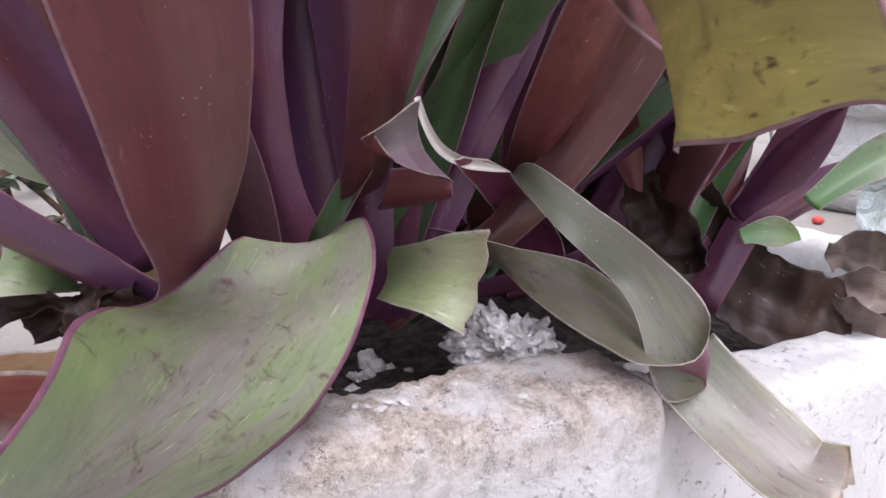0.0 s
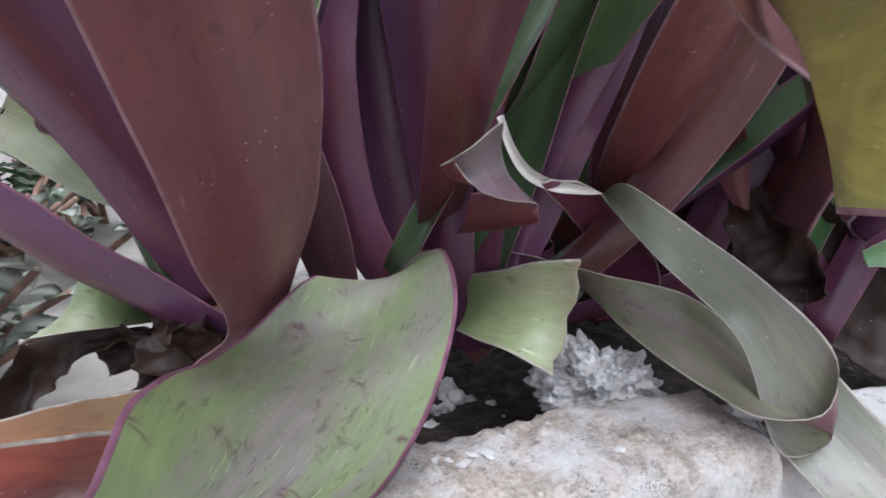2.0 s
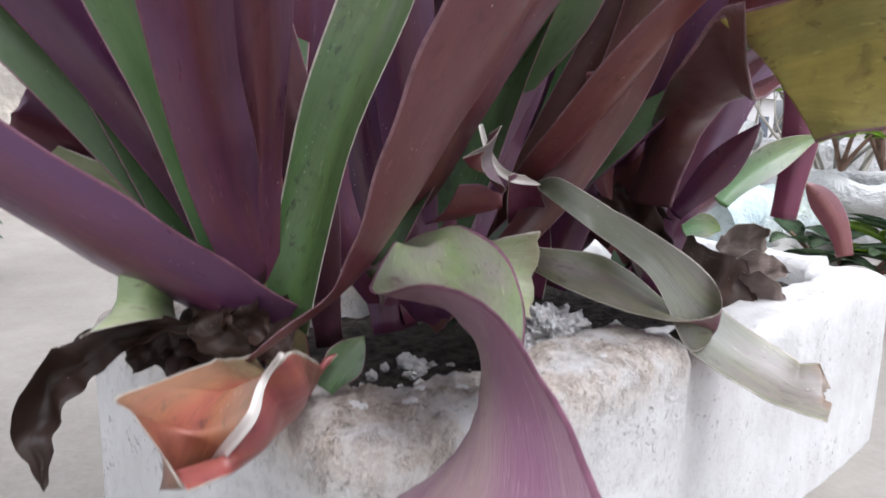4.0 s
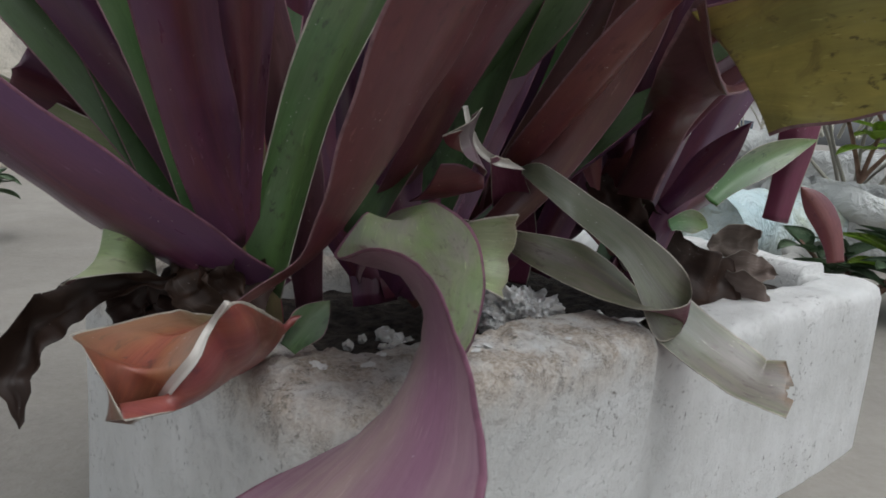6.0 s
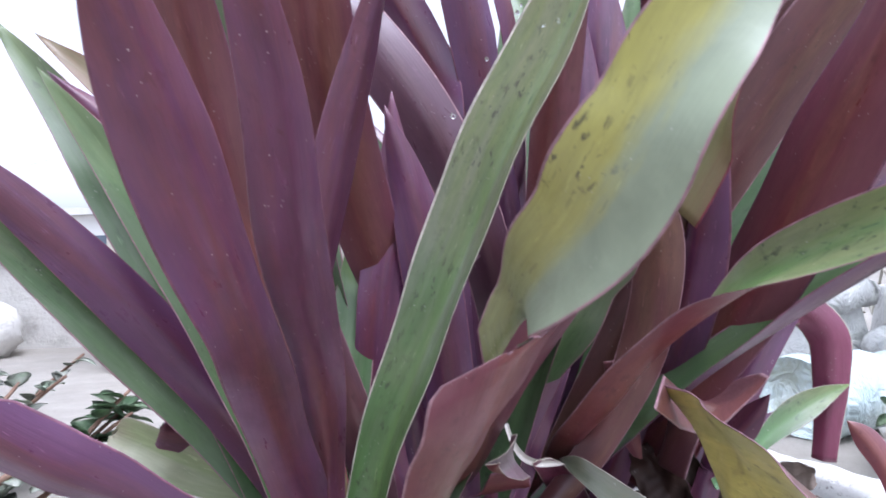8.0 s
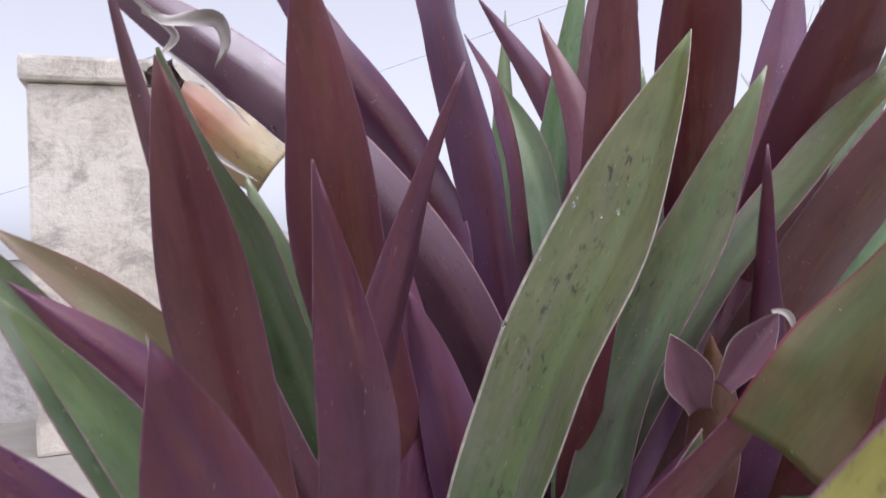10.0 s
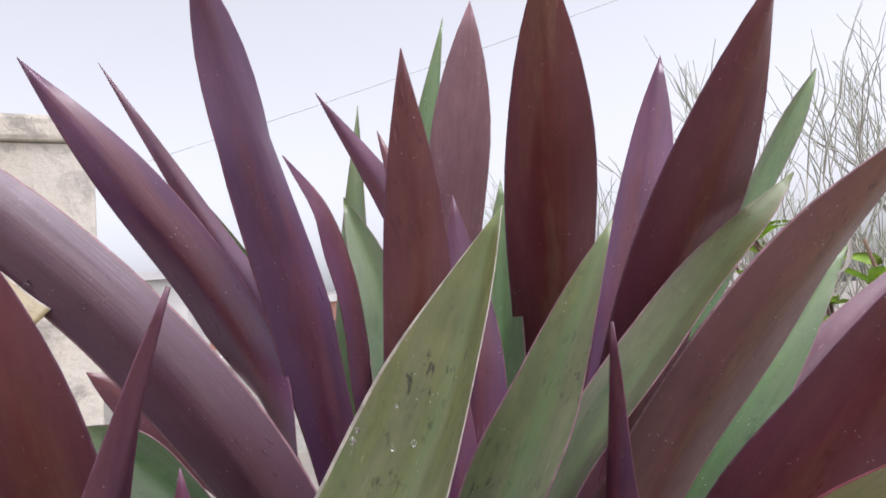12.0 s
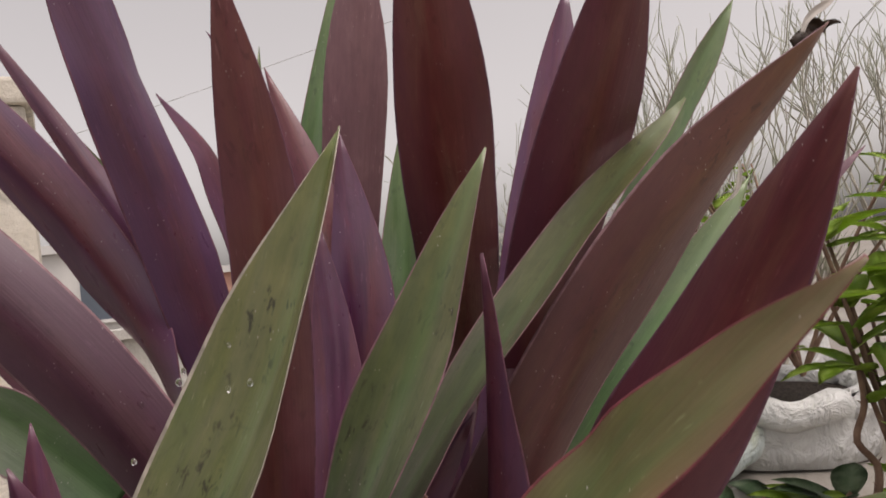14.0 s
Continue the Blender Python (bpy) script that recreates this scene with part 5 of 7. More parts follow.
leaf(L, 'wetbrown', 0.018, 0.6, (0.5, 0.5, 2), [(-0.0853, 0.355, 0.2721), (-0.091, 0.3556, 0.2725), (-0.0966, 0.3558, 0.2714), (-0.1014, 0.3554, 0.2682), (-0.1047, 0.3546, 0.2637), (-0.1068, 0.3536, 0.2584)],
     [(-0.0624, -0.95, 0.3059), (-0.0565, -0.9634, 0.2619), (-0.044, -0.9747, 0.219), (-0.0134, -0.9814, 0.1914), (0.0329, -0.9826, 0.183), (0.0815, -0.98, 0.1814)], wave=0.01)
leaf(L, 'wetbrown', 0.018, 0.6, (0.5, 0.5, 2), [(-0.0517, 0.3346, 0.2759), (-0.0553, 0.3361, 0.2793), (-0.0587, 0.3377, 0.2829), (-0.0619, 0.3393, 0.2867), (-0.0648, 0.341, 0.2906), (-0.0676, 0.3427, 0.2947)],
     [(-0.0851, -0.9395, 0.3318), (-0.0814, -0.939, 0.3343), (-0.0775, -0.9384, 0.3368), (-0.0728, -0.9379, 0.3393), (-0.0672, -0.9374, 0.3418), (-0.0612, -0.9369, 0.3443)], wave=0.01)
leaf(C, 'wetbrown', 0.03, 0.6, (0.5, 0.5, 2), [(0.1366, 0.4817, 0.3079), (0.143, 0.4822, 0.3123), (0.1504, 0.4823, 0.3142), (0.1577, 0.4818, 0.3118), (0.163, 0.4809, 0.3063), (0.1667, 0.4798, 0.2995)],
     [(-0.0948, -0.9706, 0.2211), (-0.0662, -0.9808, 0.1835), (-0.0527, -0.9882, 0.1438), (-0.0783, -0.9908, 0.1103), (-0.1265, -0.9882, 0.086), (-0.1722, -0.9828, 0.0664)], wave=0.014)
leaf(C, 'orange', 0.02, 0.4, (0.5, 0.5, 2), [(-0.0367, 0.4156, 0.3004), (-0.0319, 0.4165, 0.3038), (-0.0264, 0.417, 0.3059), (-0.0205, 0.417, 0.3055), (-0.0153, 0.4165, 0.3027), (-0.0111, 0.4155, 0.2987)],
     [(0.1385, -0.9864, 0.0885), (0.0949, -0.9857, 0.1392), (0.0567, -0.9795, 0.1935), (0.0517, -0.9678, 0.2462), (0.0861, -0.9531, 0.29), (0.1314, -0.9363, 0.3256)], wave=0.006)
leaf(C, 'wetbrown', 0.02, 0.4, (0.5, 0.5, 2), [(0.0425, 0.4578, 0.298), (0.0494, 0.4576, 0.2966), (0.0564, 0.4576, 0.2959), (0.0633, 0.4576, 0.2959), (0.0704, 0.4579, 0.2966), (0.0772, 0.4582, 0.2978)],
     [(0.0146, -0.9762, 0.2165), (0.014, -0.9767, 0.2139), (0.0135, -0.9773, 0.2116), (0.013, -0.9775, 0.2104), (0.0127, -0.9774, 0.2109), (0.0125, -0.9772, 0.2121)], wave=0.008)
leaf(L, 'green', 0.04, 0.2, (0.6, 0.62, 2.1), [(0.0066, 0.4836, 0.5127), (-0.0087, 0.4895, 0.5284), (-0.0244, 0.4953, 0.5437), (-0.0403, 0.5009, 0.5586), (-0.0566, 0.5065, 0.5731), (-0.0732, 0.512, 0.5872)],
     [(-0.0036, -0.9375, 0.3481), (-0.0082, -0.9383, 0.3457), (-0.013, -0.9392, 0.343), (-0.0182, -0.9404, 0.3396), (-0.0242, -0.9419, 0.3351), (-0.0304, -0.9435, 0.33)])
leaf(L, 'maroon', 0.034, 0.2, (0.6, 0.62, 2.1), [(0.034, 0.5442, 0.5049), (0.0153, 0.5532, 0.5301), (-0.0055, 0.5621, 0.5541), (-0.0278, 0.5706, 0.5763), (-0.0524, 0.5789, 0.5973), (-0.078, 0.5866, 0.616)],
     [(0.0287, 0.9482, -0.3164), (0.0418, 0.9498, -0.3101), (0.0555, 0.9516, -0.3024), (0.0707, 0.9545, -0.2898), (0.0875, 0.9584, -0.2715), (0.1047, 0.9622, -0.2512)])
leaf(folded_leaf, 'lip', 0.0032, 0.8, (0.5, 0.5, 3), [(-0.0527, 0.2043, 0.3107), (-0.0571, 0.2091, 0.3022), (-0.0601, 0.2004, 0.2969), (-0.066, 0.2043, 0.2876), (-0.0702, 0.212, 0.2796), (-0.0783, 0.2152, 0.2717)],
     [(-0.3, -0.85, 0.3), (-0.3, -0.85, 0.3), (-0.3, -0.85, 0.3), (-0.3, -0.85, 0.3), (-0.3, -0.85, 0.3), (-0.3, -0.85, 0.3)], name='dry_margin')
leaf(burnt_leaf, 'lip', 0.004, 0.8, (0.5, 0.5, 1.7), [(0.3295, 0.2926, 0.7087), (0.3323, 0.2924, 0.7139), (0.3366, 0.2918, 0.7178), (0.3418, 0.2911, 0.7206), (0.347, 0.2905, 0.7236), (0.351, 0.2904, 0.7279)],
     [(-0.6472, -0.7271, 0.229), (-0.4724, -0.8609, 0.189), (-0.3007, -0.9418, 0.1502), (-0.2359, -0.9595, 0.1536), (-0.3228, -0.9184, 0.2288), (-0.5036, -0.7888, 0.3525)], name='dry_margin')
leaf(B, 'purple', 0.036, 0.3, (0.6, 0.62, 2.1), [(0.0789, 0.477, 0.2508), (0.0366, 0.4877, 0.29), (-0.0012, 0.4954, 0.3324), (-0.0369, 0.5005, 0.3795), (-0.0689, 0.5031, 0.4272), (-0.0997, 0.5038, 0.4771)],
     [(0.2155, 0.9745, -0.0626), (0.142, 0.9869, -0.0763), (0.0748, 0.9941, -0.0782), (0.0194, 0.9975, -0.068), (-0.0212, 0.9985, -0.0502), (-0.0549, 0.998, -0.0298)])
leaf(B, 'purple', 0.036, 0.3, (0.6, 0.62, 2.1), [(0.0745, 0.4857, 0.2519), (0.0484, 0.491, 0.2863), (0.0218, 0.4953, 0.322), (-0.0055, 0.4975, 0.3558), (-0.0359, 0.4973, 0.3871), (-0.0706, 0.4938, 0.4135)],
     [(0.1932, 0.981, -0.0161), (0.1721, 0.9851, 0.002), (0.1499, 0.988, 0.0378), (0.1227, 0.988, 0.0943), (0.0822, 0.9827, 0.1659), (0.027, 0.9687, 0.2466)])
leaf(B, 'green', 0.036, 0.3, (0.6, 0.62, 2.1), [(0.0681, 0.4865, 0.2552), (0.0468, 0.4923, 0.2931), (0.0256, 0.4963, 0.3309), (0.0037, 0.498, 0.3683), (-0.0197, 0.497, 0.4046), (-0.0455, 0.4928, 0.4396)],
     [(0.2187, 0.9748, -0.0432), (0.1963, 0.9805, -0.0118), (0.1724, 0.9845, 0.0314), (0.145, 0.9857, 0.0862), (0.1116, 0.9823, 0.1506), (0.0736, 0.9727, 0.2202)])
leaf(B, 'purple', 0.036, 0.3, (0.6, 0.62, 2.1), [(0.0792, 0.4801, 0.2522), (0.0472, 0.4915, 0.3089), (0.0216, 0.499, 0.3693), (0.0023, 0.5029, 0.4315), (-0.0117, 0.5037, 0.4967), (-0.0206, 0.5019, 0.5611)],
     [(0.2556, 0.9644, -0.0683), (0.191, 0.9798, -0.0598), (0.1336, 0.9902, -0.0413), (0.089, 0.9959, -0.0138), (0.0521, 0.9985, 0.0168), (0.0171, 0.9987, 0.047)])
leaf(B, 'green', 0.036, 0.3, (0.6, 0.62, 2.1), [(0.0802, 0.4855, 0.2539), (0.0567, 0.4917, 0.3101), (0.0375, 0.4998, 0.3692), (0.0232, 0.5097, 0.4281), (0.0128, 0.5215, 0.488), (0.0063, 0.5351, 0.5471)],
     [(0.148, 0.9886, -0.0285), (0.1299, 0.9888, -0.0736), (0.1077, 0.9872, -0.1179), (0.0818, 0.9838, -0.1593), (0.0545, 0.9786, -0.1983), (0.0272, 0.9714, -0.236)])
leaf(B, 'maroon', 0.036, 0.3, (0.6, 0.62, 2.1), [(0.0821, 0.4844, 0.256), (0.0658, 0.4915, 0.3139), (0.0527, 0.501, 0.3738), (0.0433, 0.5128, 0.4327), (0.0368, 0.5273, 0.4919), (0.0331, 0.5441, 0.5499)],
     [(-0.206, 0.9643, -0.1666), (-0.2357, 0.9526, -0.1921), (-0.2668, 0.9387, -0.2183), (-0.2984, 0.9226, -0.2443), (-0.3295, 0.9048, -0.2697), (-0.3596, 0.8855, -0.2942)])
leaf(B, 'green', 0.036, 0.3, (0.6, 0.62, 2.1), [(0.085, 0.4895, 0.2577), (0.0768, 0.4921, 0.3093), (0.0704, 0.4983, 0.3606), (0.0655, 0.5083, 0.4129), (0.0622, 0.5216, 0.4635), (0.0599, 0.5382, 0.5126)],
     [(-0.2686, 0.9609, -0.0677), (-0.2835, 0.9512, -0.1217), (-0.3015, 0.9368, -0.1772), (-0.3232, 0.9173, -0.2324), (-0.3461, 0.8937, -0.2854), (-0.3681, 0.8669, -0.3361)])
leaf(B, 'purple', 0.036, 0.3, (0.6, 0.62, 2.1), [(0.079, 0.48, 0.2565), (0.0835, 0.4909, 0.3029), (0.0862, 0.4977, 0.3512), (0.0873, 0.5001, 0.3992), (0.0873, 0.4988, 0.4478), (0.0866, 0.494, 0.4957)],
     [(-0.0787, 0.9621, -0.2611), (-0.0472, 0.9827, -0.1793), (-0.0241, 0.9951, -0.0956), (-0.0104, 0.9998, -0.0155), (-0.0031, 0.9983, 0.0586), (0.0017, 0.9916, 0.1295)])
leaf(B, 'purple', 0.036, 0.3, (0.6, 0.62, 2.1), [(0.0901, 0.4914, 0.2578), (0.0972, 0.4947, 0.3205), (0.103, 0.5003, 0.383), (0.1077, 0.508, 0.4453), (0.1112, 0.5176, 0.5073), (0.1135, 0.5288, 0.5692)],
     [(0.0496, 0.9979, -0.0424), (0.0546, 0.9955, -0.0768), (0.0609, 0.9921, -0.1092), (0.0691, 0.988, -0.1379), (0.0778, 0.9832, -0.1648), (0.0866, 0.9777, -0.1915)])
leaf(B, 'purple', 0.036, 0.3, (0.6, 0.62, 2.1), [(0.0855, 0.4858, 0.2552), (0.1004, 0.4902, 0.2981), (0.1128, 0.4957, 0.3417), (0.1231, 0.5026, 0.3858), (0.132, 0.5112, 0.4301), (0.1398, 0.5218, 0.4743)],
     [(-0.3905, 0.9185, 0.0622), (-0.3922, 0.9197, 0.0176), (-0.3939, 0.9187, -0.0281), (-0.3973, 0.9147, -0.0743), (-0.4032, 0.9072, -0.1202), (-0.4098, 0.897, -0.1657)])
leaf(B, 'green', 0.036, 0.3, (0.6, 0.62, 2.1), [(0.0927, 0.484, 0.2547), (0.1139, 0.4902, 0.3067), (0.1316, 0.4986, 0.3594), (0.1466, 0.51, 0.414), (0.1579, 0.5236, 0.4664), (0.167, 0.5409, 0.5203)],
     [(-0.3124, 0.9491, 0.0412), (-0.3173, 0.9482, -0.0155), (-0.3198, 0.9444, -0.0769), (-0.3195, 0.9369, -0.142), (-0.3169, 0.9255, -0.2075), (-0.3127, 0.9099, -0.2725)])
leaf(B, 'purple', 0.036, 0.3, (0.6, 0.62, 2.1), [(0.0913, 0.4834, 0.2523), (0.1248, 0.4922, 0.3105), (0.1508, 0.4992, 0.3706), (0.1712, 0.5047, 0.4354), (0.1851, 0.5087, 0.4997), (0.194, 0.5115, 0.5663)],
     [(-0.4132, 0.9035, 0.1142), (-0.401, 0.9124, 0.0822), (-0.3847, 0.9214, 0.0545), (-0.3649, 0.9305, 0.0334), (-0.3439, 0.9389, 0.0161), (-0.3228, 0.9465, -0.0005)])
leaf(B, 'maroon', 0.036, 0.3, (0.6, 0.62, 2.1), [(0.0905, 0.4869, 0.251), (0.1278, 0.4913, 0.3002), (0.1597, 0.4975, 0.3543), (0.1851, 0.5053, 0.4103), (0.2054, 0.5148, 0.4689), (0.2205, 0.5258, 0.5284)],
     [(-0.0994, 0.995, 0.0061), (-0.0749, 0.996, -0.0484), (-0.0433, 0.9942, -0.0981), (-0.0066, 0.9902, -0.1394), (0.0319, 0.9842, -0.174), (0.0704, 0.9761, -0.2058)])
leaf(B, 'purple', 0.036, 0.3, (0.6, 0.62, 2.1), [(0.0912, 0.4837, 0.2501), (0.1396, 0.49, 0.3038), (0.1791, 0.4994, 0.3632), (0.2102, 0.5122, 0.4279), (0.2324, 0.5277, 0.494), (0.2476, 0.5463, 0.5623)],
     [(-0.2825, 0.9383, 0.1994), (-0.3166, 0.9414, 0.1164), (-0.3329, 0.9425, 0.028), (-0.3281, 0.9428, -0.0587), (-0.3113, 0.94, -0.1394), (-0.2908, 0.932, -0.2165)])
leaf(B, 'purple', 0.036, 0.3, (0.6, 0.62, 2.1), [(0.098, 0.4775, 0.2508), (0.131, 0.4862, 0.2874), (0.1635, 0.4934, 0.3245), (0.197, 0.4995, 0.3607), (0.2325, 0.5051, 0.3946), (0.2714, 0.5108, 0.4249)],
     [(-0.1522, 0.981, -0.12), (-0.1255, 0.9867, -0.1037), (-0.1129, 0.9902, -0.0818), (-0.1179, 0.9917, -0.0515), (-0.1373, 0.9905, -0.0114), (-0.1652, 0.9856, 0.0359)])
leaf(B, 'purple', 0.036, 0.3, (0.6, 0.62, 2.1), [(0.0935, 0.49, 0.2499), (0.1412, 0.4896, 0.2896), (0.1862, 0.494, 0.3338), (0.2268, 0.5037, 0.3795), (0.2648, 0.5191, 0.4267), (0.2999, 0.54, 0.4736)],
     [(-0.1695, 0.9437, 0.2841), (-0.2384, 0.9469, 0.2158), (-0.305, 0.9419, 0.1408), (-0.3682, 0.9276, 0.0631), (-0.4278, 0.9038, -0.0121), (-0.4831, 0.8715, -0.0849)])
leaf(L, 'maroon', 0.034, 0.3, (0.6, 0.62, 2.1), [(-0.048, 0.3478, 0.2629), (-0.0646, 0.361, 0.3005), (-0.0865, 0.3789, 0.3323), (-0.1128, 0.4022, 0.3565), (-0.1417, 0.4307, 0.3716), (-0.17, 0.4621, 0.3779)],
     [(-0.1149, 0.9426, -0.3136), (0.0864, 0.9402, -0.3294), (0.3371, 0.8974, -0.2847), (0.5656, 0.8156, -0.1217), (0.6832, 0.7035, 0.1958), (0.6631, 0.5156, 0.5427)])
leaf(L, 'maroon', 0.034, 0.3, (0.6, 0.62, 2.1), [(-0.0449, 0.3473, 0.2608), (-0.0583, 0.3589, 0.2961), (-0.075, 0.375, 0.328), (-0.0954, 0.3977, 0.3521), (-0.1187, 0.4281, 0.3631), (-0.1399, 0.4605, 0.3596)],
     [(0.2612, 0.9492, -0.1757), (0.3851, 0.9069, -0.171), (0.565, 0.8182, -0.1063), (0.7103, 0.7017, 0.056), (0.7127, 0.6163, 0.335), (0.5717, 0.5192, 0.6353)])
leaf(L, 'purple', 0.034, 0.3, (0.6, 0.62, 2.1), [(-0.0537, 0.3502, 0.2624), (-0.0597, 0.3598, 0.2975), (-0.0688, 0.3748, 0.3289), (-0.0818, 0.3988, 0.3533), (-0.0966, 0.4302, 0.3631), (-0.1102, 0.4642, 0.3592)],
     [(-0.3419, 0.9075, -0.2441), (-0.241, 0.8791, -0.4111), (-0.0429, 0.787, -0.6155), (0.1541, 0.8172, -0.5553), (0.1508, 0.9668, 0.2062), (-0.1315, 0.1909, 0.9728)])
leaf(L, 'purple', 0.034, 0.3, (0.6, 0.62, 2.1), [(-0.0503, 0.3444, 0.2584), (-0.0552, 0.3564, 0.2908), (-0.0608, 0.3718, 0.3212), (-0.0672, 0.3934, 0.3478), (-0.074, 0.4223, 0.3651), (-0.0801, 0.4565, 0.369)],
     [(0.2369, 0.9327, -0.2719), (0.3168, 0.8854, -0.3401), (0.4815, 0.7762, -0.407), (0.7061, 0.6277, -0.3279), (0.8721, 0.4712, 0.132), (0.5787, 0.1355, 0.8042)])
leaf(L, 'purple', 0.034, 0.3, (0.6, 0.62, 2.1), [(-0.0569, 0.3483, 0.2619), (-0.0562, 0.3596, 0.2978), (-0.0554, 0.3775, 0.3315), (-0.0542, 0.406, 0.3564), (-0.0524, 0.4434, 0.3633), (-0.0502, 0.4804, 0.3546)],
     [(-0.2484, 0.9393, -0.2366), (-0.3716, 0.8589, -0.3524), (-0.599, 0.662, -0.4505), (-0.8249, 0.4933, -0.2758), (-0.812, 0.4701, 0.346), (-0.375, 0.3353, 0.8643)])
leaf(L, 'purple', 0.034, 0.3, (0.6, 0.62, 2.1), [(-0.0542, 0.3489, 0.2602), (-0.0527, 0.3597, 0.2956), (-0.0486, 0.376, 0.3278), (-0.0413, 0.3999, 0.3541), (-0.0311, 0.4314, 0.3704), (-0.0202, 0.4659, 0.3754)],
     [(-0.3702, 0.9033, -0.217), (-0.4891, 0.83, -0.268), (-0.6662, 0.6919, -0.2783), (-0.8354, 0.5214, -0.1737), (-0.916, 0.3875, 0.1042), (-0.8584, 0.2563, 0.4443)])
leaf(R, 'maroon', 0.026, 0.3, (0.6, 0.62, 2.1), [(0.2127, 0.439, 0.2616), (0.1954, 0.4466, 0.2837), (0.1778, 0.456, 0.3056), (0.1608, 0.4677, 0.3259), (0.1446, 0.4826, 0.3453), (0.1296, 0.5011, 0.363)],
     [(0.0583, 0.9637, -0.2607), (0.1015, 0.9494, -0.2973), (0.1516, 0.9233, -0.353), (0.2022, 0.879, -0.4319), (0.2474, 0.8126, -0.5277), (0.2868, 0.7284, -0.6222)])
leaf(R, 'purple', 0.026, 0.3, (0.6, 0.62, 2.1), [(0.2, 0.4456, 0.2628), (0.1985, 0.4478, 0.2815), (0.1957, 0.4524, 0.2995), (0.1913, 0.4607, 0.3162), (0.1857, 0.4735, 0.3289), (0.1799, 0.4899, 0.3364)],
     [(0.1686, 0.9833, -0.0686), (0.2406, 0.9582, -0.1548), (0.3653, 0.8929, -0.2633), (0.5598, 0.7723, -0.3003), (0.8068, 0.5731, -0.1438), (0.9537, 0.2657, 0.1411)])
leaf(R, 'maroon', 0.026, 0.3, (0.6, 0.62, 2.1), [(0.2002, 0.4415, 0.2613), (0.2055, 0.4501, 0.2878), (0.2118, 0.4597, 0.3148), (0.2182, 0.4698, 0.3402), (0.2246, 0.4813, 0.3659), (0.2303, 0.4942, 0.3911)],
     [(0.3089, 0.8906, -0.3337), (0.2842, 0.8869, -0.3642), (0.2713, 0.8768, -0.3969), (0.2769, 0.8584, -0.4319), (0.2926, 0.8344, -0.4671), (0.3093, 0.8082, -0.5012)])
leaf(R, 'purple', 0.026, 0.3, (0.6, 0.62, 2.1), [(0.1881, 0.4398, 0.2635), (0.2097, 0.4474, 0.2878), (0.2304, 0.4584, 0.3108), (0.2497, 0.4738, 0.3325), (0.2667, 0.4939, 0.3522), (0.2805, 0.5183, 0.3693)],
     [(-0.4563, 0.8712, 0.1809), (-0.5249, 0.8418, 0.1261), (-0.6079, 0.7911, 0.0674), (-0.7069, 0.7072, 0.0138), (-0.8048, 0.5928, -0.0315), (-0.8837, 0.4625, -0.0724)])
leaf(R, 'purple', 0.026, 0.3, (0.6, 0.62, 2.1), [(0.1924, 0.4436, 0.2687), (0.2165, 0.4478, 0.2909), (0.244, 0.4552, 0.3091), (0.2726, 0.4661, 0.3217), (0.3018, 0.481, 0.3293), (0.3299, 0.4991, 0.3321)],
     [(-0.1572, 0.9873, 0.0244), (-0.2525, 0.9656, 0.063), (-0.3502, 0.9296, 0.1146), (-0.435, 0.8802, 0.1898), (-0.4962, 0.819, 0.2881), (-0.5403, 0.7462, 0.389)])
leaf(burnt_leaf, 'lip', 0.0025, 0.8, (0.5, 0.5, 1.7), [(0.322, 0.3331, 0.6592), (0.3213, 0.3327, 0.6539), (0.3203, 0.3326, 0.6487), (0.3185, 0.333, 0.6437), (0.3156, 0.3344, 0.6396), (0.3116, 0.337, 0.6374)],
     [(-0.7028, -0.6993, 0.1309), (-0.6914, -0.7076, 0.146), (-0.6721, -0.7237, 0.1567), (-0.6375, -0.7548, 0.1545), (-0.6022, -0.788, 0.1281), (-0.5809, -0.8106, 0.0736)], name='dry_margin')
leaf(burnt_leaf, 'wetbrown', 0.007, 0.4, (0.5, 0.5, 1.7), [(0.3277, 0.2993, 0.7062), (0.3315, 0.2972, 0.709), (0.3357, 0.295, 0.7111), (0.3401, 0.2929, 0.7125), (0.3448, 0.2908, 0.7131), (0.3496, 0.2889, 0.7128)],
     [(-0.5014, -0.8651, -0.0137), (-0.4613, -0.8851, -0.0621), (-0.4221, -0.8993, -0.1147), (-0.3952, -0.9011, -0.1785), (-0.3835, -0.8881, -0.2533), (-0.3761, -0.8658, -0.3301)], name='burnt_tip')
leaf(L, 'wetbrown', 0.03, 0.6, (0.5, 0.5, 2), [(-0.056, 0.3476, 0.2761), (-0.0627, 0.3489, 0.276), (-0.0695, 0.3507, 0.2764), (-0.076, 0.3529, 0.2777), (-0.082, 0.3556, 0.2797), (-0.0874, 0.3588, 0.2824)],
     [(-0.1764, -0.9194, 0.3517), (-0.1961, -0.9044, 0.379), (-0.21, -0.8866, 0.4122), (-0.2099, -0.8645, 0.4567), (-0.2, -0.8381, 0.5075), (-0.188, -0.8084, 0.5578)])
leaf(L, 'wetbrown', 0.026, 0.6, (0.5, 0.5, 2), [(-0.0602, 0.3394, 0.273), (-0.0683, 0.3423, 0.2708), (-0.0763, 0.3451, 0.2688), (-0.0843, 0.3481, 0.2667), (-0.0926, 0.3511, 0.2647), (-0.1006, 0.3542, 0.2628)],
     [(-0.3842, -0.8744, 0.2963), (-0.3878, -0.8719, 0.299), (-0.3913, -0.8693, 0.3019), (-0.3949, -0.8666, 0.3051), (-0.3986, -0.8636, 0.3086), (-0.4022, -0.8607, 0.3122)])
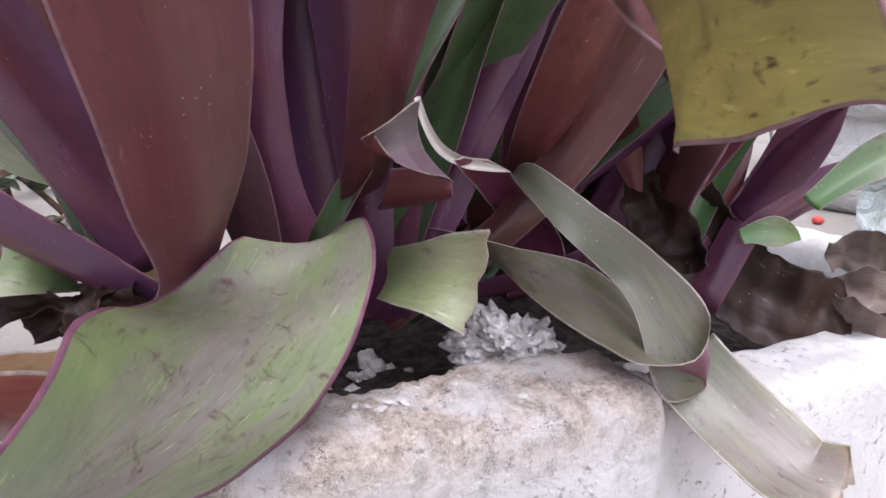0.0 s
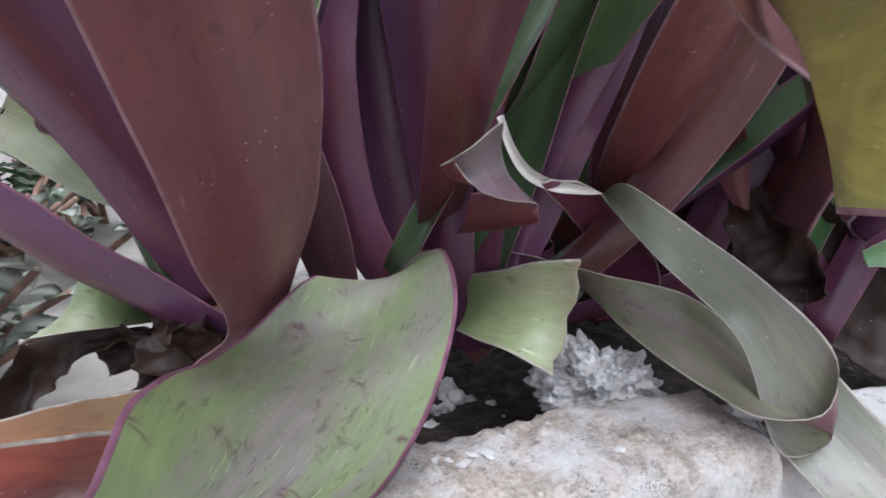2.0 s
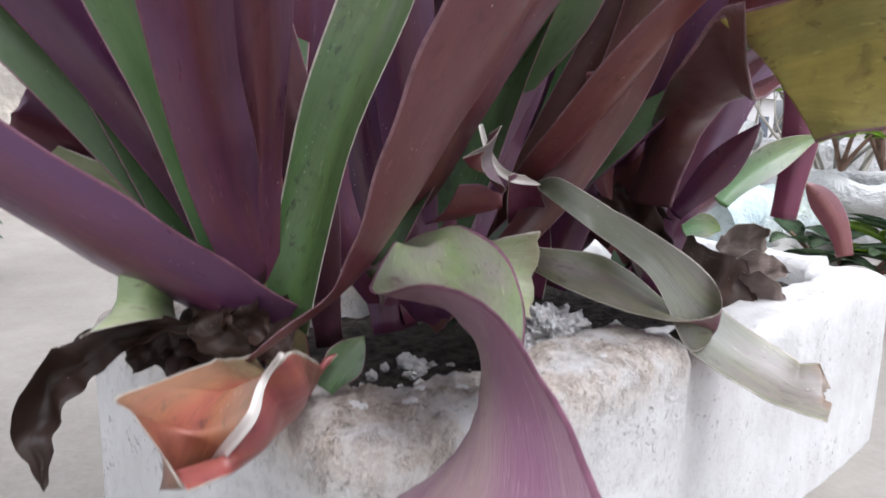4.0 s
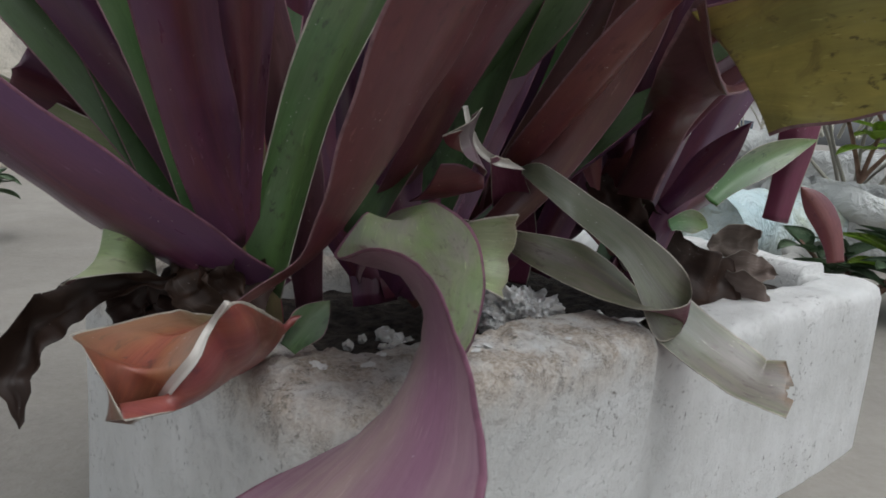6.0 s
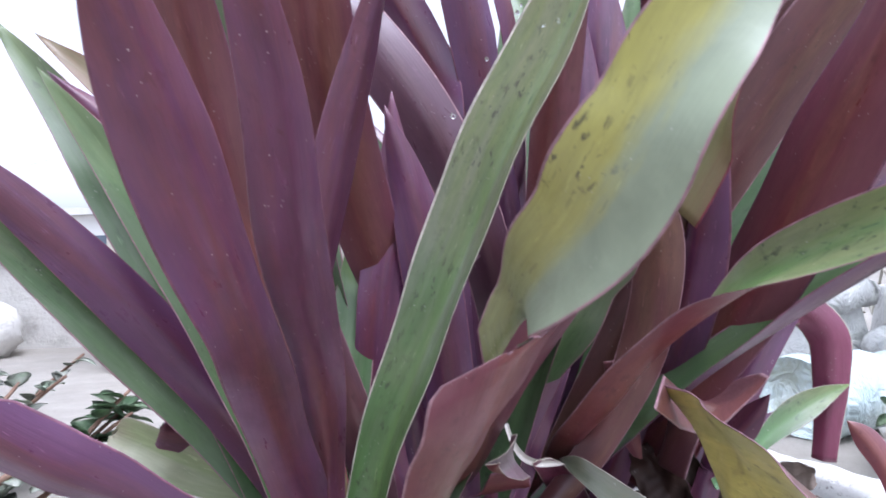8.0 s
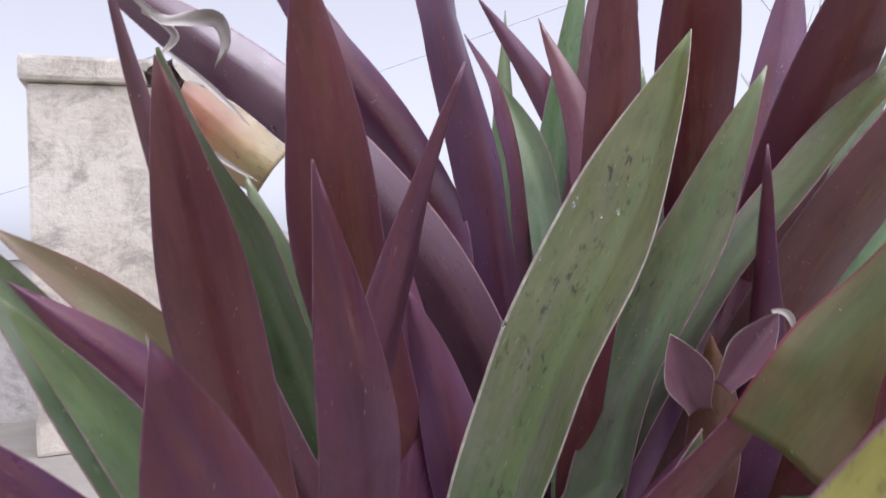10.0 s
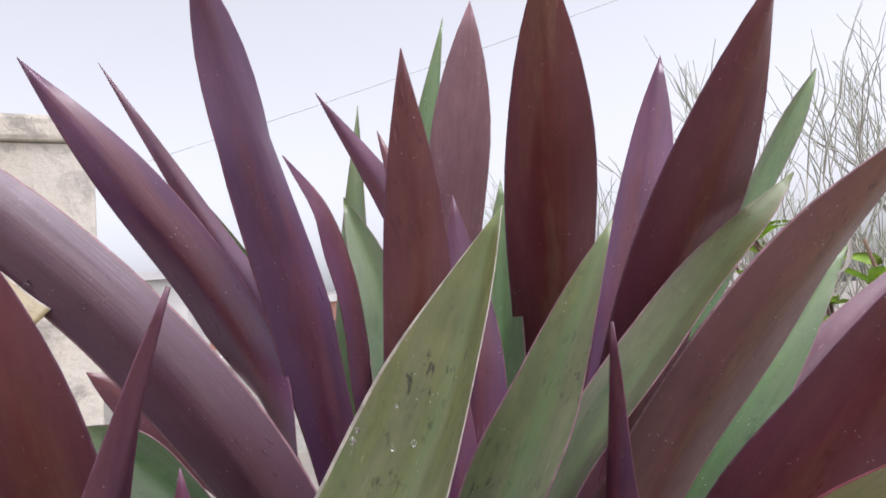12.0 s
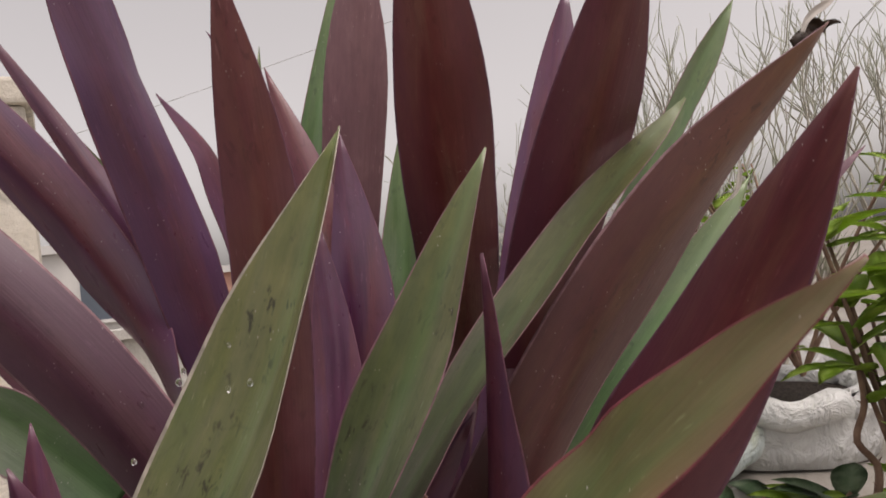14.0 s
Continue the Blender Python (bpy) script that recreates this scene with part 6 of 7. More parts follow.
leaf(L, 'wetbrown', 0.03, 0.6, (0.5, 0.5, 2), [(-0.0386, 0.3456, 0.2842), (-0.0442, 0.3441, 0.282), (-0.0494, 0.3423, 0.2793), (-0.0542, 0.3405, 0.276), (-0.0586, 0.3385, 0.2722), (-0.0624, 0.3363, 0.2679)],
     [(0.107, -0.9192, 0.3789), (0.0971, -0.9168, 0.3873), (0.0873, -0.9148, 0.3944), (0.0784, -0.9141, 0.3978), (0.0702, -0.9148, 0.3978), (0.0623, -0.9158, 0.3968)])

leaf(C, 'purple', 0.0424, 0.5, (0.51, 0.667, 1.3), [(0.045, 0.403, 0.262), (0.1302, 0.4521, 0.2708), (0.1774, 0.4688, 0.2934), (0.1866, 0.4529, 0.3299), (0.1741, 0.4123, 0.3848), (0.174, 0.3833, 0.4445), (0.1766, 0.3626, 0.5044), (0.174, 0.3424, 0.5647), (0.1679, 0.3175, 0.6249)],
     [(0.1692, 0.5258, 0.8336), (0.1692, 0.5258, 0.8336), (0.1692, 0.5258, 0.8336), (0.1692, 0.5258, 0.8336), (0.5986, 0.717, 0.3572), (0.7736, 0.5848, -0.2441), (0.7818, 0.244, -0.5738), (0.7497, 0.2797, -0.5998), (0.7449, 0.3856, -0.5444)])

# ---- the place: floor and trough ----
def slab(bm, lo, hi):
    m = Matrix.Translation([(a + b) / 2 for a, b in zip(lo, hi)]) @ Matrix.Diagonal([b - a for a, b in zip(lo, hi)] + [1])
    return bmesh.ops.create_cube(bm, size=1, matrix=m)["verts"]


GROUND = 0.11
n = Nodes("terrace_concrete", 0.75, 0.3)
big = n.noise(n.coords("Object"), 1.6, 6, 0.6, 0.3, 0.7, 0.3)
mid = n.noise(n.coords("Object"), 14.0, 5, 0.6, 0.35, 0.65)
fine = n.noise(n.coords("Object"), 160.0, 4, 0.6, 0.3, 0.7)
c = n.mix(big, (0.20, 0.178, 0.150), (0.31, 0.285, 0.25))
c = n.mix(n.calc("MULTIPLY", mid, 0.5), c, (0.18, 0.162, 0.145))
c = n.mix(n.calc("MULTIPLY", fine, 0.25), c, (0.36, 0.335, 0.30))
n.bump(fine, 0.4, 0.002)
FLOOR = n.done(c)
bm = bmesh.new()
slab(bm, (-1500, -1500, -0.4), (1500, 1500, GROUND))
tagged(finish(bm, "ground", FLOOR, smooth=False), "beige weathered concrete terrace floor", "floor", kind="structure")

n = Nodes("old_white_paint", 0.65, 0.3)
o = n.coords("Object")
geo = n.tree.nodes.new("ShaderNodeSeparateXYZ")
n.tree.links.new(o, geo.inputs[0])
height = n.calc("POWER", n.span(geo.outputs["Z"], 0.195, 0.258), 1.6)
side = n.span(geo.outputs["X"], 0.035, 0.008, 0.14, 1.0)
rim = n.calc("MULTIPLY", height, side)
edge = n.calc("MULTIPLY", n.span(geo.outputs["Z"], 0.236, 0.260), side)
broken = n.noise(o, 95.0, 4, 0.65, 0.52, 0.60)
crackle = n.calc("MULTIPLY", n.cells(n.mix(0.06, o, n.colour_noise(o, 160.0)), 330.0, 0.10, 0.02, "DISTANCE_TO_EDGE"), n.calc("MULTIPLY", broken, rim))
coarse = n.calc("MULTIPLY", n.cells(n.mix(0.10, o, n.colour_noise(o, 90.0)), 170.0, 0.07, 0.02, "DISTANCE_TO_EDGE"), n.calc("MULTIPLY", n.noise(o, 55.0, 4, 0.65, 0.55, 0.62), rim))
chips = n.noise(o, 260.0, 5, 0.7, 0.57, 0.63, 0.3)
where = n.noise(o, 26.0, 5, 0.65, 0.50, 0.60)
crumb = n.noise(o, 420.0, 4, 0.7, 0.35, 0.65)
c = n.mix(n.noise(o, 24.0, 4), (0.60, 0.59, 0.565), (0.70, 0.69, 0.67))
c = n.mix(n.calc("MULTIPLY", n.noise(o, 9.0, 4, 0.6, 0.45, 0.7), 0.5), c, (0.55, 0.54, 0.51))
c = n.mix(n.calc("MULTIPLY", n.noise(o, 48.0, 5, 0.65, 0.30, 0.56), n.calc("MULTIPLY", edge, 0.9)), c, n.mix(crumb, (0.36, 0.28, 0.21), (0.60, 0.53, 0.45)))
c = n.mix(n.calc("MULTIPLY", crackle, 0.7), c, (0.17, 0.14, 0.12))
c = n.mix(n.calc("MULTIPLY", coarse, 0.8), c, (0.10, 0.085, 0.075))
c = n.mix(n.calc("MULTIPLY", chips, n.calc("MULTIPLY", where, 0.8)), c, (0.19, 0.17, 0.15))
relief = n.calc("ADD", n.noise(o, 80.0, 6, 0.65, 0.2, 0.8), n.calc("MULTIPLY", n.calc("MULTIPLY", crumb, rim), 0.5))
n.bump(n.calc("SUBTRACT", relief, n.calc("MULTIPLY", n.calc("ADD", n.calc("ADD", crackle, coarse), chips), 0.4)), 0.6, 0.002)
PAINT = n.done(c)

n = Nodes("potting_soil", 0.95, 0.2)
o = n.coords("Object")
c = n.mix(n.noise(o, 120.0, 6), (0.018, 0.014, 0.012), (0.07, 0.055, 0.045))
n.bump(n.noise(o, 180.0, 6), 0.9, 0.004)
SOIL = n.done(c)

# trough: front edge runs from its left end to the right corner, turned 27 degrees
ORIGIN, TURN = (0.14, 0.317, 0.0), 26.97
S0, S1, DEEP, RIM, TOP = -0.187, 0.372, 0.27, 0.045, 0.262
trough = thing("planter_trough", "white painted concrete planter trough with a chipped rim", "planter", ORIGIN, TURN)
bm = bmesh.new()


def rim_height(s, d):
    h = TOP + 0.004 * noise.noise((s * 14, d * 20, 0)) + 0.002 * noise.noise((s * 60, d * 60, 3))
    if d < RIM + 0.01:
        h += 0.004 * max(0, min(1, (-0.088 - s) / 0.03))
        h += 0.006 * math.exp(-((s + 0.03) / 0.05) ** 2)
        h -= 0.008 * max(0, min(1, (s - 0.012) / 0.006))
    return h


def ring(step, off):
    """Points round the trough at a distance in from its outer face, with rounded corners."""
    x0, x1, y0, y1, r = S0 + off, S1 - off, off, DEEP - off, max(0.004, 0.022 - off * 0.3)
    pts = []
    for cx, cy, a0 in ((x0 + r, y0 + r, 180), (x1 - r, y0 + r, 270), (x1 - r, y1 - r, 0), (x0 + r, y1 - r, 90)):
        for k in range(7):
            a = radians(a0 + 15 * k)
            pts.append((cx + r * math.cos(a), cy + r * math.sin(a)))
    dense = []
    for a, b in zip(pts, pts[1:] + pts[:1]):
        far = math.hypot(b[0] - a[0], b[1] - a[1])
        m = step if far > 0.05 else 1
        dense += [(a[0] + (b[0] - a[0]) * k / m, a[1] + (b[1] - a[1]) * k / m) for k in range(m)]
    return dense


LEVELS = [(0.0, GROUND - 0.003), (0.0, 0.14), (0.0, 0.18), (0.0, 0.215), (0.0, 0.24), (0.0, 0.252), (0.002, 0.258), (0.006, 1), (0.011, 1), (0.016, 1), (0.021, 1), (0.027, 1),
          (0.032, 1), (0.037, 1), (RIM - 0.005, 1), (RIM, 0.254), (RIM, 0.235), (RIM, 0.20)]
loops = []
for off, z in LEVELS:
    row = []
    for s, d in ring(240, off):
        h = rim_height(s, d)
        zz = h - (0.001 if off < 0.01 else 0) if z == 1 else z * h / TOP
        w = 0.0012 * noise.noise((s * 25, d * 25, zz * 25)) + 0.0008 * noise.noise((s * 90, d * 90, zz * 90))
        crumbly = max(0, min(1, (0.012 - s) / 0.05)) * max(0, min(1, (zz - 0.225) / 0.02))
        zz += crumbly * (0.0022 * noise.noise((s * 170, d * 170, 7)) + 0.0012 * noise.noise((s * 400, d * 400, 1)))
        coat = 0.003 * max(0, min(1, (0.017 - s) / 0.004)) * max(0, min(1, (zz - 0.19) / 0.03)) if d < 0.01 else 0
        row.append(bm.verts.new((s + w, d + w - coat, zz)))
    loops.append(row)
for a, b in zip(loops, loops[1:]):
    for k in range(len(a)):
        bm.faces.new((a[k], a[(k + 1) % len(a)], b[(k + 1) % len(b)], b[k]))
bmesh.ops.recalc_face_normals(bm, faces=bm.faces)
part("body", bm, PAINT, trough)

chip_rng = random.Random(12)
for k in range(16):
    bm = bmesh.new()
    bmesh.ops.create_icosphere(bm, subdivisions=2, radius=0.0022)
    for v in bm.verts:
        v.co *= 1 + 0.9 * noise.noise(v.co * 420 + Vector((k, 0, 0)))
        v.co.z *= 0.28
    s = chip_rng.uniform(-0.17, 0.03)
    d = chip_rng.uniform(0.010, 0.043)
    chip = part("plaster_chip", bm, PAINT, trough, smooth=False)
    chip.matrix_basis = pose(s, d, rim_height(s, d) + 0.0002, chip_rng.uniform(-20, 20), 0, chip_rng.uniform(0, 360)) @ Matrix.Scale(chip_rng.uniform(0.5, 1.5), 4)

bm = bmesh.new()
rows = []
for j in range(60):
    row = []
    for i in range(110):
        s, d = S0 + 0.03 + (S1 - S0 - 0.06) * i / 109, 0.03 + (DEEP - 0.06) * j / 59
        z = 0.236 + 0.006 * noise.noise((s * 18, d * 18, 5)) + 0.003 * noise.noise((s * 70, d * 70, 2))
        z -= 0.012 * math.exp(-((d - 0.05) / 0.02) ** 2) * (1 if s < 0.06 else 0.3)
        row.append(bm.verts.new((s, d, z)))
    rows.append(row)
for a, b in zip(rows, rows[1:]):
    for i in range(109):
        bm.faces.new((a[i], a[i + 1], b[i + 1], b[i]))
soil = finish(bm, "soil", SOIL)
soil.matrix_world = pose(*ORIGIN, 0, 0, TURN)
tagged(soil, "dark damp potting soil filling the white trough", "soil", kind="stuff")


# ---- loose bits on the soil ----
def lump(size, seed, rough=0.25, detail=3, squash=0.8, beads=0.0):
    bm = bmesh.new()
    bmesh.ops.create_icosphere(bm, subdivisions=detail, radius=size)
    for v in bm.verts:
        d = v.co.normalized()
        k = 1 + rough * noise.noise(d * 1.7 + Vector((seed, 0, 0))) + 0.6 * rough * noise.noise(d * 5 + Vector((0, seed, 0))) + 0.35 * rough * noise.noise(d * 13 + Vector((0, 0, seed)))
        if beads:
            k *= 1 + beads * (0.5 - noise.voronoi(d * 5.0 + Vector((seed, 0, 0)))[0][0])
        v.co = Vector((d.x, d.y, d.z * squash)) * size * k
    return bm


n = Nodes("white_perlite", 0.85, 0.2)
o = n.coords("Object")
n.bump(n.cells(o, 260.0, 0.0, 0.6), 0.9, 0.003)
PERLITE = n.done(n.mix(n.cells(o, 260.0, 0.35, 0.75), (0.72, 0.71, 0.69), (0.52, 0.49, 0.46)))
clod = finish(lump(0.021, 2.0, 0.5, 6, 0.8, 0.34), "perlite_clod", PERLITE)
clod.matrix_world = pose(0.097, 0.372, 0.256, 10, 5, 30)
tagged(clod, "grey-white crumbly clod of perlite lying on the soil", "stone")
clod = finish(lump(0.012, 5.0, 0.5, 5, 0.8, 0.3), "perlite_clod", PERLITE)
clod.matrix_world = pose(-0.006, 0.318, 0.244, 0, 0, 0)
tagged(clod, "small white perlite clod beside the trough rim", "stone")
grain = lump(0.0045, 9.0, 0.5, 2)
first = finish(grain, "perlite_grain", PERLITE)
rng = random.Random(4)
for k in range(22):
    ob = first if k == 0 else new("perlite_grain", first.data)
    near = k < 12
    x, y = (0.036 + rng.gauss(0, 0.012), 0.385 + rng.gauss(0, 0.010)) if near else (rng.uniform(0.0, 0.26), rng.uniform(0.36, 0.45))
    ob.matrix_world = pose(x, y, 0.236, rng.uniform(0, 90), 0, rng.uniform(0, 360)) @ Matrix.Scale(rng.uniform(0.5, 1.3), 4)
    tagged(ob, "tiny white perlite grain on the dark soil", "grain", "perlite grains")

# ---- the terrace behind ----
n = Nodes("stained_plaster", 0.85, 0.2)
o = n.coords("Object")
c = n.mix(n.noise(o, 2.5, 5), (0.60, 0.54, 0.45), (0.72, 0.67, 0.59))
c = n.mix(n.calc("MULTIPLY", n.noise(o, 6.0, 6, 0.7, 0.50, 0.62, 0.6), 0.5), c, (0.16, 0.145, 0.13))
c = n.mix(n.calc("MULTIPLY", n.noise(o, 30.0, 5, 0.7, 0.5, 0.65), 0.15), c, (0.30, 0.27, 0.23))
n.bump(n.noise(o, 25.0, 6, 0.7, 0.2, 0.8), 0.6, 0.01)
PLASTER = n.done(c)


def block(name, lo, hi, mat, bevel=0.01, parent=None, label=""):
    bm = bmesh.new()
    slab(bm, lo, hi)
    if bevel:
        bmesh.ops.bevel(bm, geom=bm.edges[:], offset=bevel, segments=2, affect="EDGES", profile=0.6)
    return part(name, bm, mat, parent, label, smooth=False)


pillar = thing("pillar", "weathered cream plaster pillar with black stains", "pillar", (-0.62, 2.62, GROUND), 8)
block("shaft", (-0.27, -0.2, 0), (0.27, 0.2, 1.15), PLASTER, 0.012, pillar)
block("cap", (-0.29, -0.22, 1.152), (0.29, 0.22, 1.235), PLASTER, 0.015, pillar, "stained plaster cap")
n = Nodes("whitewash", 0.8, 0.2)
o = n.coords("Object")
c = n.mix(n.noise(o, 3.0, 5), (0.47, 0.45, 0.41), (0.60, 0.58, 0.55))
c = n.mix(n.calc("MULTIPLY", n.noise(o, 5.0, 6, 0.7, 0.52, 0.66, 0.5), 0.6), c, (0.22, 0.20, 0.18))
n.bump(n.noise(o, 40.0, 5), 0.4, 0.005)
WHITEWASH = n.done(c)
bm = bmesh.new()
slab(bm, (-9, 3.2, GROUND), (0.75, 3.35, 0.50))
slab(bm, (-9, 3.17, 0.501), (0.78, 3.38, 0.54))
wall_back = finish(bm, "wall_back", WHITEWASH, smooth=False)
tagged(wall_back, "low whitewashed parapet wall with dark stains", "wall", kind="structure")

# far houses beyond the parapet
n = Nodes("far_render", 0.9, 0.1)
FAR_WALL = n.done(n.mix(n.noise(n.coords("Object"), 0.7, 4), (0.55, 0.54, 0.53), (0.68, 0.66, 0.63)))
n = Nodes("far_glass", 0.2, 0.5)
FAR_GLASS = n.done((0.10, 0.12, 0.15))
n = Nodes("far_brick", 0.9, 0.1)
FAR_BRICK = n.done(n.mix(n.noise(n.coords("Object"), 1.5, 4), (0.42, 0.22, 0.17), (0.50, 0.30, 0.24)))


def house(x, y, turn, wide, deep, high, mat, label):
    h = thing("house", label, "house", (x, y, GROUND), turn, "far houses")
    block("wall", (-wide / 2, 0, -3), (wide / 2, deep, high), mat, 0, h)
    block("roof", (-wide / 2 - 0.2, -0.2, high + 0.01), (wide / 2 + 0.2, deep + 0.2, high + 0.25), FAR_WALL, 0, h)
    cols = max(2, int(wide / 2.2))
    for k in range(cols):
        for z in (high - 1.9, high - 4.6):
            if z > -2.5:
                cx = -wide / 2 + wide * (k + 0.5) / cols
                block("window", (cx - 0.5, -0.05, z), (cx + 0.5, 0.05, z + 1.2), FAR_GLASS, 0, h)
                block("sill", (cx - 0.6, -0.15, z - 0.1), (cx + 0.6, -0.052, z - 0.004), FAR_WALL, 0, h)


house(-3.2, 22, -6, 5, 6, 2.2, FAR_WALL, "pale grey flat-roofed house in the distance")
house(2.5, 27, 4, 6, 6, 1.4, FAR_BRICK, "brick-red flat-roofed house in the distance")
house(10, 30, 10, 8, 6, 1.8, FAR_WALL, "pale flat-roofed house far behind the shrubs")
house(19, 24, 30, 7, 6, 1.6, FAR_WALL, "grey flat-roofed house far to one side")
house(-11, 26, -20, 7, 6, 2.0, FAR_WALL, "pale flat-roofed house beyond the pillar")


def tube(bm, pts, r0, r1, sides=6):
    """A tapered tube through the points."""
    rings = []
    for k, p in enumerate(pts):
        p = Vector(p)
        ahead = (Vector(pts[min(k + 1, len(pts) - 1)]) - Vector(pts[max(k - 1, 0)])).normalized()
        a = ahead.orthogonal().normalized()
        b = ahead.cross(a)
        r = r0 + (r1 - r0) * k / max(1, len(pts) - 1)
        rings.append([bm.verts.new(p + (a * math.cos(2 * math.pi * q / sides) + b * math.sin(2 * math.pi * q / sides)) * r) for q in range(sides)])
    for a, b in zip(rings, rings[1:]):
        for q in range(sides):
            bm.faces.new((a[q], a[(q + 1) % sides], b[(q + 1) % sides], b[q]))
    bm.faces.new(rings[0])
    bm.faces.new(rings[-1])


n = Nodes("black_cable", 0.6, 0.3)
CABLE = n.done((0.50, 0.50, 0.51))
bm = bmesh.new()
A, Z = Vector((-9.8, 16.05, 1.8)), Vector((14.7, 6.95, 8.1))
tube(bm, [A.lerp(Z, k / 30) - Vector((0, 0, 0.5 * (1 - (2 * k / 30 - 1) ** 2))) for k in range(31)], 0.006, 0.006, 5)
tagged(finish(bm, "power_line", CABLE), "thin dark power line crossing the sky", "cable", kind="structure")

# ---- twiggy shrub and grow bags ----
n = Nodes("grey_green_twig", 0.7, 0.2)
TWIG = n.done(n.mix(n.noise(n.coords("Object"), 9.0, 4), (0.32, 0.29, 0.25), (0.36, 0.35, 0.29)))
n = Nodes("twig_tip", 0.6, 0.3)
TWIGTIP = n.done(n.mix(n.noise(n.coords("Object"), 14.0, 3), (0.30, 0.32, 0.24), (0.40, 0.40, 0.33)))


def shrub(x, y, z0, high, spread, seed, stems=7):
    rng = random.Random(seed)
    sh = thing("twiggy_shrub", "sparse grey-green shrub with thin forked twigs", "shrub", (x, y, z0), 0, "shrubs behind the trough")
    twigs, tips = bmesh.new(), bmesh.new()

    def grow(bm, at, way, length, r, depth):
        pts = [at]
        for _ in range(4):
            way = (way + Vector((rng.gauss(0, 0.13), rng.gauss(0, 0.13), rng.gauss(0.05, 0.08)))).normalized()
            pts.append(pts[-1] + way * length / 4)
        tube(bm, pts, r, r * 0.6, 5 if depth > 1 else 4)
        if depth == 0:
            return
        for k in range(rng.choice((2, 3, 3, 4))):
            start = pts[rng.choice((2, 3, 4, 4))]
            side = Vector((rng.gauss(0, 1), rng.gauss(0, 1), rng.gauss(0.3, 0.4))).normalized()
            grow(twigs if depth > 1 else tips, start, (way * 0.9 + side * 0.6 + Vector((0, 0, 0.25))).normalized(), length * rng.uniform(0.5, 0.8), r * 0.62, depth - 1)

    for k in range(stems):
        a = rng.uniform(0, 6.28)
        way = Vector((math.cos(a) * spread, math.sin(a) * spread, 1)).normalized()
        bm = bmesh.new()
        grow(bm, Vector((0.05 * math.cos(a), 0.05 * math.sin(a), 0)), way, high * rng.uniform(0.35, 0.5), 0.0065, 3)
        part("stem", bm, TWIG, sh)
    tagged(part("twig_mass", twigs, TWIG, sh), kind="stuff")
    tagged(part("twig_tip_mass", tips, TWIGTIP, sh), "thin green twig tips", kind="stuff")


shrub(1.75, 1.95, GROUND + 0.28, 1.0, 0.55, 5, 9)
shrub(1.15, 2.35, GROUND + 0.26, 0.75, 0.6, 8, 7)
shrub(1.15, 2.39, GROUND, 0.95, 0.25, 31, 6)
shrub(1.55, 1.62, GROUND + 0.10, 0.7, 0.7, 17, 8)
shrub(2.0, 2.6, GROUND + 0.1, 1.0, 0.6, 23, 8)
shrub(2.35, 1.75, GROUND + 0.28, 1.0, 0.5, 11, 8)

n = Nodes("white_sack", 0.6, 0.3)
o = n.coords("Object")
c = n.mix(n.noise(o, 8.0, 5), (0.50, 0.50, 0.49), (0.64, 0.64, 0.62))
c = n.mix(n.calc("MULTIPLY", n.noise(o, 5.0, 5, 0.7, 0.5, 0.7), 0.5), c, (0.42, 0.42, 0.40))
n.bump(n.noise(o, 22.0, 4, 0.6, 0.2, 0.8, 1.0), 0.7, 0.02)
SACK = n.done(c)
n = Nodes("pale_blue_sack", 0.6, 0.3)
o = n.coords("Object")
c = n.mix(n.noise(o, 6.0, 5), (0.50, 0.62, 0.64), (0.66, 0.72, 0.70))
c = n.mix(n.calc("MULTIPLY", n.noise(o, 9.0, 5, 0.7, 0.5, 0.66), 0.6), c, (0.30, 0.33, 0.20))
n.bump(n.noise(o, 18.0, 4, 0.6, 0.2, 0.8, 1.2), 0.8, 0.02)
BLUESACK = n.done(c)


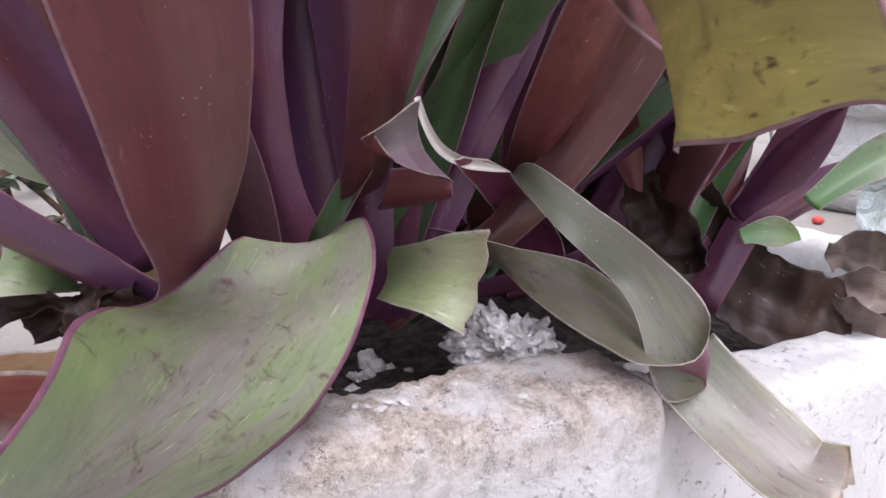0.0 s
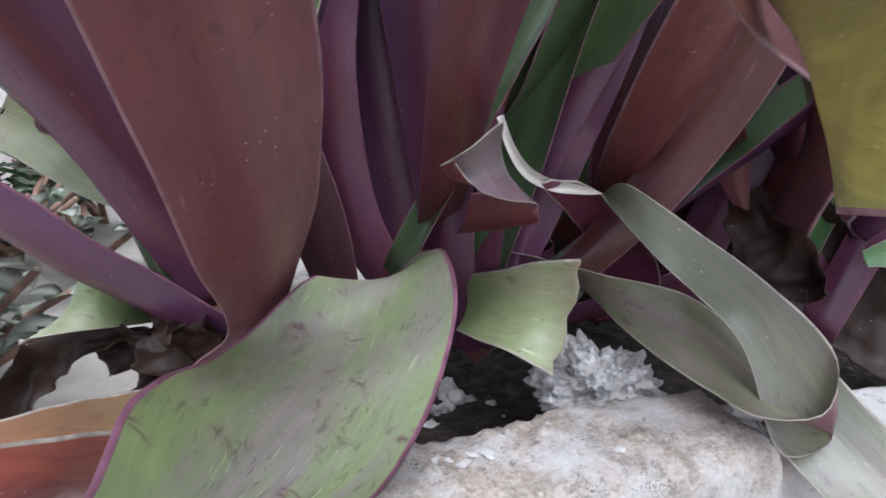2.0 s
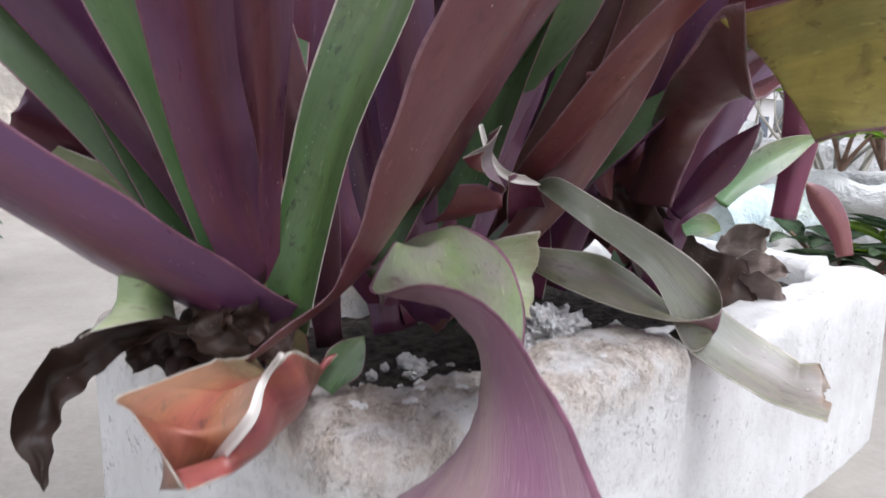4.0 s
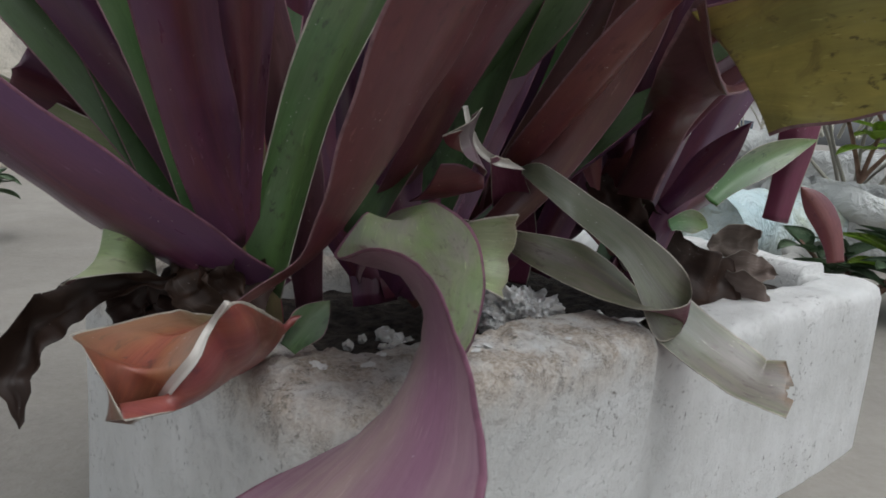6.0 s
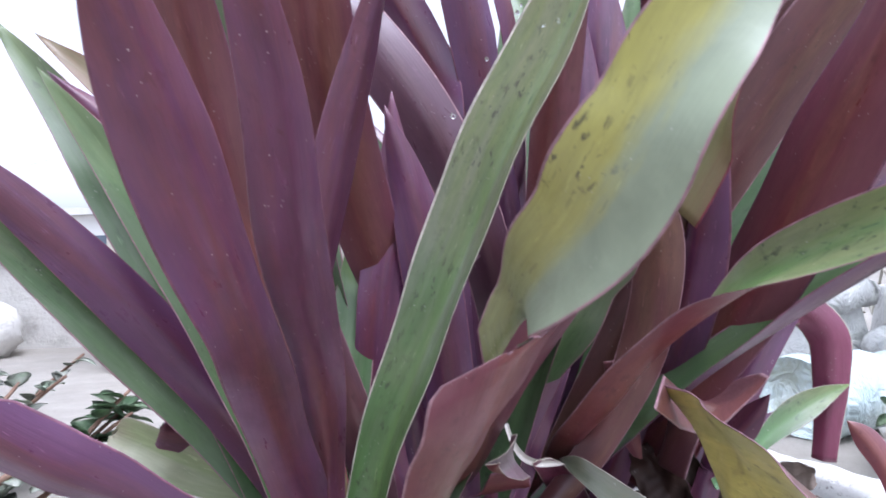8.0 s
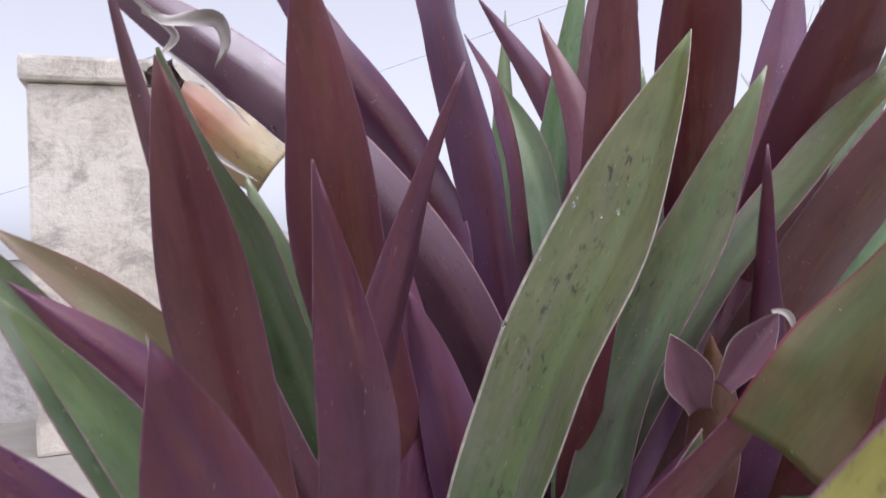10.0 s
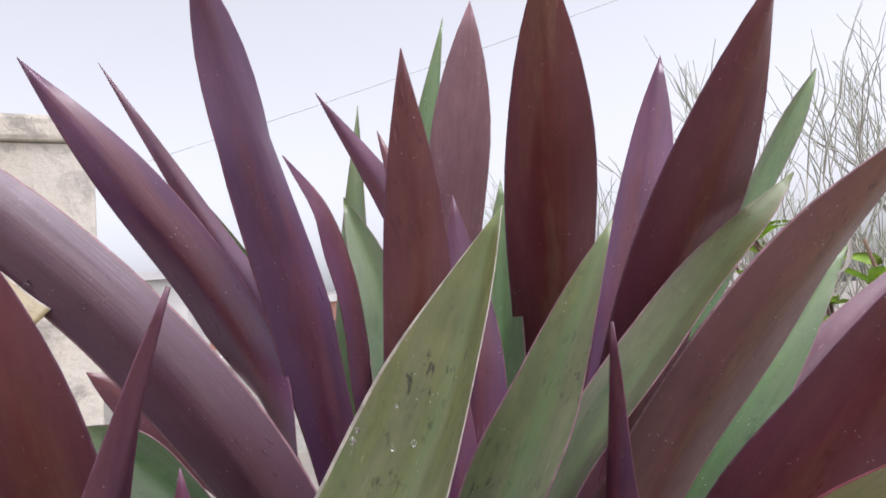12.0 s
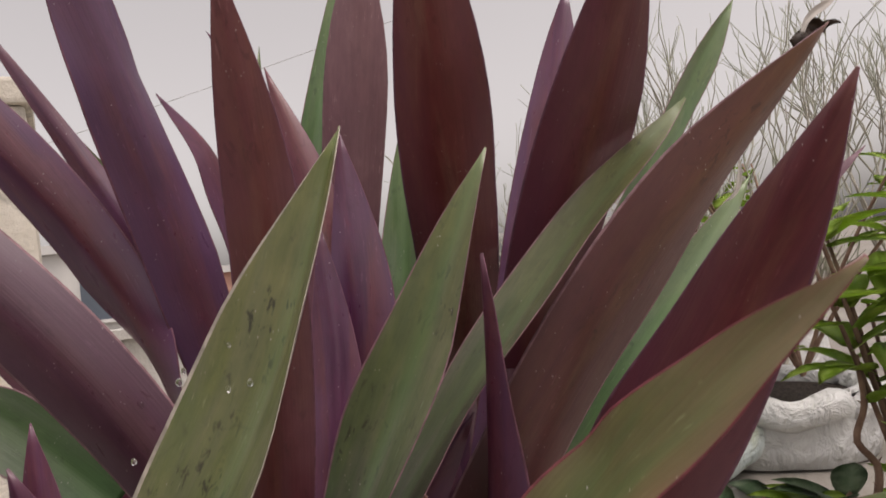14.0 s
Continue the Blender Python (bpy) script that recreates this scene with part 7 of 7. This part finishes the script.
def grow_bag(x, y, radius, high, seed, label, rim=True):
    """A soft sack with folds, filled with soil, its rim rolled outward."""
    bag = thing("grow_bag", label, "sack", (x, y, GROUND), seed * 40, "sacks beside the trough")
    bm = bmesh.new()
    rings = []
    outline_ = [(0.86, 0), (0.97, 0.05), (1.0, 0.3), (0.97, 0.6), (0.93, 0.85), (0.92, 1.0), (0.86, 1.0), (0.85, 0.9)]
    for k, (f, h) in enumerate(outline_):
        ring_ = []
        for q in range(48):
            a = 2 * math.pi * q / 48
            w = 1 + 0.06 * noise.noise((math.cos(a) * 2, math.sin(a) * 2, h * 2 + seed)) + 0.03 * noise.noise((math.cos(a) * 6, math.sin(a) * 6, h * 3 + seed))
            ring_.append(bm.verts.new((radius * f * w * math.cos(a), radius * f * w * math.sin(a), high * h + (0.015 * noise.noise((a, seed, 0)) if h > 0.5 else 0))))
        rings.append(ring_)
    for a, b in zip(rings, rings[1:]):
        for q in range(48):
            bm.faces.new((a[q], a[(q + 1) % 48], b[(q + 1) % 48], b[q]))
    part("body", bm, SACK, bag)
    bm = bmesh.new()
    bmesh.ops.create_circle(bm, cap_ends=True, segments=32, radius=radius * 0.87, matrix=Matrix.Translation((0, 0, high * 0.91)))
    part("soil_fill", bm, SOIL, bag, "dark soil inside")
    if rim:
        bm = bmesh.new()
        pts = []
        for q in range(49):
            a = 2 * math.pi * q / 48
            pts.append((radius * 0.97 * math.cos(a), radius * 0.97 * math.sin(a), high * 0.93 + 0.02 * noise.noise((math.cos(a) * 2, math.sin(a) * 2, seed))))
        tube(bm, pts, 0.035, 0.035, 8)
        for v in bm.verts:
            v.co.z += 0.012 * noise.noise(v.co * 25)
        part("rolled_rim", bm, SACK, bag, "rolled-down edge")
    return bag


grow_bag(1.35, 1.40, 0.21, 0.14, 1.0, "white woven sack with a rolled rim holding a plant")
grow_bag(1.08, 1.80, 0.24, 0.26, 2.0, "plain white filled sack standing on the terrace")
grow_bag(1.80, 1.95, 0.24, 0.24, 3.0, "white sack holding a twiggy shrub", False)
roll = thing("rolled_sack", "pale blue stained sack lying on the terrace", "sack", (0.98, 1.28, GROUND + 0.075), 20, "sacks beside the trough")
bm = bmesh.new()
tube(bm, [(-0.2 + 0.4 * k / 24, 0.01 * noise.noise((k * 0.3, 0, 0)), 0.008 * noise.noise((k * 0.4, 3, 0))) for k in range(25)], 0.075, 0.07, 24)
for v in bm.verts:
    v.co += Vector((0, 0.3 * v.co.y, 0.15 * v.co.z)) * 0.3 + Vector((0, 0, 0.014 * noise.noise(v.co * 14)))
part("body", bm, BLUESACK, roll)
stone = finish(lump(0.06, 3.0, 0.5, 4, 0.7), "white_stone", PLASTER)
stone.data.materials[0] = WHITEWASH
stone.matrix_world = pose(0.90, 1.03, GROUND + 0.035, 0, 0, 40)
tagged(stone, "rough white broken stone on the terrace floor", "stone")
pot = thing("round_pot", "round white pebbled pot with a low green plant", "pot", (-1.55, 2.95, GROUND), 0)
part("bowl", lump(0.17, 7.0, 0.15, 4, 0.75), WHITEWASH, pot)
pot.location.z += 0.10

# ---- leafy plants beside the trough ----
n = Nodes("bright_leaf", 0.45, 0.4)
o = n.coords("Object")
BRIGHT = n.done(n.mix(n.noise(o, 30.0, 4), (0.24, 0.40, 0.04), (0.38, 0.52, 0.08)))
n = Nodes("dull_leaf", 0.5, 0.4)
DULL = n.done(n.mix(n.noise(n.coords("Object"), 30.0, 4), (0.06, 0.12, 0.05), (0.18, 0.24, 0.14)))
n = Nodes("brown_stem", 0.7, 0.2)
STEM = n.done(n.mix(n.noise(n.coords("Object"), 40.0, 4), (0.12, 0.07, 0.05), (0.22, 0.14, 0.10)))


def blade(bm, at, way, face, length, width, droop=0.3):
    """A small pointed leaf with a folded midrib."""
    side = way.cross(face).normalized()
    rows_ = []
    for k in range(7):
        v = k / 6
        w = width * 0.5 * math.sin(math.pi * min(1, 0.12 + v * 0.9)) ** 0.8 * (1 if k < 6 else 0.05)
        c_ = at + way * length * v - Vector((0, 0, droop * length * v * v))
        rows_.append([bm.verts.new(c_ - side * w + face * w * 0.35), bm.verts.new(c_), bm.verts.new(c_ + side * w + face * w * 0.35)])
    for a, b in zip(rows_, rows_[1:]):
        bm.faces.new((a[0], a[1], b[1], b[0]))
        bm.faces.new((a[1], a[2], b[2], b[1]))


def leafy_plant(x, y, z, stems, high, leaf_len, leaf_wide, mat, seed, label, lean=0.3):
    rng = random.Random(seed)
    pl = thing("leafy_plant", label, "plant", (x, y, z), 0, "leafy plants beside the trough")
    for k in range(stems):
        a = rng.uniform(0, 6.28)
        tip = Vector((math.cos(a) * lean * high, math.sin(a) * lean * high, high * rng.uniform(0.6, 1.0)))
        pts = [Vector((0.3 * tip.x * (v / 5) ** 2 + tip.x * 0.7 * v / 5, 0.3 * tip.y * (v / 5) ** 2 + tip.y * 0.7 * v / 5, tip.z * v / 5)) for v in range(6)]
        bm = bmesh.new()
        tube(bm, pts, 0.006, 0.003, 6)
        st = part("stem", bm, STEM, pl)
        for q in range(6):
            bm = bmesh.new()
            v = rng.uniform(0.45, 1.0)
            b = rng.uniform(0, 6.28)
            way = Vector((math.cos(b), math.sin(b), rng.uniform(0.1, 0.8))).normalized()
            face = (Vector((0, 0, 1)) - way * way.z).normalized()
            at = pts[min(4, int(v * 5))].lerp(pts[min(5, int(v * 5) + 1)], v * 5 - int(v * 5) if v < 1 else 1)
            blade(bm, at, way, face, leaf_len * rng.uniform(0.7, 1.2), leaf_wide * rng.uniform(0.8, 1.2), rng.uniform(0.1, 0.4))
            bmesh.ops.solidify(bm, geom=bm.faces[:], thickness=0.0008)
            part("leaf", bm, mat, pl)


leafy_plant(1.36, 1.32, GROUND + 0.18, 8, 0.60, 0.15, 0.05, BRIGHT, 21, "bright green broad-leaved plant growing from a sack", 0.5)
leafy_plant(1.22, 1.30, GROUND + 0.18, 3, 0.22, 0.10, 0.045, BRIGHT, 22, "small bright green plant at the sack rim", 0.6)
leafy_plant(1.02, 0.80, GROUND, 8, 0.62, 0.16, 0.05, BRIGHT, 51, "tall bright green broad-leaved plant beside the sacks", 0.18)
leafy_plant(0.86, 0.90, GROUND, 4, 0.12, 0.10, 0.05, DULL, 23, "low green plant growing on the terrace", 0.8)
leafy_plant(0.98, 0.86, GROUND, 4, 0.12, 0.10, 0.05, BRIGHT, 24, "low bright green plant on the terrace", 0.8)
for k, (x, y) in enumerate(((-0.62, 0.95), (-0.75, 1.1), (-0.55, 1.2), (-0.85, 0.9))):
    leafy_plant(x, y, GROUND, 6, 0.14, 0.06, 0.04, DULL, 30 + k, "low grey-green leafy plant on the terrace", 0.9)
n = Nodes("pale_leaf", 0.6, 0.3)
o = n.coords("Object")
WEED = n.done(n.tint(n.mix(n.noise(o, 40.0, 4), (0.24, 0.29, 0.20), (0.46, 0.46, 0.40)), n.span(n.random(), 0, 1, 0.47, 0.53), 1.0, n.span(n.random(), 0, 1, 0.45, 1.15)))
rng = random.Random(77)
for x, y in ((-0.48, 0.72), (-0.56, 0.80), (-0.44, 0.62), (-0.62, 0.92), (-0.52, 0.95), (-0.72, 1.05), (-0.66, 1.22), (-0.86, 1.25), (-0.40, 0.54), (-0.78, 1.5), (-1.0, 1.6), (-1.2, 1.9)):
    leafy_plant(x, y, GROUND, 5, rng.uniform(0.12, 0.22), 0.042, 0.032, WEED, 60 + int(100 * y), "low pale grey-green weed with small round leaves on the terrace", 0.9)
leafy_plant(-1.55, 2.95, GROUND + 0.2, 6, 0.14, 0.08, 0.04, DULL, 40, "low green plant in the round pot", 0.7)
n = Nodes("red_plastic", 0.35, 0.5)
REDPLASTIC = n.done((0.50, 0.05, 0.035))
cup = finish(lump(0.012, 1.0, 0.1, 3, 0.7), "red_plastic_cap", REDPLASTIC)
cup.matrix_world = pose(0.80, 1.50, GROUND + 0.008, 0, 0, 0)
tagged(cup, "small red plastic cap lying on the terrace floor", "cap")

twig = thing("dead_twig", "dark thorny dead twig standing beside the sacks", "twig", (0.94, 0.82, GROUND))
bm = bmesh.new()
bend = [(0.02, 0.0, 0.0), (0.02, 0.01, 0.06), (0.012, 0.0, 0.11), (0.022, 0.0, 0.16), (0.0, 0.01, 0.20), (0.012, 0.0, 0.25), (0.02, 0.01, 0.32)]
tube(bm, [spline(bend, k / 24) for k in range(25)], 0.007, 0.004, 7)
part("stalk", bm, STEM, twig)
for k in range(9):
    at = spline(bend, 0.12 + 0.095 * k)
    bm = bmesh.new()
    tube(bm, [at, at + Vector((0.012 * (-1) ** k, 0.002 * (k % 3 - 1), 0.009))], 0.0022, 0.0004, 5)
    part("thorn", bm, STEM, twig)

# ---- drops of rain on the leaves ----
WATER = bpy.data.materials.new("water")
WATER.use_nodes = True
wet = WATER.node_tree.nodes["Principled BSDF"]
wet.inputs["Base Color"].default_value = (0.97, 0.98, 0.98, 1)
wet.inputs["Roughness"].default_value = 0.03
wet.inputs["IOR"].default_value = 1.33
wet.inputs["Transmission Weight"].default_value = 1.0


def drop(parent, at, size, seed):
    bead = part("water_drop", lump(size, seed, 0.15, 3, 1.2), WATER, parent, "clear bead of water")
    bead.matrix_world = Matrix.Translation(at)


for k, (at, size) in enumerate((((0.0487, 0.291, 0.5942), 0.0011), ((0.0331, 0.2954, 0.5715), 0.0009), ((0.0159, 0.3004, 0.5431), 0.0013), ((0.0632, 0.2947, 0.5894), 0.0010), ((0.0503, 0.290, 0.5977), 0.0008))):
    drop(wet_leaf, at, size, k)
for k, (at, size) in enumerate((((-0.0835, 0.4572, 0.6671), 0.0026), ((-0.0166, 0.4430, 0.6223), 0.0016), ((-0.0430, 0.4452, 0.6362), 0.0011), ((-0.0557, 0.4471, 0.6545), 0.0012), ((0.0284, 0.4423, 0.5705), 0.0012))):
    drop(glossy_leaf, at, size, 10 + k)
for k, (at, size) in enumerate((((0.0701, 0.2917, 0.5905), 0.0010), ((0.0647, 0.2919, 0.6037), 0.0007))):
    drop(wet_leaf, at, size, 20 + k)
